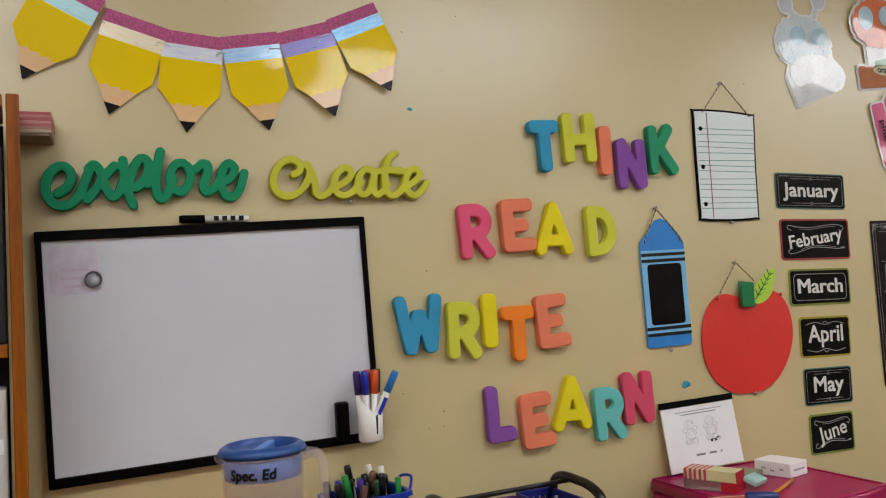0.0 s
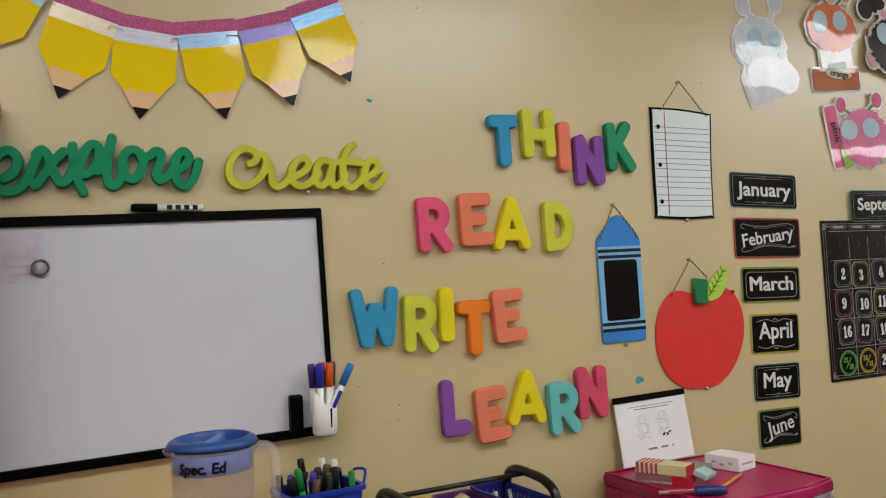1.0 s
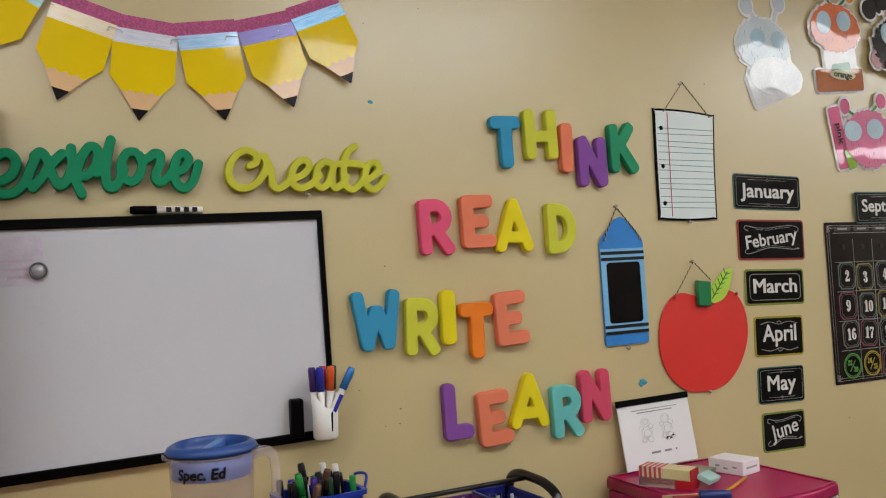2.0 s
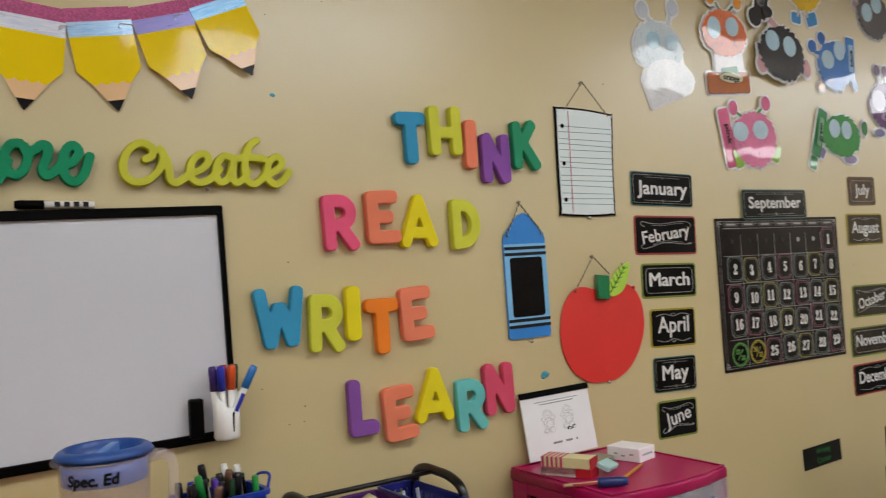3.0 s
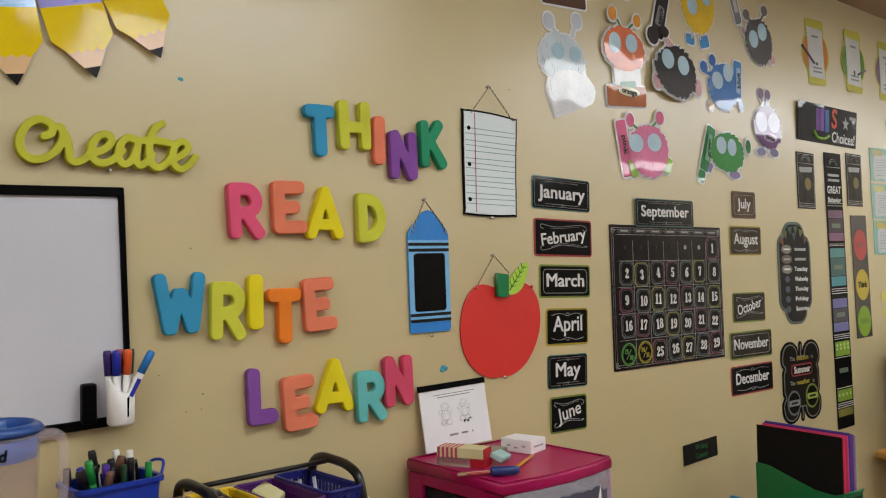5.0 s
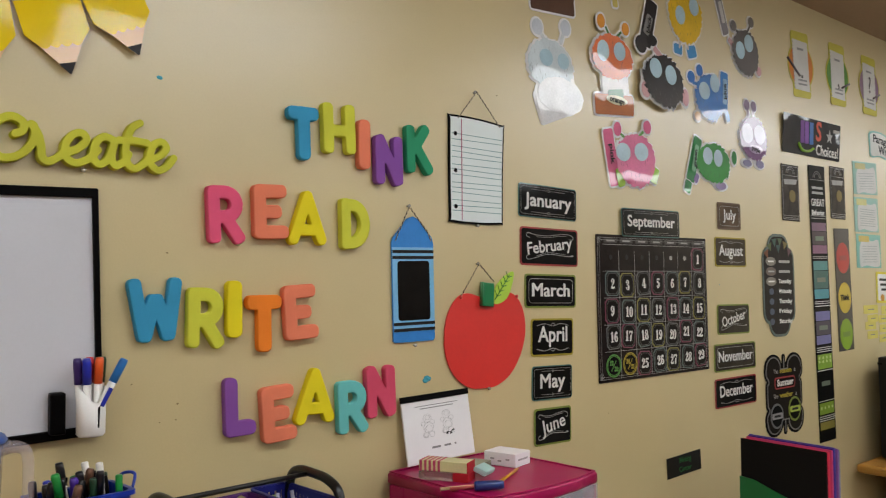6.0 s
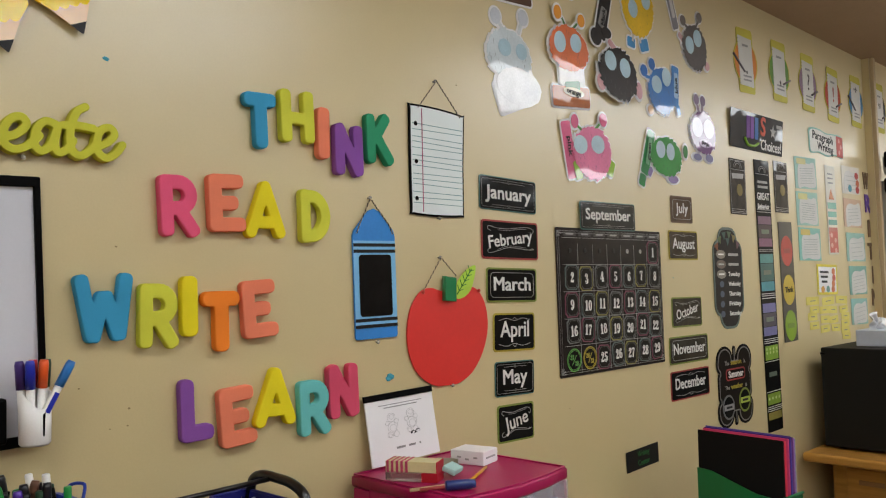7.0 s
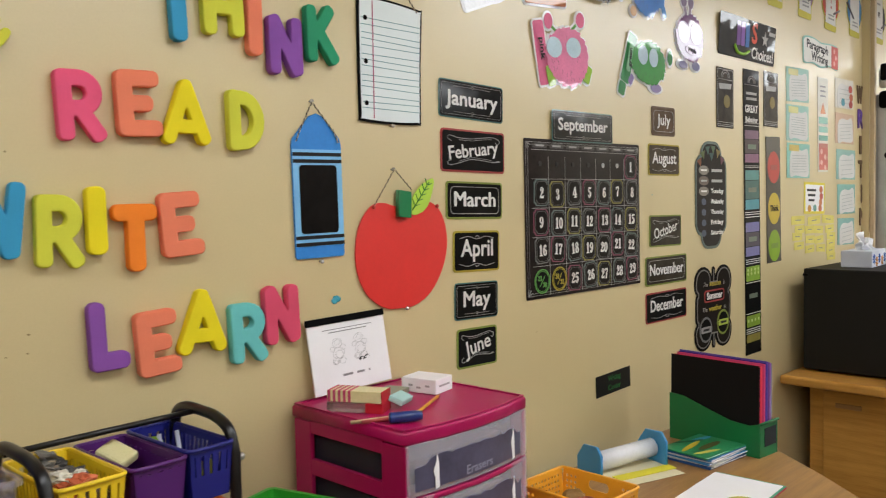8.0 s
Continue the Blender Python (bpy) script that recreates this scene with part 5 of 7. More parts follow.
def cutout(x, z, w, h, turn, shapes, label, text=None, lean=0.0):
    """A laminated die-cut card: coloured furry shapes over a white margin. Shapes: (kind, colour, numbers) in fractions of w and h."""
    fns = []
    for kind, col, *q in shapes:
        if kind == "blob":
            fns.append((col, lambda X, Y, q=q: d_blob(X, Y, (q[0] - 0.5) * w, (q[1] - 0.5) * h, q[2] * w, q[3] * h, q[4], int(q[5]) if len(q) > 5 else 15)))
        else:
            fns.append((col, lambda X, Y, q=q: d_bar(X, Y, (q[0] - 0.5) * w, (q[1] - 0.5) * h, (q[2] - 0.5) * w, (q[3] - 0.5) * h, q[4] * w, min(0.5 * q[4] * w, 0.008))))
    t = thing("crayon_cutout", on_wall(x, z, turn, 0.0012 + 0.5 * h * abs(math.sin(radians(lean)))) @ pose(0, 0, 0, lean), label, "wall cutout", "crayon cutouts")
    ext = (-w * 0.7, -h * 0.7, w * 0.7, h * 0.7)
    part("margin", slab(outline(lambda X, Y: np.minimum.reduce([f(X, Y) for _, f in fns]) - 0.006, *ext, 0.003), 0.0014), LAMI, t, "white laminated margin")
    for k, (col, f) in enumerate(fns):
        loops = outline(f, *ext, 0.0022)
        if loops:
            part("printed_shape", slab(loops, 0.0004, z0=0.0016 + 0.0005 * k), print_card("ink_" + col, col, 0.15), t)
    furry = max((q for q in shapes if q[0] == "blob" and q[6] > 0), key=lambda q: q[4] * q[5], default=None)
    if furry:
        cx, cy, rx, ry = (furry[2] - 0.5) * w, (furry[3] - 0.5) * h, furry[4] * w, furry[5] * h
        tone = tuple(0.55 * c for c in lin(furry[1])) if max(lin(furry[1])) > 0.08 else tuple(3 * c for c in lin(furry[1]))
        r2 = random.Random(int(x * 1000))
        tufts = []
        for k in range(26):
            a, q = r2.uniform(0, 2 * math.pi), r2.uniform(0.45, 0.88)
            px, py = cx + rx * q * math.cos(a), cy + ry * q * math.sin(a)
            s = 0.006 + 0.005 * r2.random()
            tufts.append(shift([(-0.0011, 0.0), (0.0011, 0.0), (0.0014, -s), (0.0002, -1.5 * s)], px, py, r2.uniform(-30, 30)))
        bm = bmesh.new()
        for q in tufts:
            bm.faces.new([bm.verts.new((a, b, 0.0018 + 0.0005 * (1 + [i for i, f in enumerate(shapes) if f is furry][0]))) for a, b in q])
        tagged(part("fur_tuft", bm, surface("tuft_" + furry[1], tone, 0.5, coat=0.62, coat_rough=0.04), t), kind="stuff")
    if text:
        b, tx, ty, ta, tw = text
        part("lettering", words(b, 0.024, z0=0.0018 + 0.0005 * len(fns), bold=0.0006, width=tw), INK, t, m=pose((tx - 0.5) * w, (ty - 0.5) * h, 0, 0, 0, ta))
    return t


# The near-white lower shapes carry the lamp glare on the film as colour.
cutout(1.223, 2.084, 0.238, 0.303, 0, [("bar", "cfd3d6", 0.35, 0.71, 0.24, 0.81, 0.025), ("bar", "cfd3d6", 0.58, 0.74, 0.64, 0.86, 0.025), ("blob", "c9cdd4", 0.19, 0.85, 0.090, 0.075, 0), ("blob", "c9cdd4", 0.67, 0.91, 0.090, 0.075, 0), ("bar", "e8e6e6", 0.45, 0.33, 0.58, 0.06, 0.360), ("blob", "ccd6da", 0.40, 0.52, 0.380, 0.235, 0.1, 15), ("blob", "e6e5e5", 0.55, 0.25, 0.380, 0.171, 0.05, 9), ("blob", "a9c6d2", 0.32, 0.58, 0.110, 0.080, 0), ("blob", "a9c6d2", 0.61, 0.58, 0.100, 0.075, 0)],
       "white furry crayon-shaped laminated die-cut wall card")
# Bar e6e2de paints the white glare between body and crayon.
cutout(1.475, 2.145, 0.238, 0.312, 0, [("bar", "4f7a45", 0.32, 0.82, 0.41, 0.73, 0.017), ("bar", "4f7a45", 0.63, 0.81, 0.51, 0.73, 0.017), ("blob", "e0952e", 0.23, 0.86, 0.076, 0.067, 0), ("blob", "e0952e", 0.71, 0.85, 0.076, 0.062, 0), ("bar", "e6e2de", 0.49, 0.38, 0.53, 0.15, 0.256), ("bar", "b8682f", 0.12, 0.06, 0.88, 0.11, 0.128), ("bar", "4f8a5a", 0.37, 0.17, 0.67, 0.21, 0.058), ("blob", "e0703a", 0.45, 0.54, 0.395, 0.213, 0.1, 15), ("blob", "b4d0dc", 0.26, 0.58, 0.116, 0.101, 0), ("blob", "b4d0dc", 0.58, 0.61, 0.116, 0.090, 0), ("blob", "e4dcb4", 0.53, 0.13, 0.209, 0.045, 0)],
       "orange furry crayon-shaped laminated die-cut wall card", ("orange", 0.53, 0.13, -3, 0.070), lean=2)
cutout(1.714, 2.213, 0.281, 0.368, 0, [("bar", "221f20", 0.18, 0.53, 0.37, 0.95, 0.101), ("blob", "221f20", 0.11, 0.53, 0.101, 0.077, 0), ("bar", "8f8d8c", 0.21, 0.63, 0.31, 0.81, 0.056), ("bar", "d8a8a8", 0.34, 0.53, 0.49, 0.45, 0.039), ("blob", "1c191a", 0.31, 0.59, 0.090, 0.051, 0.1, 7), ("blob", "d6a6a8", 0.14, 0.14, 0.079, 0.071, 0), ("blob", "d6a6a8", 0.89, 0.15, 0.067, 0.077, 0), ("blob", "1a1718", 0.49, 0.25, 0.371, 0.230, 0.15, 17), ("blob", "b4d0dc", 0.34, 0.35, 0.112, 0.087, 0), ("blob", "b4d0dc", 0.62, 0.32, 0.107, 0.087, 0)],
       "black furry crayon-shaped laminated die-cut wall card", ("black", 0.26, 0.72, 76, 0.060), lean=-2.5)
cutout(1.857, 2.352, 0.208, 0.249, 0, [("bar", "3f8fc8", 0.18, 0.09, 0.40, 0.08, 0.082), ("bar", "3f8fc8", 0.54, 0.07, 0.78, 0.13, 0.098), ("bar", "cfc8c0", 0.32, 0.10, 0.37, 0.23, 0.025), ("bar", "cfc8c0", 0.55, 0.11, 0.54, 0.26, 0.025), ("blob", "e6bc1e", 0.51, 0.58, 0.459, 0.386, 0.1, 19), ("blob", "b4d0dc", 0.36, 0.55, 0.131, 0.126, 0), ("blob", "b4d0dc", 0.74, 0.73, 0.131, 0.126, 0)],
       "yellow furry laminated die-cut wall card with blue feet")
cutout(2.177, 2.366, 0.320, 0.319, 0, [("bar", "86848a", 0.12, 0.88, 0.28, 0.46, 0.062), ("bar", "c9c6c4", 0.16, 0.81, 0.24, 0.58, 0.031), ("bar", "d0a8a8", 0.32, 0.42, 0.44, 0.35, 0.031), ("bar", "6d6866", 0.47, 0.55, 0.59, 0.51, 0.015), ("bar", "6d6866", 0.78, 0.66, 0.68, 0.54, 0.015), ("blob", "7c7572", 0.42, 0.59, 0.062, 0.060, 0), ("blob", "7c7572", 0.79, 0.70, 0.062, 0.060, 0), ("blob", "d6a6a8", 0.93, 0.15, 0.056, 0.053, 0), ("blob", "5f5a58", 0.66, 0.32, 0.269, 0.260, 0.13, 17), ("blob", "b4d0dc", 0.54, 0.33, 0.094, 0.100, 0), ("blob", "b4d0dc", 0.72, 0.44, 0.094, 0.100, 0)],
       "grey furry crayon-shaped laminated die-cut wall card")
cutout(1.984, 2.121, 0.275, 0.216, 0, [("bar", "2f72b8", 0.16, 0.63, 0.34, 0.62, 0.020), ("bar", "2f72b8", 0.33, 0.77, 0.42, 0.67, 0.020), ("blob", "2468b4", 0.13, 0.71, 0.079, 0.093, 0), ("blob", "2468b4", 0.31, 0.85, 0.072, 0.093, 0), ("bar", "3a80c4", 0.86, 0.93, 0.82, 0.26, 0.086), ("bar", "3a80c4", 0.88, 0.29, 0.92, 0.13, 0.046), ("blob", "d8b088", 0.24, 0.11, 0.066, 0.074, 0), ("blob", "2f74bc", 0.51, 0.45, 0.303, 0.370, 0.12, 17), ("bar", "a4c8e4", 0.86, 0.82, 0.84, 0.40, 0.046), ("blob", "b4d0dc", 0.39, 0.54, 0.118, 0.139, 0), ("blob", "b4d0dc", 0.62, 0.70, 0.105, 0.148, 0)],
       "blue furry crayon-shaped laminated die-cut wall card", ("blue", 0.85, 0.61, 92, 0.055))
cutout(2.266, 2.017, 0.220, 0.260, 0, [("bar", "9a8a9c", 0.35, 0.82, 0.41, 0.68, 0.034), ("bar", "9a8a9c", 0.52, 0.84, 0.49, 0.69, 0.034), ("blob", "84708a", 0.32, 0.89, 0.085, 0.074, 0), ("blob", "84708a", 0.53, 0.89, 0.085, 0.074, 0), ("bar", "c4bccb", 0.34, 0.18, 0.31, 0.11, 0.038), ("bar", "c4bccb", 0.61, 0.18, 0.65, 0.12, 0.038), ("blob", "7f7a9c", 0.27, 0.07, 0.132, 0.049, 0), ("blob", "7f7a9c", 0.66, 0.08, 0.123, 0.057, 0), ("blob", "6a3a6e", 0.49, 0.43, 0.415, 0.303, 0.13, 17), ("blob", "bdb4c8", 0.29, 0.49, 0.179, 0.139, 0), ("blob", "bdb4c8", 0.66, 0.50, 0.179, 0.139, 0), ("blob", "b094b4", 0.53, 0.28, 0.208, 0.061, 0)],
       "purple furry laminated die-cut wall card", ("purple", 0.53, 0.28, -10, 0.055))
cutout(1.542, 1.864, 0.302, 0.218, 0, [("bar", "d9668c", 0.15, 0.84, 0.27, 0.07, 0.075), ("bar", "5f9a4a", 0.34, 0.81, 0.46, 0.73, 0.014), ("bar", "5f9a4a", 0.72, 0.89, 0.62, 0.78, 0.014), ("blob", "d9668c", 0.30, 0.86, 0.061, 0.097, 0), ("blob", "d9668c", 0.78, 0.96, 0.066, 0.097, 0), ("bar", "8fb43a", 0.31, 0.32, 0.37, 0.07, 0.057), ("bar", "8fb43a", 0.93, 0.39, 0.87, 0.17, 0.057), ("blob", "de7a9e", 0.59, 0.46, 0.321, 0.371, 0.11, 18), ("blob", "bcd3de", 0.38, 0.55, 0.113, 0.129, 0), ("blob", "bcd3de", 0.67, 0.59, 0.113, 0.129, 0)],
       "pink furry crayon-shaped laminated die-cut wall card", ("pink", 0.20, 0.50, -80, 0.060), lean=1.3)
cutout(1.981, 1.883, 0.328, 0.219, 0, [("bar", "2a8246", 0.29, 0.87, 0.13, 0.19, 0.071), ("bar", "2a8246", 0.11, 0.19, 0.07, 0.01, 0.055), ("bar", "8a7aa8", 0.27, 0.30, 0.21, 0.18, 0.033), ("blob", "2f7a3c", 0.95, 0.65, 0.049, 0.108, 0), ("blob", "8f7fa8", 0.68, 0.17, 0.099, 0.063, 0), ("bar", "8f7fa8", 0.62, 0.30, 0.63, 0.22, 0.027), ("blob", "358f3c", 0.55, 0.51, 0.308, 0.306, 0.13, 17), ("blob", "bcd3de", 0.44, 0.61, 0.088, 0.135, 0), ("blob", "bcd3de", 0.63, 0.60, 0.082, 0.135, 0), ("bar", "7fb48a", 0.25, 0.75, 0.17, 0.34, 0.033)],
       "green furry crayon-shaped laminated die-cut wall card", ("green", 0.21, 0.54, 82, 0.060), lean=0.6)
cutout(1.214, 2.340, 0.200, 0.190, 0, [("bar", "5a3c2c", 0.05, 0.12, 0.95, 0.18, 0.15), ("blob", "6a4630", 0.45, 0.60, 0.38, 0.36, 0.12, 15)], "brown furry crayon-shaped laminated die-cut wall card")
cutout(1.491, 2.395, 0.120, 0.160, 0, [("blob", "d8b82e", 0.50, 0.60, 0.40, 0.34, 0.12, 15), ("bar", "cfc26a", 0.40, 0.10, 0.60, 0.12, 0.12)], "yellow-green furry laminated die-cut wall card")

# ---- tall bookcase with binders ----
OAK = wood("oak", "a85c08", "6e3602", 2, 0.45)
OAKX = wood("oak_across", "a85c08", "6e3602", 0, 0.45)
BCM = pose(-0.590, -0.20, 0, 0, 0, 7) @ pose(0, 0.127, 0)
bc = thing("bookcase", BCM, "tall oak bookcase with dark back and binders", "bookcase")
BW, BD, BH = 0.42, 0.125, 1.834
part("side_panel", box(0.018, BD, BH, -0.009, -BD / 2 - 0.002, 0, 0.002), OAK, bc)
part("side_panel", box(0.018, BD, BH, -BW + 0.009, -BD / 2 - 0.002, 0, 0.002), OAK, bc)
part("top_panel", box(BW - 0.045, BD, 0.020, -BW / 2, -BD / 2 - 0.002, BH - 0.021, 0.002), OAKX, bc)
part("back_panel", box(BW - 0.045, 0.006, BH - 0.03, -BW / 2, -0.006, 0.005), surface("dark_back", "1a1613", 0.7), bc)
for z in (0.08, 0.45, 0.80, 1.12, 1.437):
    part("shelf", box(BW - 0.045, BD - 0.02, 0.020, -BW / 2, -BD / 2 - 0.002, z, 0.002), OAKX, bc)
bind_m = {k: plastic("binder_" + k, v, 0.45) for k, v in dict(black="17181a", white="cfccc8", grey="6e6c6a").items()}
for k, (col, z, h, dx) in enumerate((("black", 1.457, 0.300, 0.052), ("black", 1.457, 0.300, 0.107), ("black", 1.457, 0.290, 0.160), ("white", 1.140, 0.250, 0.047), ("white", 1.140, 0.252, 0.082), ("grey", 1.140, 0.245, 0.124))):
    t = thing("binder", BCM @ pose(0.004 - dx, -0.062, z), f"{col} ring binder standing on bookcase shelf", "binder", "binders")
    part("spine_cover", box(0.034 if col != "black" else 0.050, 0.09, h, 0, 0, 0, 0.003), bind_m[col], t)
    part("spine_label", box(0.024, 0.0012, 0.022, 0, -0.0462, h * 0.62), PAPER, t)

tray = thing("wall_tray", pose(-0.590, -0.040, 1.796), "small grey tray fixed beside bookcase", "tray")
part("base", box(0.062, 0.070, 0.006, 0, 0, 0, 0.001), surface("tray_brown", "7a6650", 0.6), tray)
part("back_lip", box(0.062, 0.004, 0.03, 0, 0.036, 0, 0.001), surface("tray_brown", "7a6650", 0.6), tray)
for k, c in enumerate(("b9a894", "b08a80", "b06a68", "c08a80", "a85a5c", "b87a74", "a85a5a")):
    ob = part("paper_pad", box(0.062 - 0.001 * (k % 2), 0.066, 0.0048, 0.0005 * (k % 3), -0.003, 0, 0.0005, 1), matt_card("pad_" + c, c), m=pose(-0.588, -0.040, 1.8022 + 0.0050 * k))
    tagged(ob, "thin pad of pink or cream paper in stack", "paper pad", "stacked paper pads")

# ---- low cabinet with pitcher and marker bin ----
low = thing("low_cabinet", pose(-0.265, -0.335, 0), "low tan wooden storage cabinet against wall", "cabinet")
TAN = wood("cabinet_tan", "ac681f", "84480e", 0)
part("body", box(0.62, 0.60, 1.012, 0, 0, 0, 0.003), TAN, low)
part("top", box(0.66, 0.64, 0.026, 0, 0, 1.014, 0.006), TAN, low)
for sx in (-0.155, 0.155):
    d = part("door", box(0.300, 0.018, 0.90, sx, -0.311, 0.06, 0.003), TAN, low)
    part("handle", box(0.012, 0.02, 0.10, sx - 0.11 * (1 if sx > 0 else -1), -0.332, 0.52, 0.004), STEEL, d, "small steel pull")
TOP = 1.0405

CLEAR = surface("frosted_plastic", (0.76, 0.66, 0.67), rough=0.3, vary=0.06, spec=0.5, bump=0.05, alpha=0.20)
LIDB = plastic("lid_blue", "234a8c", 0.35)
pit = thing("pitcher", Matrix.LocRotScale((-0.272, -0.348, TOP), None, (0.885, 0.885, 1.0)), "frosted plastic pitcher with blue lid on cabinet", "pitcher")
part("jug", lathe([(0, 0.003), (0.050, 0.003), (0.050, 0), (0.054, 0.004), (0.066, 0.228), (0.0760, 0.236), (0.0765, 0.2395), (0.0735, 0.2395), (0.0635, 0.232), (0.0515, 0.008), (0, 0.006)], 40), CLEAR, pit, "frosted translucent jug")
lid = part("lid", lathe([(0, 0.214), (0.0585, 0.214), (0.0590, 0.207), (0.0600, 0.2402), (0.0690, 0.2405), (0.0715, 0.2435), (0.068, 0.2490), (0.060, 0.2530), (0.0575, 0.2520), (0.0555, 0.2440), (0.0535, 0.2320), (0, 0.2300)], 44), LIDB, pit, "blue screw lid with recessed grip")
# Skirt takes a lifted lid blue to make up for shade inside the jug.
part("skirt", lathe([(0.0606, 0.206), (0.0612, 0.2065), (0.0622, 0.2340), (0.0616, 0.2340), (0.0606, 0.206)], 40), plastic("lid_blue_lifted", "4f7fd2", 0.4), lid)
part("grip", box(0.015, 0.106, 0.018, 0, 0, 0.2312, 0.003), plastic("lid_pale", "5580c4", 0.4), lid, m=pose(0, 0, 0, 0, 0, -25))
hp = smooth_line([(0.064, 0, 0.226), (0.090, 0, 0.228), (0.104, 0, 0.208), (0.101, 0, 0.13), (0.088, 0, 0.06), (0.060, 0, 0.045)], 6)
hb = tube(hp, 0.0080, 10)
part("handle", hb, CLEAR, pit, "frosted loop handle", m=pose(0, 0, 0, 0, 0, 8))
tw = words("Spec. Ed", 0.020, 0.0005, bold=0.0008, width=0.076, shear=0.1)
for v in tw.vertices:
    a = v.co.x / 0.0665 - radians(90 + 23)
    v.co = Vector((0.0672 * math.cos(a), 0.0672 * math.sin(a), 0.2180 + v.co.y))
part("handwriting", tw, INK, pit, "black handwritten Spec. Ed.")

BLUEB = plastic("bin_blue", "17349c", 0.35)


def tapered_bin(w, d, h, flare, wall=0.003):
    """An open box, wider at the rim, with a rolled edge."""
    bm = bmesh.new()
    rows = [(w / 2, d / 2, 0.0), (w / 2 + flare, d / 2 + flare, h), (w / 2 + flare + 0.005, d / 2 + flare + 0.005, h), (w / 2 + flare + 0.005, d / 2 + flare + 0.005, h - 0.008)]
    inner = [(w / 2 - wall, d / 2 - wall, wall), (w / 2 + flare - wall, d / 2 + flare - wall, h)]
    mk_ring = lambda a, b, z: [bm.verts.new((x, y, z)) for x, y in rounded(2 * a, 2 * b, 0.012, 4)]
    i0, i1 = mk_ring(*inner[0]), mk_ring(*inner[1])
    o0, o1, o2, o3 = mk_ring(*rows[0]), mk_ring(*rows[1]), mk_ring(*rows[2]), mk_ring(*rows[3])
    n = len(i0)
    for a, b in ((i1, i0), (o2, i1), (o3, o2), (o0, o1)):
        for k in range(n):
            bm.faces.new((a[k], a[(k + 1) % n], b[(k + 1) % n], b[k]))
    for k in range(n):
        bm.faces.new((o1[k], o1[(k + 1) % n], o3[(k + 1) % n], o3[k]))
    bm.faces.new(i0)
    bm.faces.new(o0[::-1])
    bmesh.ops.recalc_face_normals(bm, faces=bm.faces[:])
    return bm


MBM = pose(-0.051, -0.080, TOP + 0.0005, 0, 0, 7)
mb = thing("marker_bin", MBM, "blue plastic bin full of markers with label", "bin")
part("body", tapered_bin(0.132, 0.085, 0.096, 0.006), BLUEB, mb)
hd = tube(smooth_line([(0.073, 0.026, 0.092), (0.083, 0.020, 0.110), (0.093, -0.006, 0.112), (0.082, -0.022, 0.092)], 6), 0.0028, 8)
part("handle", hd, BLUEB, mb)
lb = part("label", box(0.112, 0.0014, 0.062, 0, 0, 0), matt_card("label_slate", "23262a"), mb, "dark label with red lettering", m=pose(0.002, -0.0470, 0.022, -3.5))
RED = matt_card("label_red", "9a2f40")
part("text_bar", box(0.048, 0.001, 0.015, 0.0, -0.0014, 0.036), RED, lb)
part("lettering", words("Markers", 0.025, 0.0006, bold=0.0004, width=0.082), RED, lb, m=pose(0.0, -0.0010, 0.017, 90, 0, 0))
rnd = random.Random(11)
kinds = ["black", "black", "brown", "leaf", "black", "violet", "black", "green", "black", "red", "brown", "leaf", "black", "purple", "black", "blue"]
for k in range(24):
    ix, iy = k % 12, k // 12
    up = 0.004 + rnd.uniform(0, 0.016) + (0.012 if k in (3, 9, 17, 21) else 0)
    tip_up = rnd.random() < 0.4
    m = MBM @ pose(-0.058 + 0.0104 * ix + rnd.uniform(-0.003, 0.003), -0.022 + 0.040 * iy + rnd.uniform(-0.006, 0.006), 0.004 + up, rnd.uniform(-6, 6), rnd.uniform(-12, 12), 0)
    if tip_up:
        m = m @ pose(0, 0, 0.110, 180)
    m = m @ Matrix.Diagonal((0.92, 0.92, 0.88, 1))
    dry_marker(m, MC[kinds[k % 16]], f"assorted marker with {kinds[k % 16]} cap standing in blue bin", 0.125, WHITEPL if k % 4 == 1 else BLACKPL if k % 4 == 2 else MC[kinds[k % 16]], "markers in blue bin")
# papers and a clear tub on the cabinet
tagged(part("loose_sheet", box(0.10, 0.15, 0.0006), PAPER, m=pose(-0.015, -0.215, TOP + 0.0004, 0, 0, 14)), "loose white paper sheet on cabinet top", "paper")
tub = thing("clear_tub", pose(0.014, -0.235, TOP, 0, 0, 6), "small cloudy clear plastic tub on cabinet", "tub")
CLOUD = surface("cloudy_plastic", (0.62, 0.59, 0.64), rough=0.18, trans=0.9, bump=0.05, alpha=0.42)
part("body", tapered_bin(0.046, 0.070, 0.072, 0.006, 0.0015), CLOUD, tub)

# ---- rolling cart with baskets ----
cart = thing("rolling_cart", pose(0.230, -0.126, 0, 0, 0, 5), "black metal rolling cart with tube handles", "cart")
BLKM = surface("black_metal", "131110", rough=0.3, spec=0.5, bump=0.04)
X0, X1, Y0, Y1, ZT = -0.148, 0.148, -0.088, 0.088, 1.108
for x in (X0, X1):
    pts = [(x, Y0 - 0.004, 0.05), (x, Y0 - 0.004, ZT - 0.055), (x, Y0 + 0.010, ZT - 0.020), (x, Y0 + 0.045, ZT - 0.004), (x, 0, ZT), (x, Y1 - 0.040, ZT), (x, Y1 - 0.010, ZT - 0.014), (x, Y1, ZT - 0.050), (x, Y1, 0.05)]
    line = [Vector(pts[0])] + smooth_line(pts[1:-1], 5) + [Vector(pts[-1])]
    part("end_loop", tube(line, 0.0095, 12), BLKM, cart)
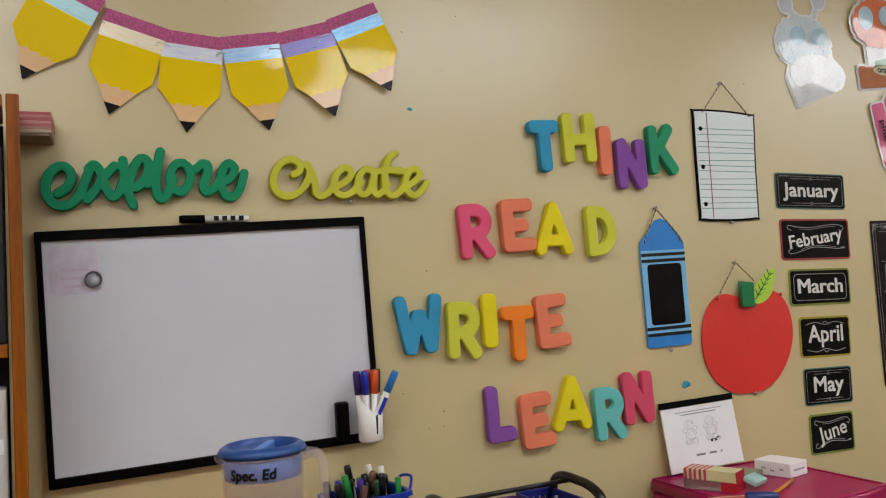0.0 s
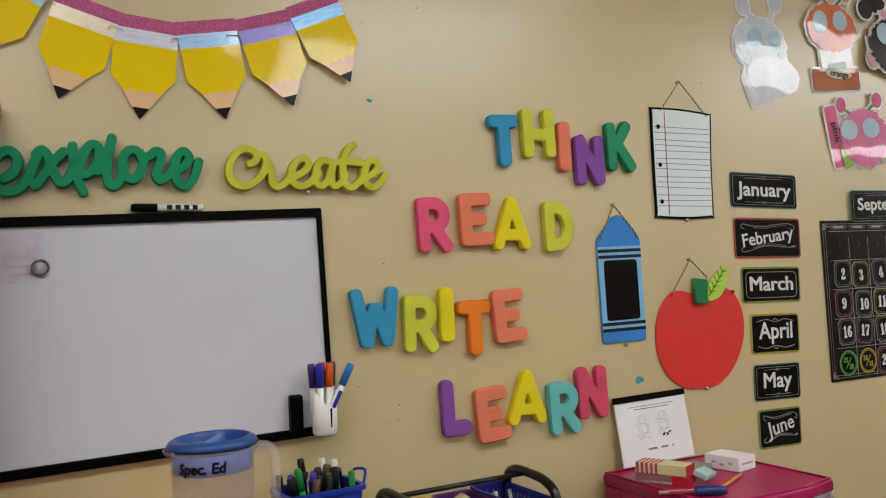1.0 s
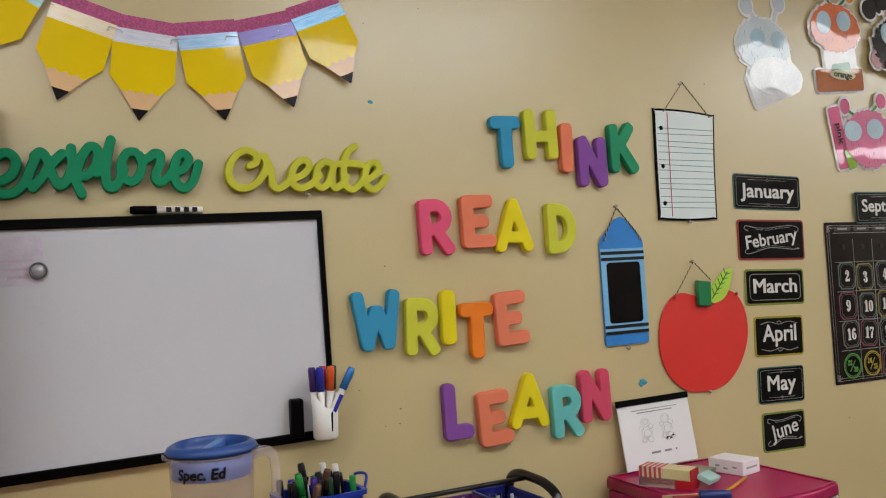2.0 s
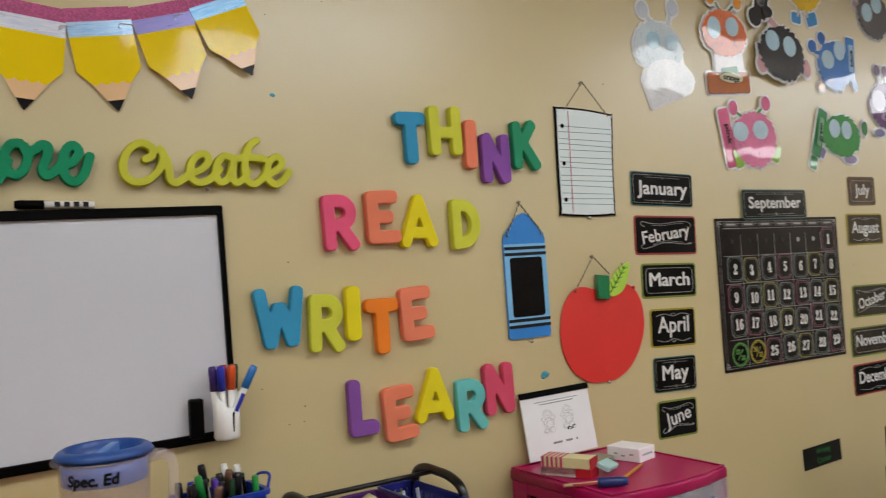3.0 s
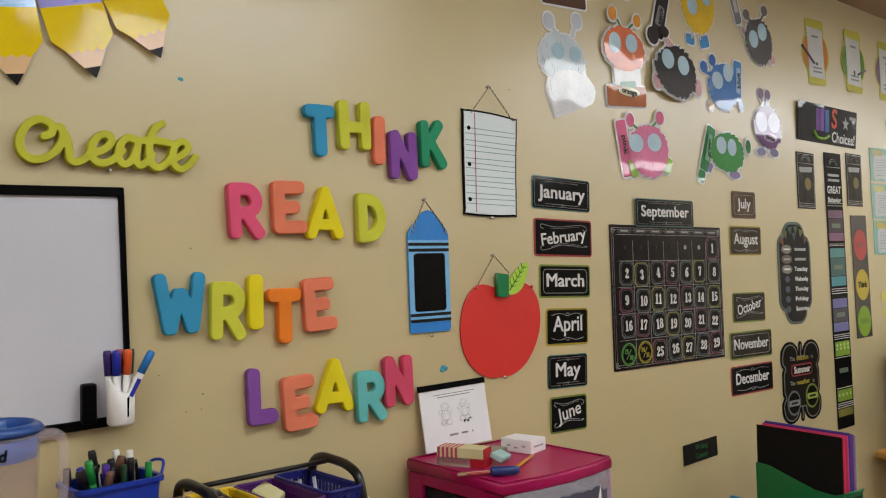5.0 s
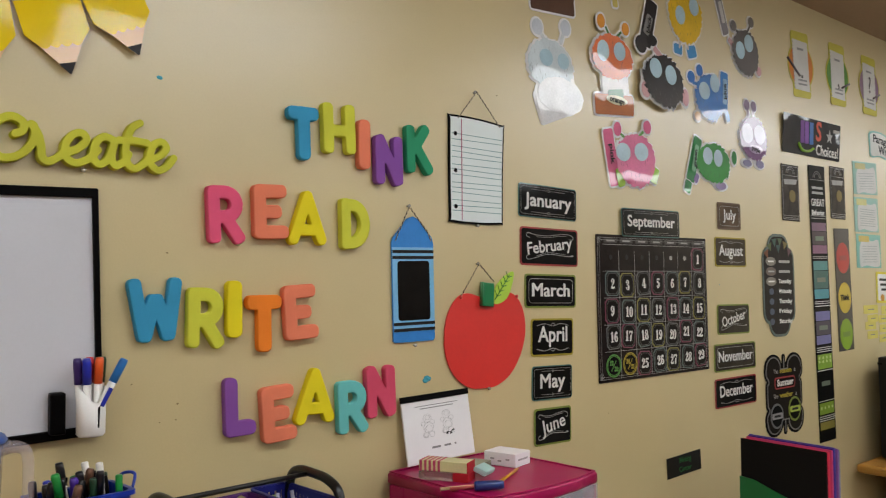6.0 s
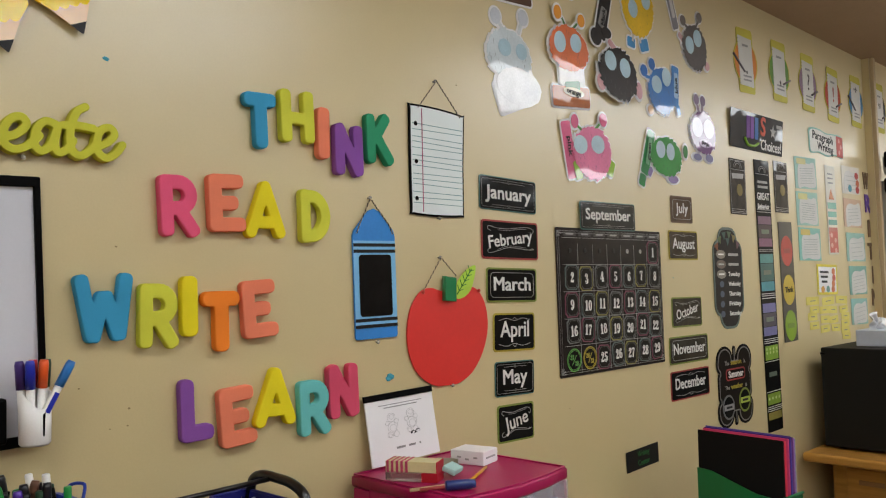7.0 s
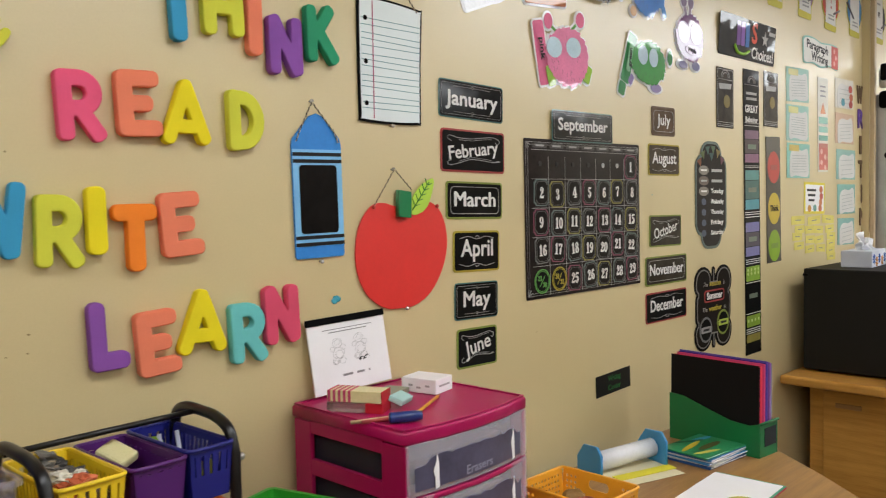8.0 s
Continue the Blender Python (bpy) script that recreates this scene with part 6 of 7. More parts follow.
part("back_rail", tube([(X0, Y1 - 0.034, ZT - 0.012), (X1, Y1 - 0.070, ZT - 0.003)], 0.0050, 10), BLKM, cart)
for z in (0.986, 0.840, 0.450, 0.120):
    t = part("tier", box(X1 - X0 - 0.018, Y1 - Y0 - 0.02, 0.004, 0, (Y0 + Y1) / 2, z, 0.001), BLKM, cart)
    for y in (Y0, Y1):
        part("tier_rail", tube([(X0, y, z + 0.010), (X1, y, z + 0.010)], 0.004, 8), BLKM, t)
for x in (X0, X1):
    for y in (Y0, Y1):
        part("caster", lathe([(0, -0.008), (0.022, -0.008), (0.025, 0), (0.022, 0.008), (0, 0.008)], 18, m=pose(x, y, 0.025, 0, 90, 0)), BLACKPL, cart)
    part("knob", lathe([(0, 0), (0.006, 0), (0.006, 0.006), (0.003, 0.009), (0, 0.009)], 12, m=pose(x + 0.009, Y0 - 0.004, 1.043, 0, 90, 0)), STEEL, cart)


def slot_basket(name, m, w, d, h, mat, label, slots=9, solid=0.30, flare=0.006, group="plastic baskets"):
    """A plastic basket: floor, solid lower band, upright bars and a rolled rim."""
    t = thing(name, m, label, "basket", group)
    bm = bmesh.new()
    box(w, d, 0.003, 0, 0, 0, bm=bm)
    part("floor", bm, mat, t)
    for sx, sy in ((1, 0), (-1, 0), (0, 1), (0, -1)):
        L = (d if sx else w)
        half = (w if sx else d) / 2
        bm = bmesh.new()
        at = lambda u, z: (sx * (half + flare * z / h), u * (1 + 2 * flare * z / h / L), z) if sx else (u * (1 + 2 * flare * z / h / L), sy * (half + flare * z / h), z)

        def panel(u0, u1, z0, z1, th=0.0022):
            q = [Vector(at(u, z)) for u, z in ((u0, z0), (u1, z0), (u1, z1), (u0, z1))]
            n_ = Vector((sx, sy, 0)) * th
            vs = [bm.verts.new(p) for p in q] + [bm.verts.new(p - n_) for p in q]
            for f in ((0, 1, 2, 3), (7, 6, 5, 4), (0, 4, 5, 1), (1, 5, 6, 2), (2, 6, 7, 3), (3, 7, 4, 0)):
                bm.faces.new([vs[i] for i in f])

        panel(-L / 2, L / 2, 0, h * solid)
        panel(-L / 2, L / 2, h * 0.86, h)
        nb = max(3, int(round(slots * L / max(w, d))))
        for k in range(nb + 1):
            u = -L / 2 + L * k / nb
            hw = 0.0042 if 0 < k < nb else 0.007
            panel(max(-L / 2, u - hw), min(L / 2, u + hw), h * solid, h * 0.86)
        bmesh.ops.recalc_face_normals(bm, faces=bm.faces[:])
        part("side", bm, mat, t)
    part("rim", tube([(a, b, h) for a, b in rounded(w + 2 * flare + 0.004, d + 2 * flare + 0.004, 0.012, 5)], 0.0034, 8, closed=True), mat, t)
    return t


YEL, PUR, NAVY = plastic("basket_yellow", "e6c21e", 0.4), plastic("basket_purple", "4d1762", 0.4), plastic("basket_navy", "171a70", 0.4)
ORANGEB, GREENB, AMBER = plastic("basket_orange", "d8651f", 0.4), plastic("bin_green", "2f9a2a", 0.4), plastic("basket_amber", "e8a52c", 0.4)
slot_basket("basket", pose(0.146, -0.128, 0.9905, 0, 0, 4), 0.084, 0.182, 0.078, YEL, "yellow slotted plastic basket on black cart", 14)
slot_basket("basket", pose(0.247, -0.122, 0.9905, 0, 0, 4), 0.074, 0.184, 0.078, PUR, "purple plastic basket on black cart", 12, 0.84)
slot_basket("basket", pose(0.333, -0.117, 0.9905, 0, 0, 4), 0.066, 0.184, 0.084, NAVY, "dark blue slotted plastic basket on black cart", 15, 0.48)
slot_basket("basket", pose(0.310, -0.118, 0.8445, 0, 0, 5), 0.180, 0.125, 0.103, ORANGEB, "orange plastic basket on lower cart tier", 10, 0.6)
tagged(part("paper_stack", box(0.13, 0.11, 0.095, 0, 0, 0, 0.003), matt_card("grey_paper", "b9b3ab", 0.2), m=pose(0.305, -0.118, 0.8480, 0, 0, 5)), "grey-white bundle of paper in orange basket", "paper stack")
rnd = random.Random(5)


def crumple(name, r, squash, mat, m, label, cat, seed, group="", rough=0.5):
    bm = bmesh.new()
    bmesh.ops.create_icosphere(bm, subdivisions=3, radius=r)
    for v in bm.verts:
        n1 = noise.noise(v.co * (1.6 / r) + Vector((seed, 0, 0))) + 0.5 * noise.noise(v.co * (4 / r) + Vector((0, seed, 0)))
        v.co *= 1 + rough * n1
        v.co.z *= squash
    return tagged(part(name, bm, mat, m=m), label, cat, group)


SCRAPS = [("4a4744", "dark grey"), ("6a665f", "grey"), ("d0764a", "orange"), ("d9a07a", "peach"), ("cfc9b8", "cream"), ("b85a34", "rust"), ("8a7a66", "brown")]
for k in range(18):
    v = k / 17
    c, nm = SCRAPS[rnd.choice((0, 0, 1, 6)) if v < 0.55 else rnd.choice((2, 3, 4, 5, 2))]
    y = -0.055 - 0.140 * v + rnd.uniform(-0.008, 0.008)
    x = 0.146 - 0.07 * (y + 0.122) + rnd.uniform(-0.020, 0.020)
    crumple("cloth_scrap", rnd.uniform(0.013, 0.021), 0.55, surface("cloth_" + c, c, 0.85, vary=0.3, bump=0.3), pose(x, y, 1.051 + rnd.uniform(0, 0.012), rnd.uniform(-30, 30), rnd.uniform(-30, 30), rnd.uniform(0, 180)), f"{nm} crumpled paper scrap in yellow basket", "scrap", k * 3.1 + 1, "scraps in yellow basket", 0.75)
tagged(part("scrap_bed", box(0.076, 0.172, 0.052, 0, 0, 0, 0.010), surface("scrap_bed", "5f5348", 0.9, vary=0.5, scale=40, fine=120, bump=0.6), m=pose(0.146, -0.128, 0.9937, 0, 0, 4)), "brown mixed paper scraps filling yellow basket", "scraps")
tagged(part("sponge", box(0.040, 0.056, 0.018, 0, 0, 0, 0.005), surface("sponge_cream", "d8cf9a", 0.9, vary=0.08, fine=400, bump=0.5), m=pose(0.243, -0.084, 1.050, 20, -16, 20)), "cream block sponge tilted in purple basket", "sponge")
# Added filler in a darkened basket violet, standing for the shaded inside.
tagged(part("violet_shade_fill", box(0.056, 0.15, 0.022, 0, 0, 0, 0.004), matt_card("dim_violet", "2a1a3a"), m=pose(0.247, -0.122, 0.9937, 0, 0, 4)), "added dark violet filler for shaded inside of purple basket", "block")
crumple("green_ball", 0.014, 0.8, plastic("lime_ball", "8fce2a", 0.4), pose(0.318, -0.056, 1.054), "small lime green toy in blue basket", "toy", 2, "", 0.1)
# Likewise a made-up filler: darkened navy as shade down in the basket.
tagged(part("blue_shade_fill", box(0.045, 0.13, 0.026, 0, 0, 0, 0.004), matt_card("dim_blue", "1a1e48"), m=pose(0.333, -0.112, 0.9937)), "added dark blue filler for shaded inside of blue basket", "block")
for dx in (-0.008, 0.008):
    tagged(part("highlighter", lathe([(0, 0), (0.005, 0), (0.005, 0.055), (0, 0.058)], 10), plastic("neon", "d8d83a", 0.4), m=pose(0.336 + dx, -0.196, 0.9937)), "yellow highlighter standing in blue basket", "highlighter", "highlighters")
for dx in (-0.016, 0.016):
    tagged(part("pale_pen", tube([(0, 0, 0), (0.004, 0.03, 0.075)], 0.004, 8), plastic("pale_pen", "cfd4e6", 0.4), m=pose(0.336 + dx, -0.092, 0.9937)), "pale pen leaning in blue basket", "pen", "pens")

# ---- writing table ----
TABLE = wood("table", "ad844f", "8a6338", 0, 0.35)
tbl = thing("writing_table", pose(0, 0, 0), "brown wood-grain laminate table against wall", "table")
edge = [(0.425, -0.085), (2.075, -0.085), (2.060, -0.22), (2.010, -0.35), (1.955, -0.440), (1.845, -0.585), (1.725, -0.725), (1.60, -0.83), (1.48, -0.90), (1.10, -0.90), (0.90, -0.64), (0.425, -0.56)]
part("tabletop", slab([edge], 0.028, 0.004), TABLE, tbl, m=pose(0, 0, 0.707))
part("edge_band", slab([edge, [(1.25 + (x - 1.25) * 0.992, -0.45 + (y + 0.45) * 0.99) for x, y in edge]], 0.018, 0.0), plastic("edge_brown", "5e4a36", 0.5), tbl, m=pose(0, 0, 0.6885))
for x, y in ((0.48, -0.15), (2.0, -0.15), (1.50, -0.78), (0.50, -0.50)):
    part("leg", tube([(x, y, 0), (x, y, 0.69)], 0.016, 12), STEEL, tbl)
TT = 0.7355

# ---- fuchsia drawer unit ----
FUCH = plastic("fuchsia", "a60c50", 0.36, spec=0.35)
FROST = surface("drawer_clear", (0.72, 0.67, 0.76), rough=0.25, vary=0.14, scale=14, spec=0.5, bump=0.04, alpha=0.27)
# Clear drawer sides tinted near black: the dim inside is put into their colour.
DIM_SIDE = surface("drawer_side_dimmed", (0.035, 0.031, 0.042), rough=0.35, vary=0.3, scale=14, spec=0.2, bump=0.04, alpha=0.75)
DW, DD, DH = 0.340, 0.326, 0.3225
du = thing("drawer_unit", pose(0.793, -0.181, TT, 0, 0, 2), "fuchsia plastic desktop drawer unit with clear drawers", "drawer unit")
top_edge = [(-DW / 2, DD / 2), (-DW / 2, -DD / 2 + 0.004), (-DW / 4, -DD / 2 - 0.012), (0, -DD / 2 - 0.017), (DW / 4, -DD / 2 - 0.012), (DW / 2, -DD / 2 + 0.004), (DW / 2, DD / 2)]
part("top", slab([top_edge], 0.026, 0.006, seg=3), FUCH, du, m=pose(0, 0, DH - 0.026))
part("top_ridge", slab([[(x * 0.985, y * 0.985) for x, y in top_edge], [(x * 0.955, y * 0.95) for x, y in top_edge]], 0.0035, 0.001), FUCH, du, m=pose(0, 0, DH - 0.0003))
for s in (-1, 1):
    sd = bmesh.new()
    box(0.010, 0.052, DH - 0.027, s * (DW / 2 - 0.007), DD / 2 - 0.028, 0, 0.002, bm=sd)
    box(0.010, 0.062, DH - 0.027, s * (DW / 2 - 0.007), -DD / 2 + 0.036, 0, 0.002, bm=sd)
    for z in (0.0, 0.096, 0.192, 0.274):
        box(0.0096, DD - 0.118, 0.030, s * (DW / 2 - 0.007), 0.004, z, bm=sd)
    part("side_frame", sd, FUCH, du, "fuchsia side frame with windows")
part("back", box(DW - 0.03, 0.006, DH - 0.03, 0, DD / 2 - 0.005, 0), FUCH, du)
part("base", box(DW - 0.022, DD - 0.01, 0.008, 0, 0.002, 0, 0.002), FUCH, du)


def bowed_label(x0, x1, z0, z1, seed):
    """A paper strip that follows the bowed drawer front, its upper edge torn unevenly."""
    r_ = random.Random(seed)
    bm = bmesh.new()
    cols = []
    for i in range(25):
        x = x0 + (x1 - x0) * i / 24
        y = -DD / 2 + 0.0002 - 0.015 * math.sin(math.pi * (x + DW / 2 - 0.003) / (DW - 0.006))
        top = z1 + r_.uniform(-0.004, 0.003) - (0.014 if i in (0, 1, 2, 23, 24) else 0)
        cols.append([bm.verts.new((x, y + dy, z)) for dy, z in ((-0.0006, z0), (-0.0006, top), (0.0, top), (0.0, z0))])
    for a, b in zip(cols, cols[1:]):
        for i in range(4):
            bm.faces.new((a[i], b[i], b[(i + 1) % 4], a[(i + 1) % 4]))
    bm.faces.new(cols[0])
    bm.faces.new(cols[-1][::-1])
    bmesh.ops.recalc_face_normals(bm, faces=bm.faces[:])
    return bm


LABEL_SLATE = surface("label_slate_film", "4a475c", rough=0.35, vary=0.3, scale=18, fine=90, bump=0.03, spec=0.5)
LABEL_GREY = matt_card("label_grey", "8f8da0")
for k in range(3):
    z0 = 0.012 + 0.0965 * k
    if k:
        part("cross_rail", slab([[(x * 0.97, y * 1.0) for x, y in top_edge]], 0.010, 0.002), FUCH, du, m=pose(0, 0, z0 - 0.0125))
    dr = part("drawer", box(DW - 0.034, DD - 0.04, 0.003, 0, 0.004, z0), FROST, du, "clear plastic drawer")
    front = [(-DW / 2 + 0.003 + (DW - 0.006) * i / 10, -DD / 2 + 0.001 - 0.015 * math.sin(math.pi * i / 10)) for i in range(11)]
    part("drawer_front", slab([front + [(x, y + 0.0025) for x, y in front[::-1]]], 0.0925, 0.0008), FROST, dr, "clear bowed drawer front", m=pose(0, 0, z0 + 0.001))
    for s in (-1, 1):
        part("drawer_side", box(0.002, DD - 0.05, 0.078, s * (DW / 2 - 0.020), 0.004, z0 + 0.003), DIM_SIDE, dr)
    lab_ = part("drawer_label", bowed_label(-0.152, 0.140, 0.010, 0.066, 31 + k), LABEL_SLATE, dr, "slate drawer label with torn top edge", m=pose(0, 0, z0))
    if k == 2:
        part("lettering", words("Erasers", 0.024, 0.0006, bold=0.0002, width=0.076), LABEL_GREY, lab_, m=pose(0.004, -DD / 2 - 0.0158, 0.022, 90, 0, 2))
    else:
        part("text_bar", box(0.070, 0.001, 0.012, 0.018, -DD / 2 - 0.0155, 0.022), LABEL_GREY, lab_)
    for tx, tw in ((-0.104, 0.010), (0.112, 0.007)):
        torn = [(-tw / 2, 0), (tw / 2, 0.002), (tw / 2 - 0.001, 0.048), (0, 0.062), (-0.002, 0.050), (-tw, 0.034), (-tw / 2 - 0.001, 0.022)]
        part("tape_piece", slab([torn], 0.0006), PAPER, dr, "torn strip of white tape", m=pose(tx, -DD / 2 - 0.0015 - 0.015 * math.cos(math.pi * tx / (DW - 0.006)), z0 + 0.006, 90, 0, 0))
# Top drawer's fill is near black to carry the dimness inside.
fill = [("2a2830", 2), ("4a5a3a", 1), ("4a4238", 0)]
for c, k in fill:
    tagged(part("drawer_contents", box(DW - 0.06, DD - 0.07, 0.045, 0, 0.004, 0, 0.006), surface("contents_" + c, c, 0.7, vary=0.5, scale=30, fine=80), m=pose(0.793, -0.181, TT + 0.0162 + 0.0965 * k, 0, 0, 2)), "assorted supplies filling a clear drawer", "supplies", "drawer supplies")
DT = TT + DH + 0.0005

# things on the drawer unit
pg = thing("flip_page", pose(0.768, -0.0325, DT + 0.0075, 81.5, 0, 0) @ pose(0, 0, 0, 0, 0, 1.5), "white worksheet booklet with black strip leaning on wall", "booklet")
part("sheet", slab([rounded(0.204, 0.142, 0.001)], 0.0035, 0.0005), PAPER, pg, m=pose(0, 0.071, 0))
part("binding", slab([rounded(0.206, 0.014, 0.001)], 0.006, 0.0005), BLACKPL, pg, "black binding strip", m=pose(0, 0.1495, 0))
for x, w_ in ((-0.014, 0.026), (0.020, 0.020), (0.044, 0.004)):
    part("text_bar", box(w_, 0.0045, 0.0004, x, 0.032, 0.0038), GREYINK, pg)
for cx, cy in ((-0.032, 0.085), (0.026, 0.088)):
    bm = bmesh.new()
    for r_, ox, oy in ((0.012, 0, 0.016), (0.007, 0.001, 0.017), (0.015, 0.002, -0.006), (0.010, 0.003, -0.008), (0.008, -0.008, -0.022), (0.005, -0.008, -0.023), (0.008, 0.010, -0.022), (0.007, 0.014, 0.006), (0.006, -0.013, 0.004)):
        tube([(cx + ox + r_ * math.cos(a * math.pi / 7), cy + oy + r_ * 0.8 * math.sin(a * math.pi / 7), 0.0038) for a in range(14)], 0.00032, 4, closed=True, bm=bm)
    part("line_drawing", bm, matt_card("thin_ink", "a09e9d", 0.1), pg, "thin outline drawing of plain shapes")
part("dark_motif", slab([ellipse(0.006, 0.004, -0.008, 0), ellipse(0.006, 0.004, 0.008, 0), rounded(0.016, 0.003, 0.001)], 0.0005), INK, pg, m=pose(0.034, 0.060, 0.0038, 0, 0, 10))
part("text_line", bars([(0, 0.124, 0.10, 0.002), (0, 0.130, 0.13, 0.0015)], 0.0038), GREYINK, pg)

wb = thing("eraser_box", pose(0.876, -0.142, DT, 0, 0, 14), "small white cardboard box with grey print", "box")
part("carton", box(0.066, 0.086, 0.031, 0, 0, 0, 0.002), PAPER, wb)
for y in (-0.022, 0.0, 0.02):
    part("text_bar", box(0.0008, 0.010, 0.004, -0.0333, y, 0.010 + 0.2 * abs(y)), matt_card("faint_print", "a9a6a4"), wb)
part("text_bar", box(0.04, 0.0008, 0.004, 0.0, -0.0433, 0.014), matt_card("faint_print", "a9a6a4"), wb)
pb = thing("pen_box", pose(0.678, -0.160, DT + 0.0186, 0, 0, -62), "long pencil box with pink stripes and red end", "box")
part("carton", box(0.112, 0.045, 0.022, 0, 0, 0, 0.0015), matt_card("carton_cream", "d8cf9c"), pb)
for k in range(5):
    part("stripe", box(0.0055, 0.0456, 0.0226, -0.051 + 0.0105 * k, 0, -0.0003), matt_card("stripe_pink", "c4476a"), pb)
part("end_flap", box(0.0012, 0.0455, 0.0223, 0.0566, 0, 0), matt_card("flap_red", "b0202c"), pb, "red end flap")
lo = thing("crayon_box", pose(0.676, -0.162, DT, 0, 0, -60), "clear and red flat box under pencil box", "box")
part("carton", box(0.112, 0.047, 0.018, 0, 0, 0, 0.001), surface("clear_carton", (0.55, 0.38, 0.35), 0.2, trans=0.75), lo)
part("end_flap", box(0.034, 0.0475, 0.0183, 0.040, 0, 0), matt_card("flap_red", "b0202c"), lo, "red end")
tagged(part("eraser_pack", box(0.066, 0.030, 0.012, 0, 0, 0, 0.003), matt_card("pack_mint", "a6ccc6"), m=pose(0.748, -0.200, DT + 0.010, 22, 4, 30)), "pale mint eraser pack lying tilted", "eraser")
tagged(part("grey_card", box(0.080, 0.050, 0.012, 0, 0, 0, 0.001), matt_card("card_khaki", "8d8f78"), m=pose(0.790, -0.120, DT, 0, 0, 20)), "grey-green flat packet on drawer unit", "packet")
bl = thing("blue_sharpener", pose(0.650, -0.283, DT + 0.0105, 0, 90, -30), "stubby dark blue marker lying on drawer unit", "marker")
part("barrel", lathe([(0, 0), (0.0085, 0), (0.010, 0.003), (0.010, 0.045), (0.008, 0.060), (0, 0.061)], 18), plastic("deep_blue", "1c3270", 0.3), bl)
pn = thing("pencil", pose(0.706, -0.286, DT + 0.0042, 0, 90, 29), "yellow wooden pencil lying on drawer unit", "pencil")
part("barrel", lathe([(0, 0.014), (0.0036, 0.014), (0.0036, 0.150), (0, 0.150)], 6), plastic("pencil_amber", "d39a22", 0.4), pn)
part("point", lathe([(0, 0.150), (0.0036, 0.150), (0.0008, 0.166), (0, 0.168)], 8), matt_card("pencil_wood", "d8b48a"), pn)
part("ferrule", lathe([(0, 0.004), (0.0038, 0.004), (0.0038, 0.014), (0, 0.014)], 10), STEEL, pn)
part("rubber", lathe([(0, 0), (0.0034, 0), (0.0034, 0.004), (0, 0.004)], 10), matt_card("rubber_pink", "d07a80"), pn)
for dx in (0, 0.014):
    tagged(part("crayon_stub", tube([(0, 0, 0), (0.10, 0.012, 0)], 0.0036, 7), matt_card("stub_red", "b04a4a") if dx else matt_card("stub_tan", "c9a884"), m=pose(0.600 + dx, -0.235 - dx, DT + 0.0040, 0, 0, -28)), "thin pencil lying on drawer unit", "pencil", "loose pencils")

# ---- things on the table ----
gb = thing("green_bin", pose(0.491, -0.232, TT, 0, 0, 18.5), "bright green plastic bin on table", "bin")
part("body", tapered_bin(0.056, 0.170, 0.212, 0.008), GREENB, gb)
part("text_bar", box(0.001, 0.050, 0.014, 0.0362, 0.010, 0.185), INK, gb)


def holed_basket(m, w, d, h, mat, label):
    """A plastic basket with rows of round holes and a slot handle in each end."""
    t = thing("basket", m, label, "basket", "plastic baskets")
    part("floor", box(w - 0.004, d - 0.004, 0.003), mat, t)
    for s, L, half, ang in ((-1, w, d / 2, 0), (1, w, d / 2, 180), (-1, d, w / 2, 270), (1, d, w / 2, 90)):
        loops = [rounded(L - 0.001, h, 0.004, 3)]
        nx = 3 if L == w else int(L / 0.012) - 1
        for i in range(nx):
            for j in range(4):
                y = -h / 2 + 0.017 + 0.013 * j
                if L == w:
                    loops += [ellipse(0.0038, 0.0038, e * (L / 2 - 0.012 - 0.012 * i), y, 8) for e in (-1, 1)]
                else:
                    loops.append(ellipse(0.0038, 0.0038, (i - (nx - 1) / 2) * 0.012, y, 8))
        if L == w:
            loops.append(shift(rounded(0.056, 0.022, 0.010, 5), 0, 0.012))
        part("side", slab(loops, 0.0024), mat, t, m=pose(0, 0, 0, 0, 0, ang) @ pose(0, -half, h / 2, 90 + 4, 0, 0))
    part("rim", tube([(a, b, h) for a, b in rounded(w + 0.012, d + 0.012, 0.012, 5)], 0.0034, 8, closed=True), mat, t)
    return t


holed_basket(pose(1.190, -0.300, TT, 0, 0, 90), 0.205, 0.155, 0.072, AMBER, "amber yellow perforated plastic basket on table")
for k, (x, y, c) in enumerate(((1.17, -0.33, "6a8a4a"), (1.22, -0.30, "a34a3a"), (1.20, -0.36, "4a6a8a"), (1.24, -0.25, "8a6a3a"))):
    crumple("craft_scrap", 0.030, 0.5, surface("scrap_" + c, c, 0.7, vary=0.3), pose(x, y, TT + 0.020), "coloured craft scrap in amber basket", "scrap", k * 2.2, "scraps in amber basket", 0.3)

HOLD = plastic("holder_blue", "3a8fc4", 0.4)
rh = thing("tube_holder", pose(1.447, -0.150, TT, 0, 0, -17), "white tube held between two blue end plates", "tube holder")
plate = [(-0.045, 0), (0.045, 0), (0.045, 0.034), (0.020, 0.066), (-0.030, 0.070), (-0.045, 0.052)]
for x, s in ((0.0, 1.12), (0.215, 1.25)):
    part("end_plate", slab([[(a * s, b * s) for a, b in plate]], 0.008, 0.002), HOLD, rh, "blue plastic end plate", m=pose(x - 0.004, 0, 0, 90, 0, 90))
part("tube", tube([(0.004, -0.014, 0.032), (0.206, -0.006, 0.040)], 0.025, 24), surface("tube_white", (0.80, 0.80, 0.80), rough=0.2, coat=0.5, coat_rough=0.1, trans=0.1), rh, "glossy white tube")
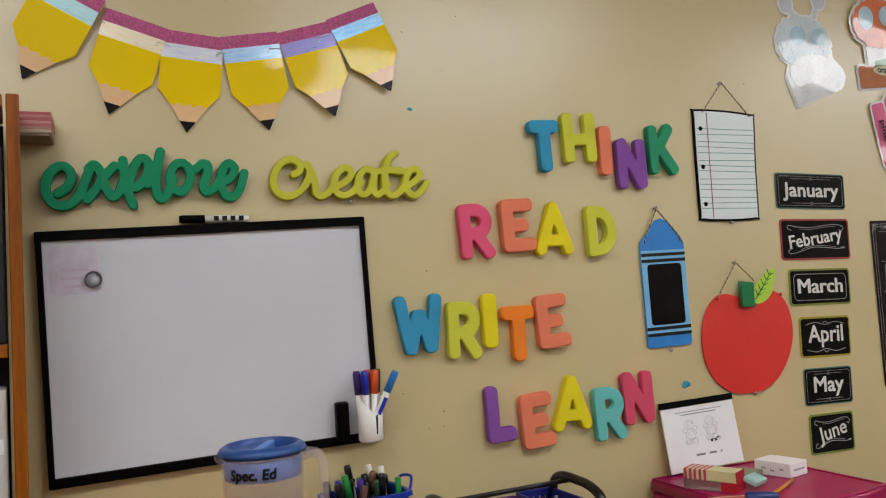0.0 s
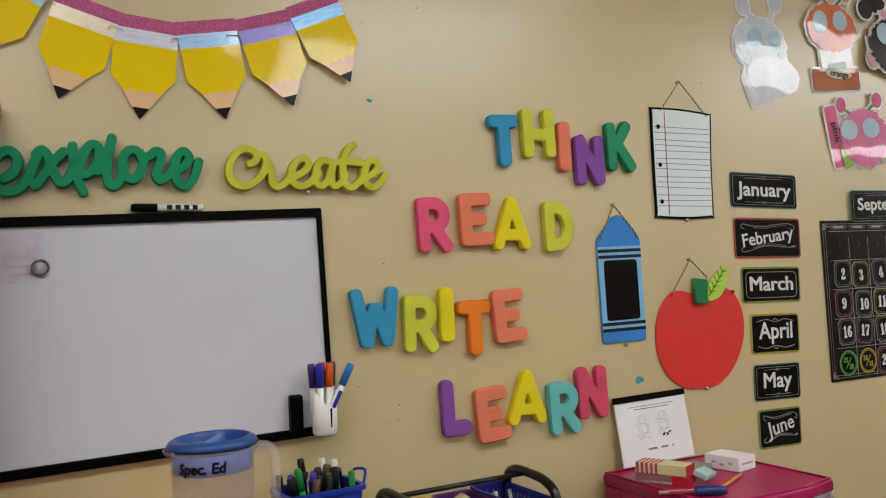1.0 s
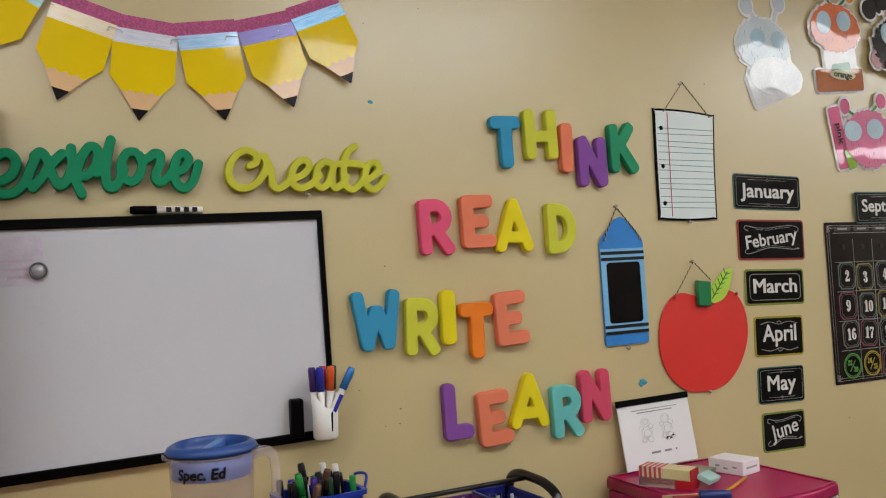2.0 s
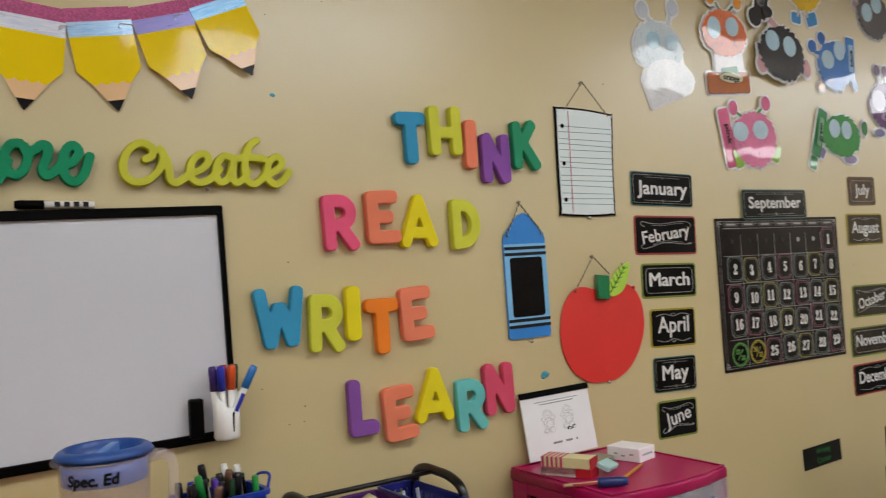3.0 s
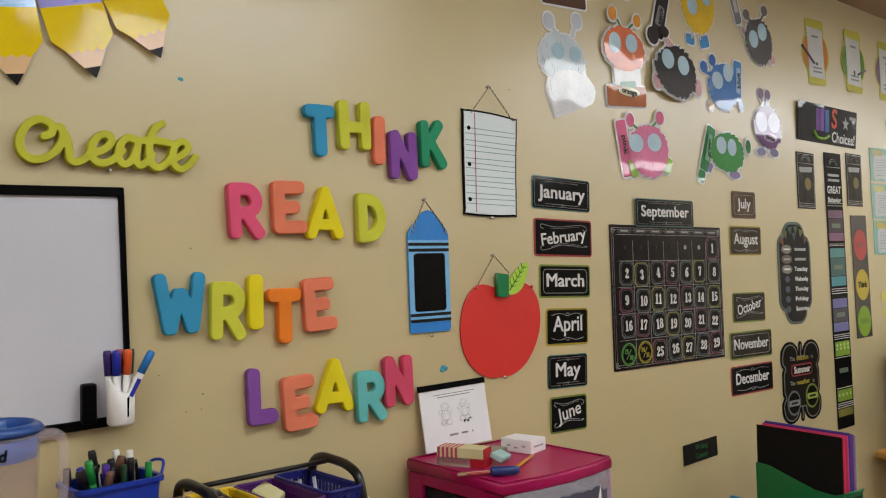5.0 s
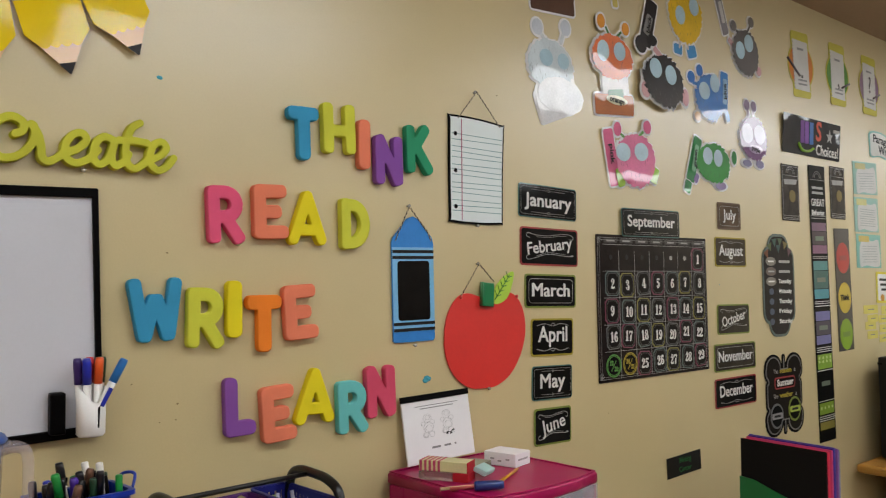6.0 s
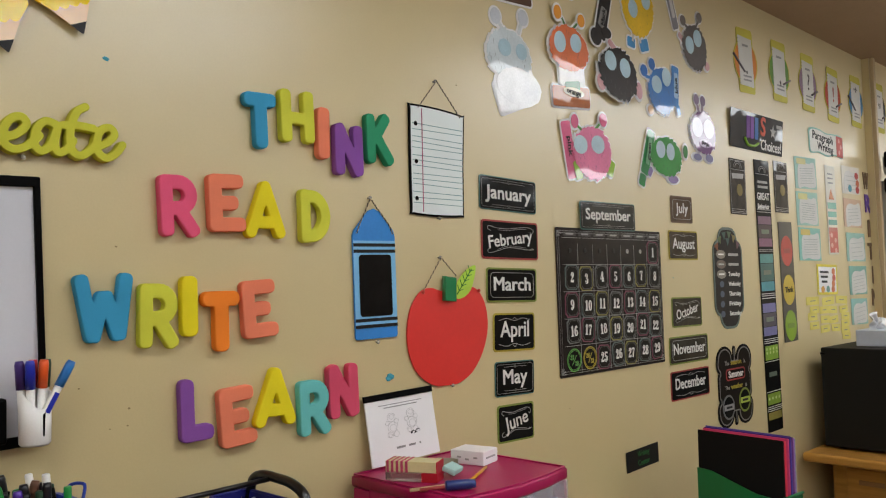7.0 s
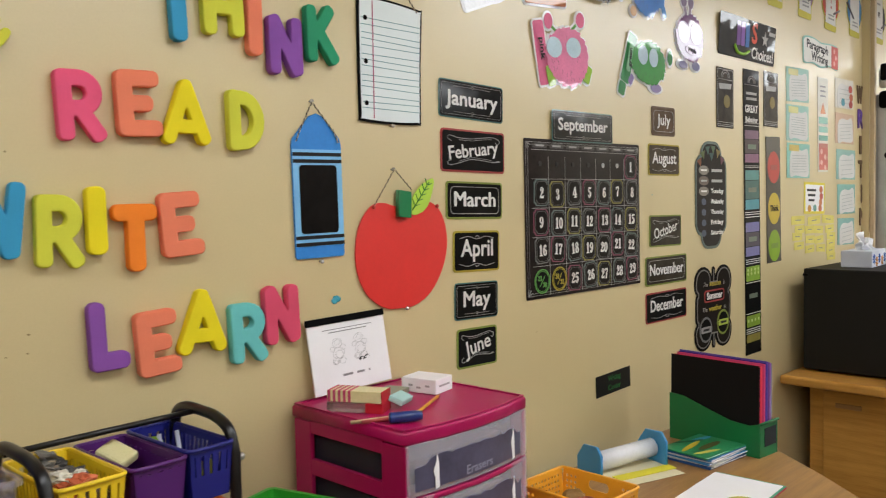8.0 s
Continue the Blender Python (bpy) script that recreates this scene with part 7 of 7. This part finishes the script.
tagged(part("yellow_strip", box(0.19, 0.035, 0.0015, 0, 0, 0), matt_card("strip_yellow", "e0d43a"), m=pose(1.545, -0.255, TT + 0.0014, 0, 0, -17)), "yellow paper strip lying on table", "paper strip")
tagged(part("cream_sheet", box(0.22, 0.16, 0.0008, 0, 0, 0), matt_card("sheet_cream", "d8cfae"), m=pose(1.530, -0.225, TT + 0.0003, 0, 0, -17)), "cream paper sheet lying on table", "paper")

z = TT
for k, (c, th, tn) in enumerate((("2d4f86", 0.006, -2), ("c9c4bc", 0.004, 2), ("3f86b8", 0.005, -4), ("d8d6d2", 0.004, 1), ("2f6fa0", 0.006, -1))):
    t = thing("picture_book", pose(1.775, -0.305, z + 0.0003, 0, 0, tn - 3), "thin paperback book in stack on table", "book", "stacked picture books")
    part("cover", box(0.190 - 0.005 * (k % 2), 0.148, th, 0, 0, 0, 0.0008, 1), matt_card("book_" + c, c), t)
    part("pages", box(0.186, 0.1485, th * 0.5, 0.003, 0, th * 0.25), PAPER, t)
    z += th + 0.0005
t = thing("picture_book", pose(1.770, -0.303, z + 0.0003, 0, 0, -6), "picture book with green and yellow cover on stack", "book", "stacked picture books")
part("cover", box(0.190, 0.146, 0.004, 0, 0, 0, 0.0008, 1), print_card("cover_green", "2f8a5a", 0.4), t)
for k, (x, y, rx, ry, c) in enumerate(((-0.03, 0.02, 0.060, 0.009, "d8c23a"), (0.01, -0.012, 0.055, 0.012, "5a4a22"), (0.045, 0.040, 0.045, 0.010, "3f9ac4"), (-0.045, -0.040, 0.045, 0.008, "cfc95a"), (0.0, 0.048, 0.05, 0.006, "1f5a34"))):
    part("printed_patch", slab([ellipse(rx, ry, n=14)], 0.0005, z0=0.0044 + 0.0003 * k), print_card("patch_" + c, c), t, m=pose(x, y, 0, 0, 0, 12 - 9 * k))

MAG = plastic("magazine_green", "0f6e3a", 0.4)
mg = thing("magazine_box", pose(1.912, -0.286, TT, 0, 0, -5), "green plastic magazine box holding folders on table", "magazine box")
ML, MW = 0.288, 0.094
side = [(-ML / 2, 0), (ML / 2, 0), (ML / 2, 0.138), (ML / 2 - 0.05, 0.135), (0.02, 0.112), (-0.055, 0.090), (-ML / 2 + 0.030, 0.086), (-ML / 2, 0.096)]
for s in (-1, 1):
    part("side", slab([side], 0.003, 0.0008), MAG, mg, m=pose(s * (MW / 2) - 0.0015, 0, 0, 90, 0, 90))
part("front", box(MW - 0.004, 0.003, 0.095, 0, -ML / 2 + 0.0016, 0, 0.0008), MAG, mg)
part("front_lip", tube([(-MW / 2, -ML / 2 - 0.002, 0.095), (MW / 2, -ML / 2 - 0.002, 0.095)], 0.004, 8), MAG, mg)
part("back", box(MW - 0.004, 0.003, 0.137, 0, ML / 2 - 0.0016, 0, 0.0008), MAG, mg)
part("floor", box(MW - 0.004, ML - 0.004, 0.003, 0, 0, 0), MAG, mg)
part("label", box(0.062, 0.001, 0.052, 0.008, -ML / 2 - 0.0008, 0.028), matt_card("label_slate", "23262a"), mg, "dark label on box end")
for k, (c, nm, h) in enumerate((("141213", "black", 0.250), ("d9344c", "red", 0.246), ("e0405a", "red", 0.247), ("d14a78", "pink", 0.252), ("3a2a80", "violet", 0.253), ("5a4aa0", "purple", 0.256), ("8a5a9c", "lilac", 0.252), ("8d92a8", "grey", 0.248))):
    paint = surface("folder_" + c, c, 0.6, vary=0.06, spec=0.12)
    ob = thing("folder", pose(1.912, -0.286, TT + 0.0042, 0, 0, -5) @ pose(-0.0405 + 0.0098 * k, 0.003 + 0.002 * (k % 3), 0, 0, 1.2, 0), f"{nm} paper folder standing in green magazine box", "folder", "folders in magazine box")
    part("front_cover", box(0.0016, 0.280, h, -0.0026, 0, 0, 0.0005, 1), paint, ob)
    part("back_cover", box(0.0016, 0.280, h - 0.002, 0.0026, 0, 0, 0.0005, 1), paint, ob)
    part("fold", box(0.0036, 0.0030, h - 0.003, 0, -0.1382, 0.0008, 0.0005, 1), paint, ob)

fo = thing("paper_folder", pose(1.533, -0.487, TT, 0, 0, 4), "white sheet on red and green folders on table", "folder")
part("red_folder", box(0.268, 0.178, 0.002, 0.004, -0.004, 0), matt_card("folder_red", "b03040"), fo)
part("green_folder", box(0.264, 0.176, 0.002, 0.008, -0.003, 0.0022), matt_card("folder_teal", "4a9a7a"), fo)
part("sheet", box(0.264, 0.172, 0.0012, 0, 0, 0.0044), PAPER, fo, "white paper sheet")
part("yellow_disc", slab([ellipse(0.050, 0.040)], 0.0006), print_card("disc_yellow", "dccf4a"), fo, m=pose(-0.045, -0.050, 0.0058))

# ---- cabinet with black appliance ----
cw = thing("wood_cabinet", pose(3.165, -0.06, 0), "light maple cabinet with overhanging worktop edge", "cabinet")
MAPLE = wood("maple", "c99448", "ab7836", 1)
part("body", box(0.90, 0.60, 0.690, 0.45, -0.30, 0, 0.003), MAPLE, cw)
part("worktop", box(1.12, 0.68, 0.038, 0.345, -0.30, 0.696, 0.012, 3), MAPLE, cw)
dn = part("drawer_front", box(0.014, 0.50, 0.46, -0.009, -0.31, 0.19, 0.003), MAPLE, cw)
# No recess is cut; a darker block gives the pull's shade.
part("finger_pull", box(0.006, 0.10, 0.020, -0.0185, -0.16, 0.585, 0.004), surface("pull_recess_shade", "9a7040", 0.6), dn, "finger pull, its recess shade drawn as a darker block")
ap = thing("black_appliance", pose(3.09, -0.06, 0.7345), "large black box-shaped appliance on maple cabinet", "appliance")
APB = surface("appliance_black", "100e0b", rough=0.6, spec=0.3, vary=0.12, fine=300, bump=0.12)
part("casing", box(0.52, 0.60, 0.415, 0.26, -0.302, 0.010, 0.006), APB, ap)
for x in (0.05, 0.47):
    for y in (-0.06, -0.55):
        part("foot", lathe([(0, 0), (0.016, 0), (0.014, 0.0095), (0, 0.0095)], 12, m=pose(x, y, 0)), BLACKPL, ap)
part("hinge_cap", box(0.018, 0.02, 0.010, 0.02, -0.012, 0.395, 0.002), BLACKPL, ap, m=pose(-0.018, 0, 0))
part("door", box(0.51, 0.012, 0.40, 0.26, -0.609, 0.016, 0.004), plastic("door_black", "0c0b0a", 0.3), ap)
AT = 0.7345 + 0.4255
tis = thing("tissue_box", pose(3.335, -0.215, AT, 0, 0, 4), "tissue box printed with blue flowers on appliance", "tissue box")
part("carton", box(0.225, 0.118, 0.068, 0, 0, 0, 0.003), matt_card("tissue_pale", "c9cdd8"), tis)
for k in range(5):
    bm = bmesh.new()
    cx = -0.085 + 0.043 * k
    for a in range(8):
        an = a * math.pi / 4 + k
        tube([(0, 0, 0), (0.020 * math.cos(an), 0, 0.020 * math.sin(an))], 0.0022, 4, bm=bm)
    part("flower_print", bm, matt_card("flower_%d" % (k % 2), ("3f68b0", "c98a4a")[k % 2]), tis, m=pose(cx, -0.0596, 0.034 - 0.012 * (k % 2)))
bm = bmesh.new()
for k in range(2):
    own = bmesh.new()
    bmesh.ops.create_grid(own, x_segments=14, y_segments=10, size=0.5)
    for v in own.verts:
        u, w_ = v.co.x + 0.5, v.co.y + 0.5
        v.co = Vector(((u - 0.5) * 0.13 * (1 - 0.35 * w_) + 0.02 * math.sin(6 * w_ + k * 2), (0.012 - 0.03 * k) + 0.012 * math.sin(9 * u + 5 * w_ + k), w_ * (0.062 - 0.02 * k) * (0.7 + 0.5 * math.sin(2.6 * u + k))))
    join(bm, own)
tp = part("tissue", bm, surface("tissue_paper", (0.86, 0.86, 0.87), 0.9, vary=0.04, bump=0.2), m=pose(3.335, -0.215, AT + 0.0690, 0, 0, 4))
tagged(tp, "white tissue sticking up out of box", "tissue")
tp.data.shade_smooth()

# ---- silver board at the corner ----
ib = thing("display_board", pose(4.040, -0.037, 0.85), "silver-framed board standing near the wall corner", "display board")
part("panel", box(1.60, 0.05, 1.05, 0.81, -0.030, 0.02, 0.004), surface("board_grey", (0.42, 0.43, 0.42), 0.4), ib)
part("edge_rail", box(0.026, 0.066, 1.10, 0.0, -0.034, 0, 0.006), surface("silver_frame", (0.48, 0.48, 0.47), 0.35, metal=0.7), ib, "silver metal edge rail")
part("clamp", box(0.056, 0.070, 0.085, -0.004, -0.060, 1.030, 0.018, 3), BLACKPL, ib, "black plastic clamp")
part("head", lathe([(0, 0), (0.030, 0), (0.036, 0.02), (0.036, 0.085), (0.026, 0.105), (0, 0.11)], 20, m=pose(-0.010, -0.060, 1.130)), surface("silver_head", (0.6, 0.6, 0.6), 0.35, metal=0.5), ib, "silver lamp-like head")
part("clip", box(0.030, 0.030, 0.080, -0.056, -0.060, 1.160, 0.008), BLACKPL, ib, "black plastic clip")
part("bolt", lathe([(0, 0), (0.016, 0), (0.016, 0.02), (0, 0.024)], 14, m=pose(-0.012, -0.07, 0.80, 0, -90, 0)), BLACKPL, ib)
part("cord", tube(smooth_line([(0.0, -0.075, 1.0), (-0.02, -0.085, 0.93), (-0.01, -0.08, 0.86), (0.005, -0.072, 0.80)], 6), 0.004, 8), BLACKPL, ib)
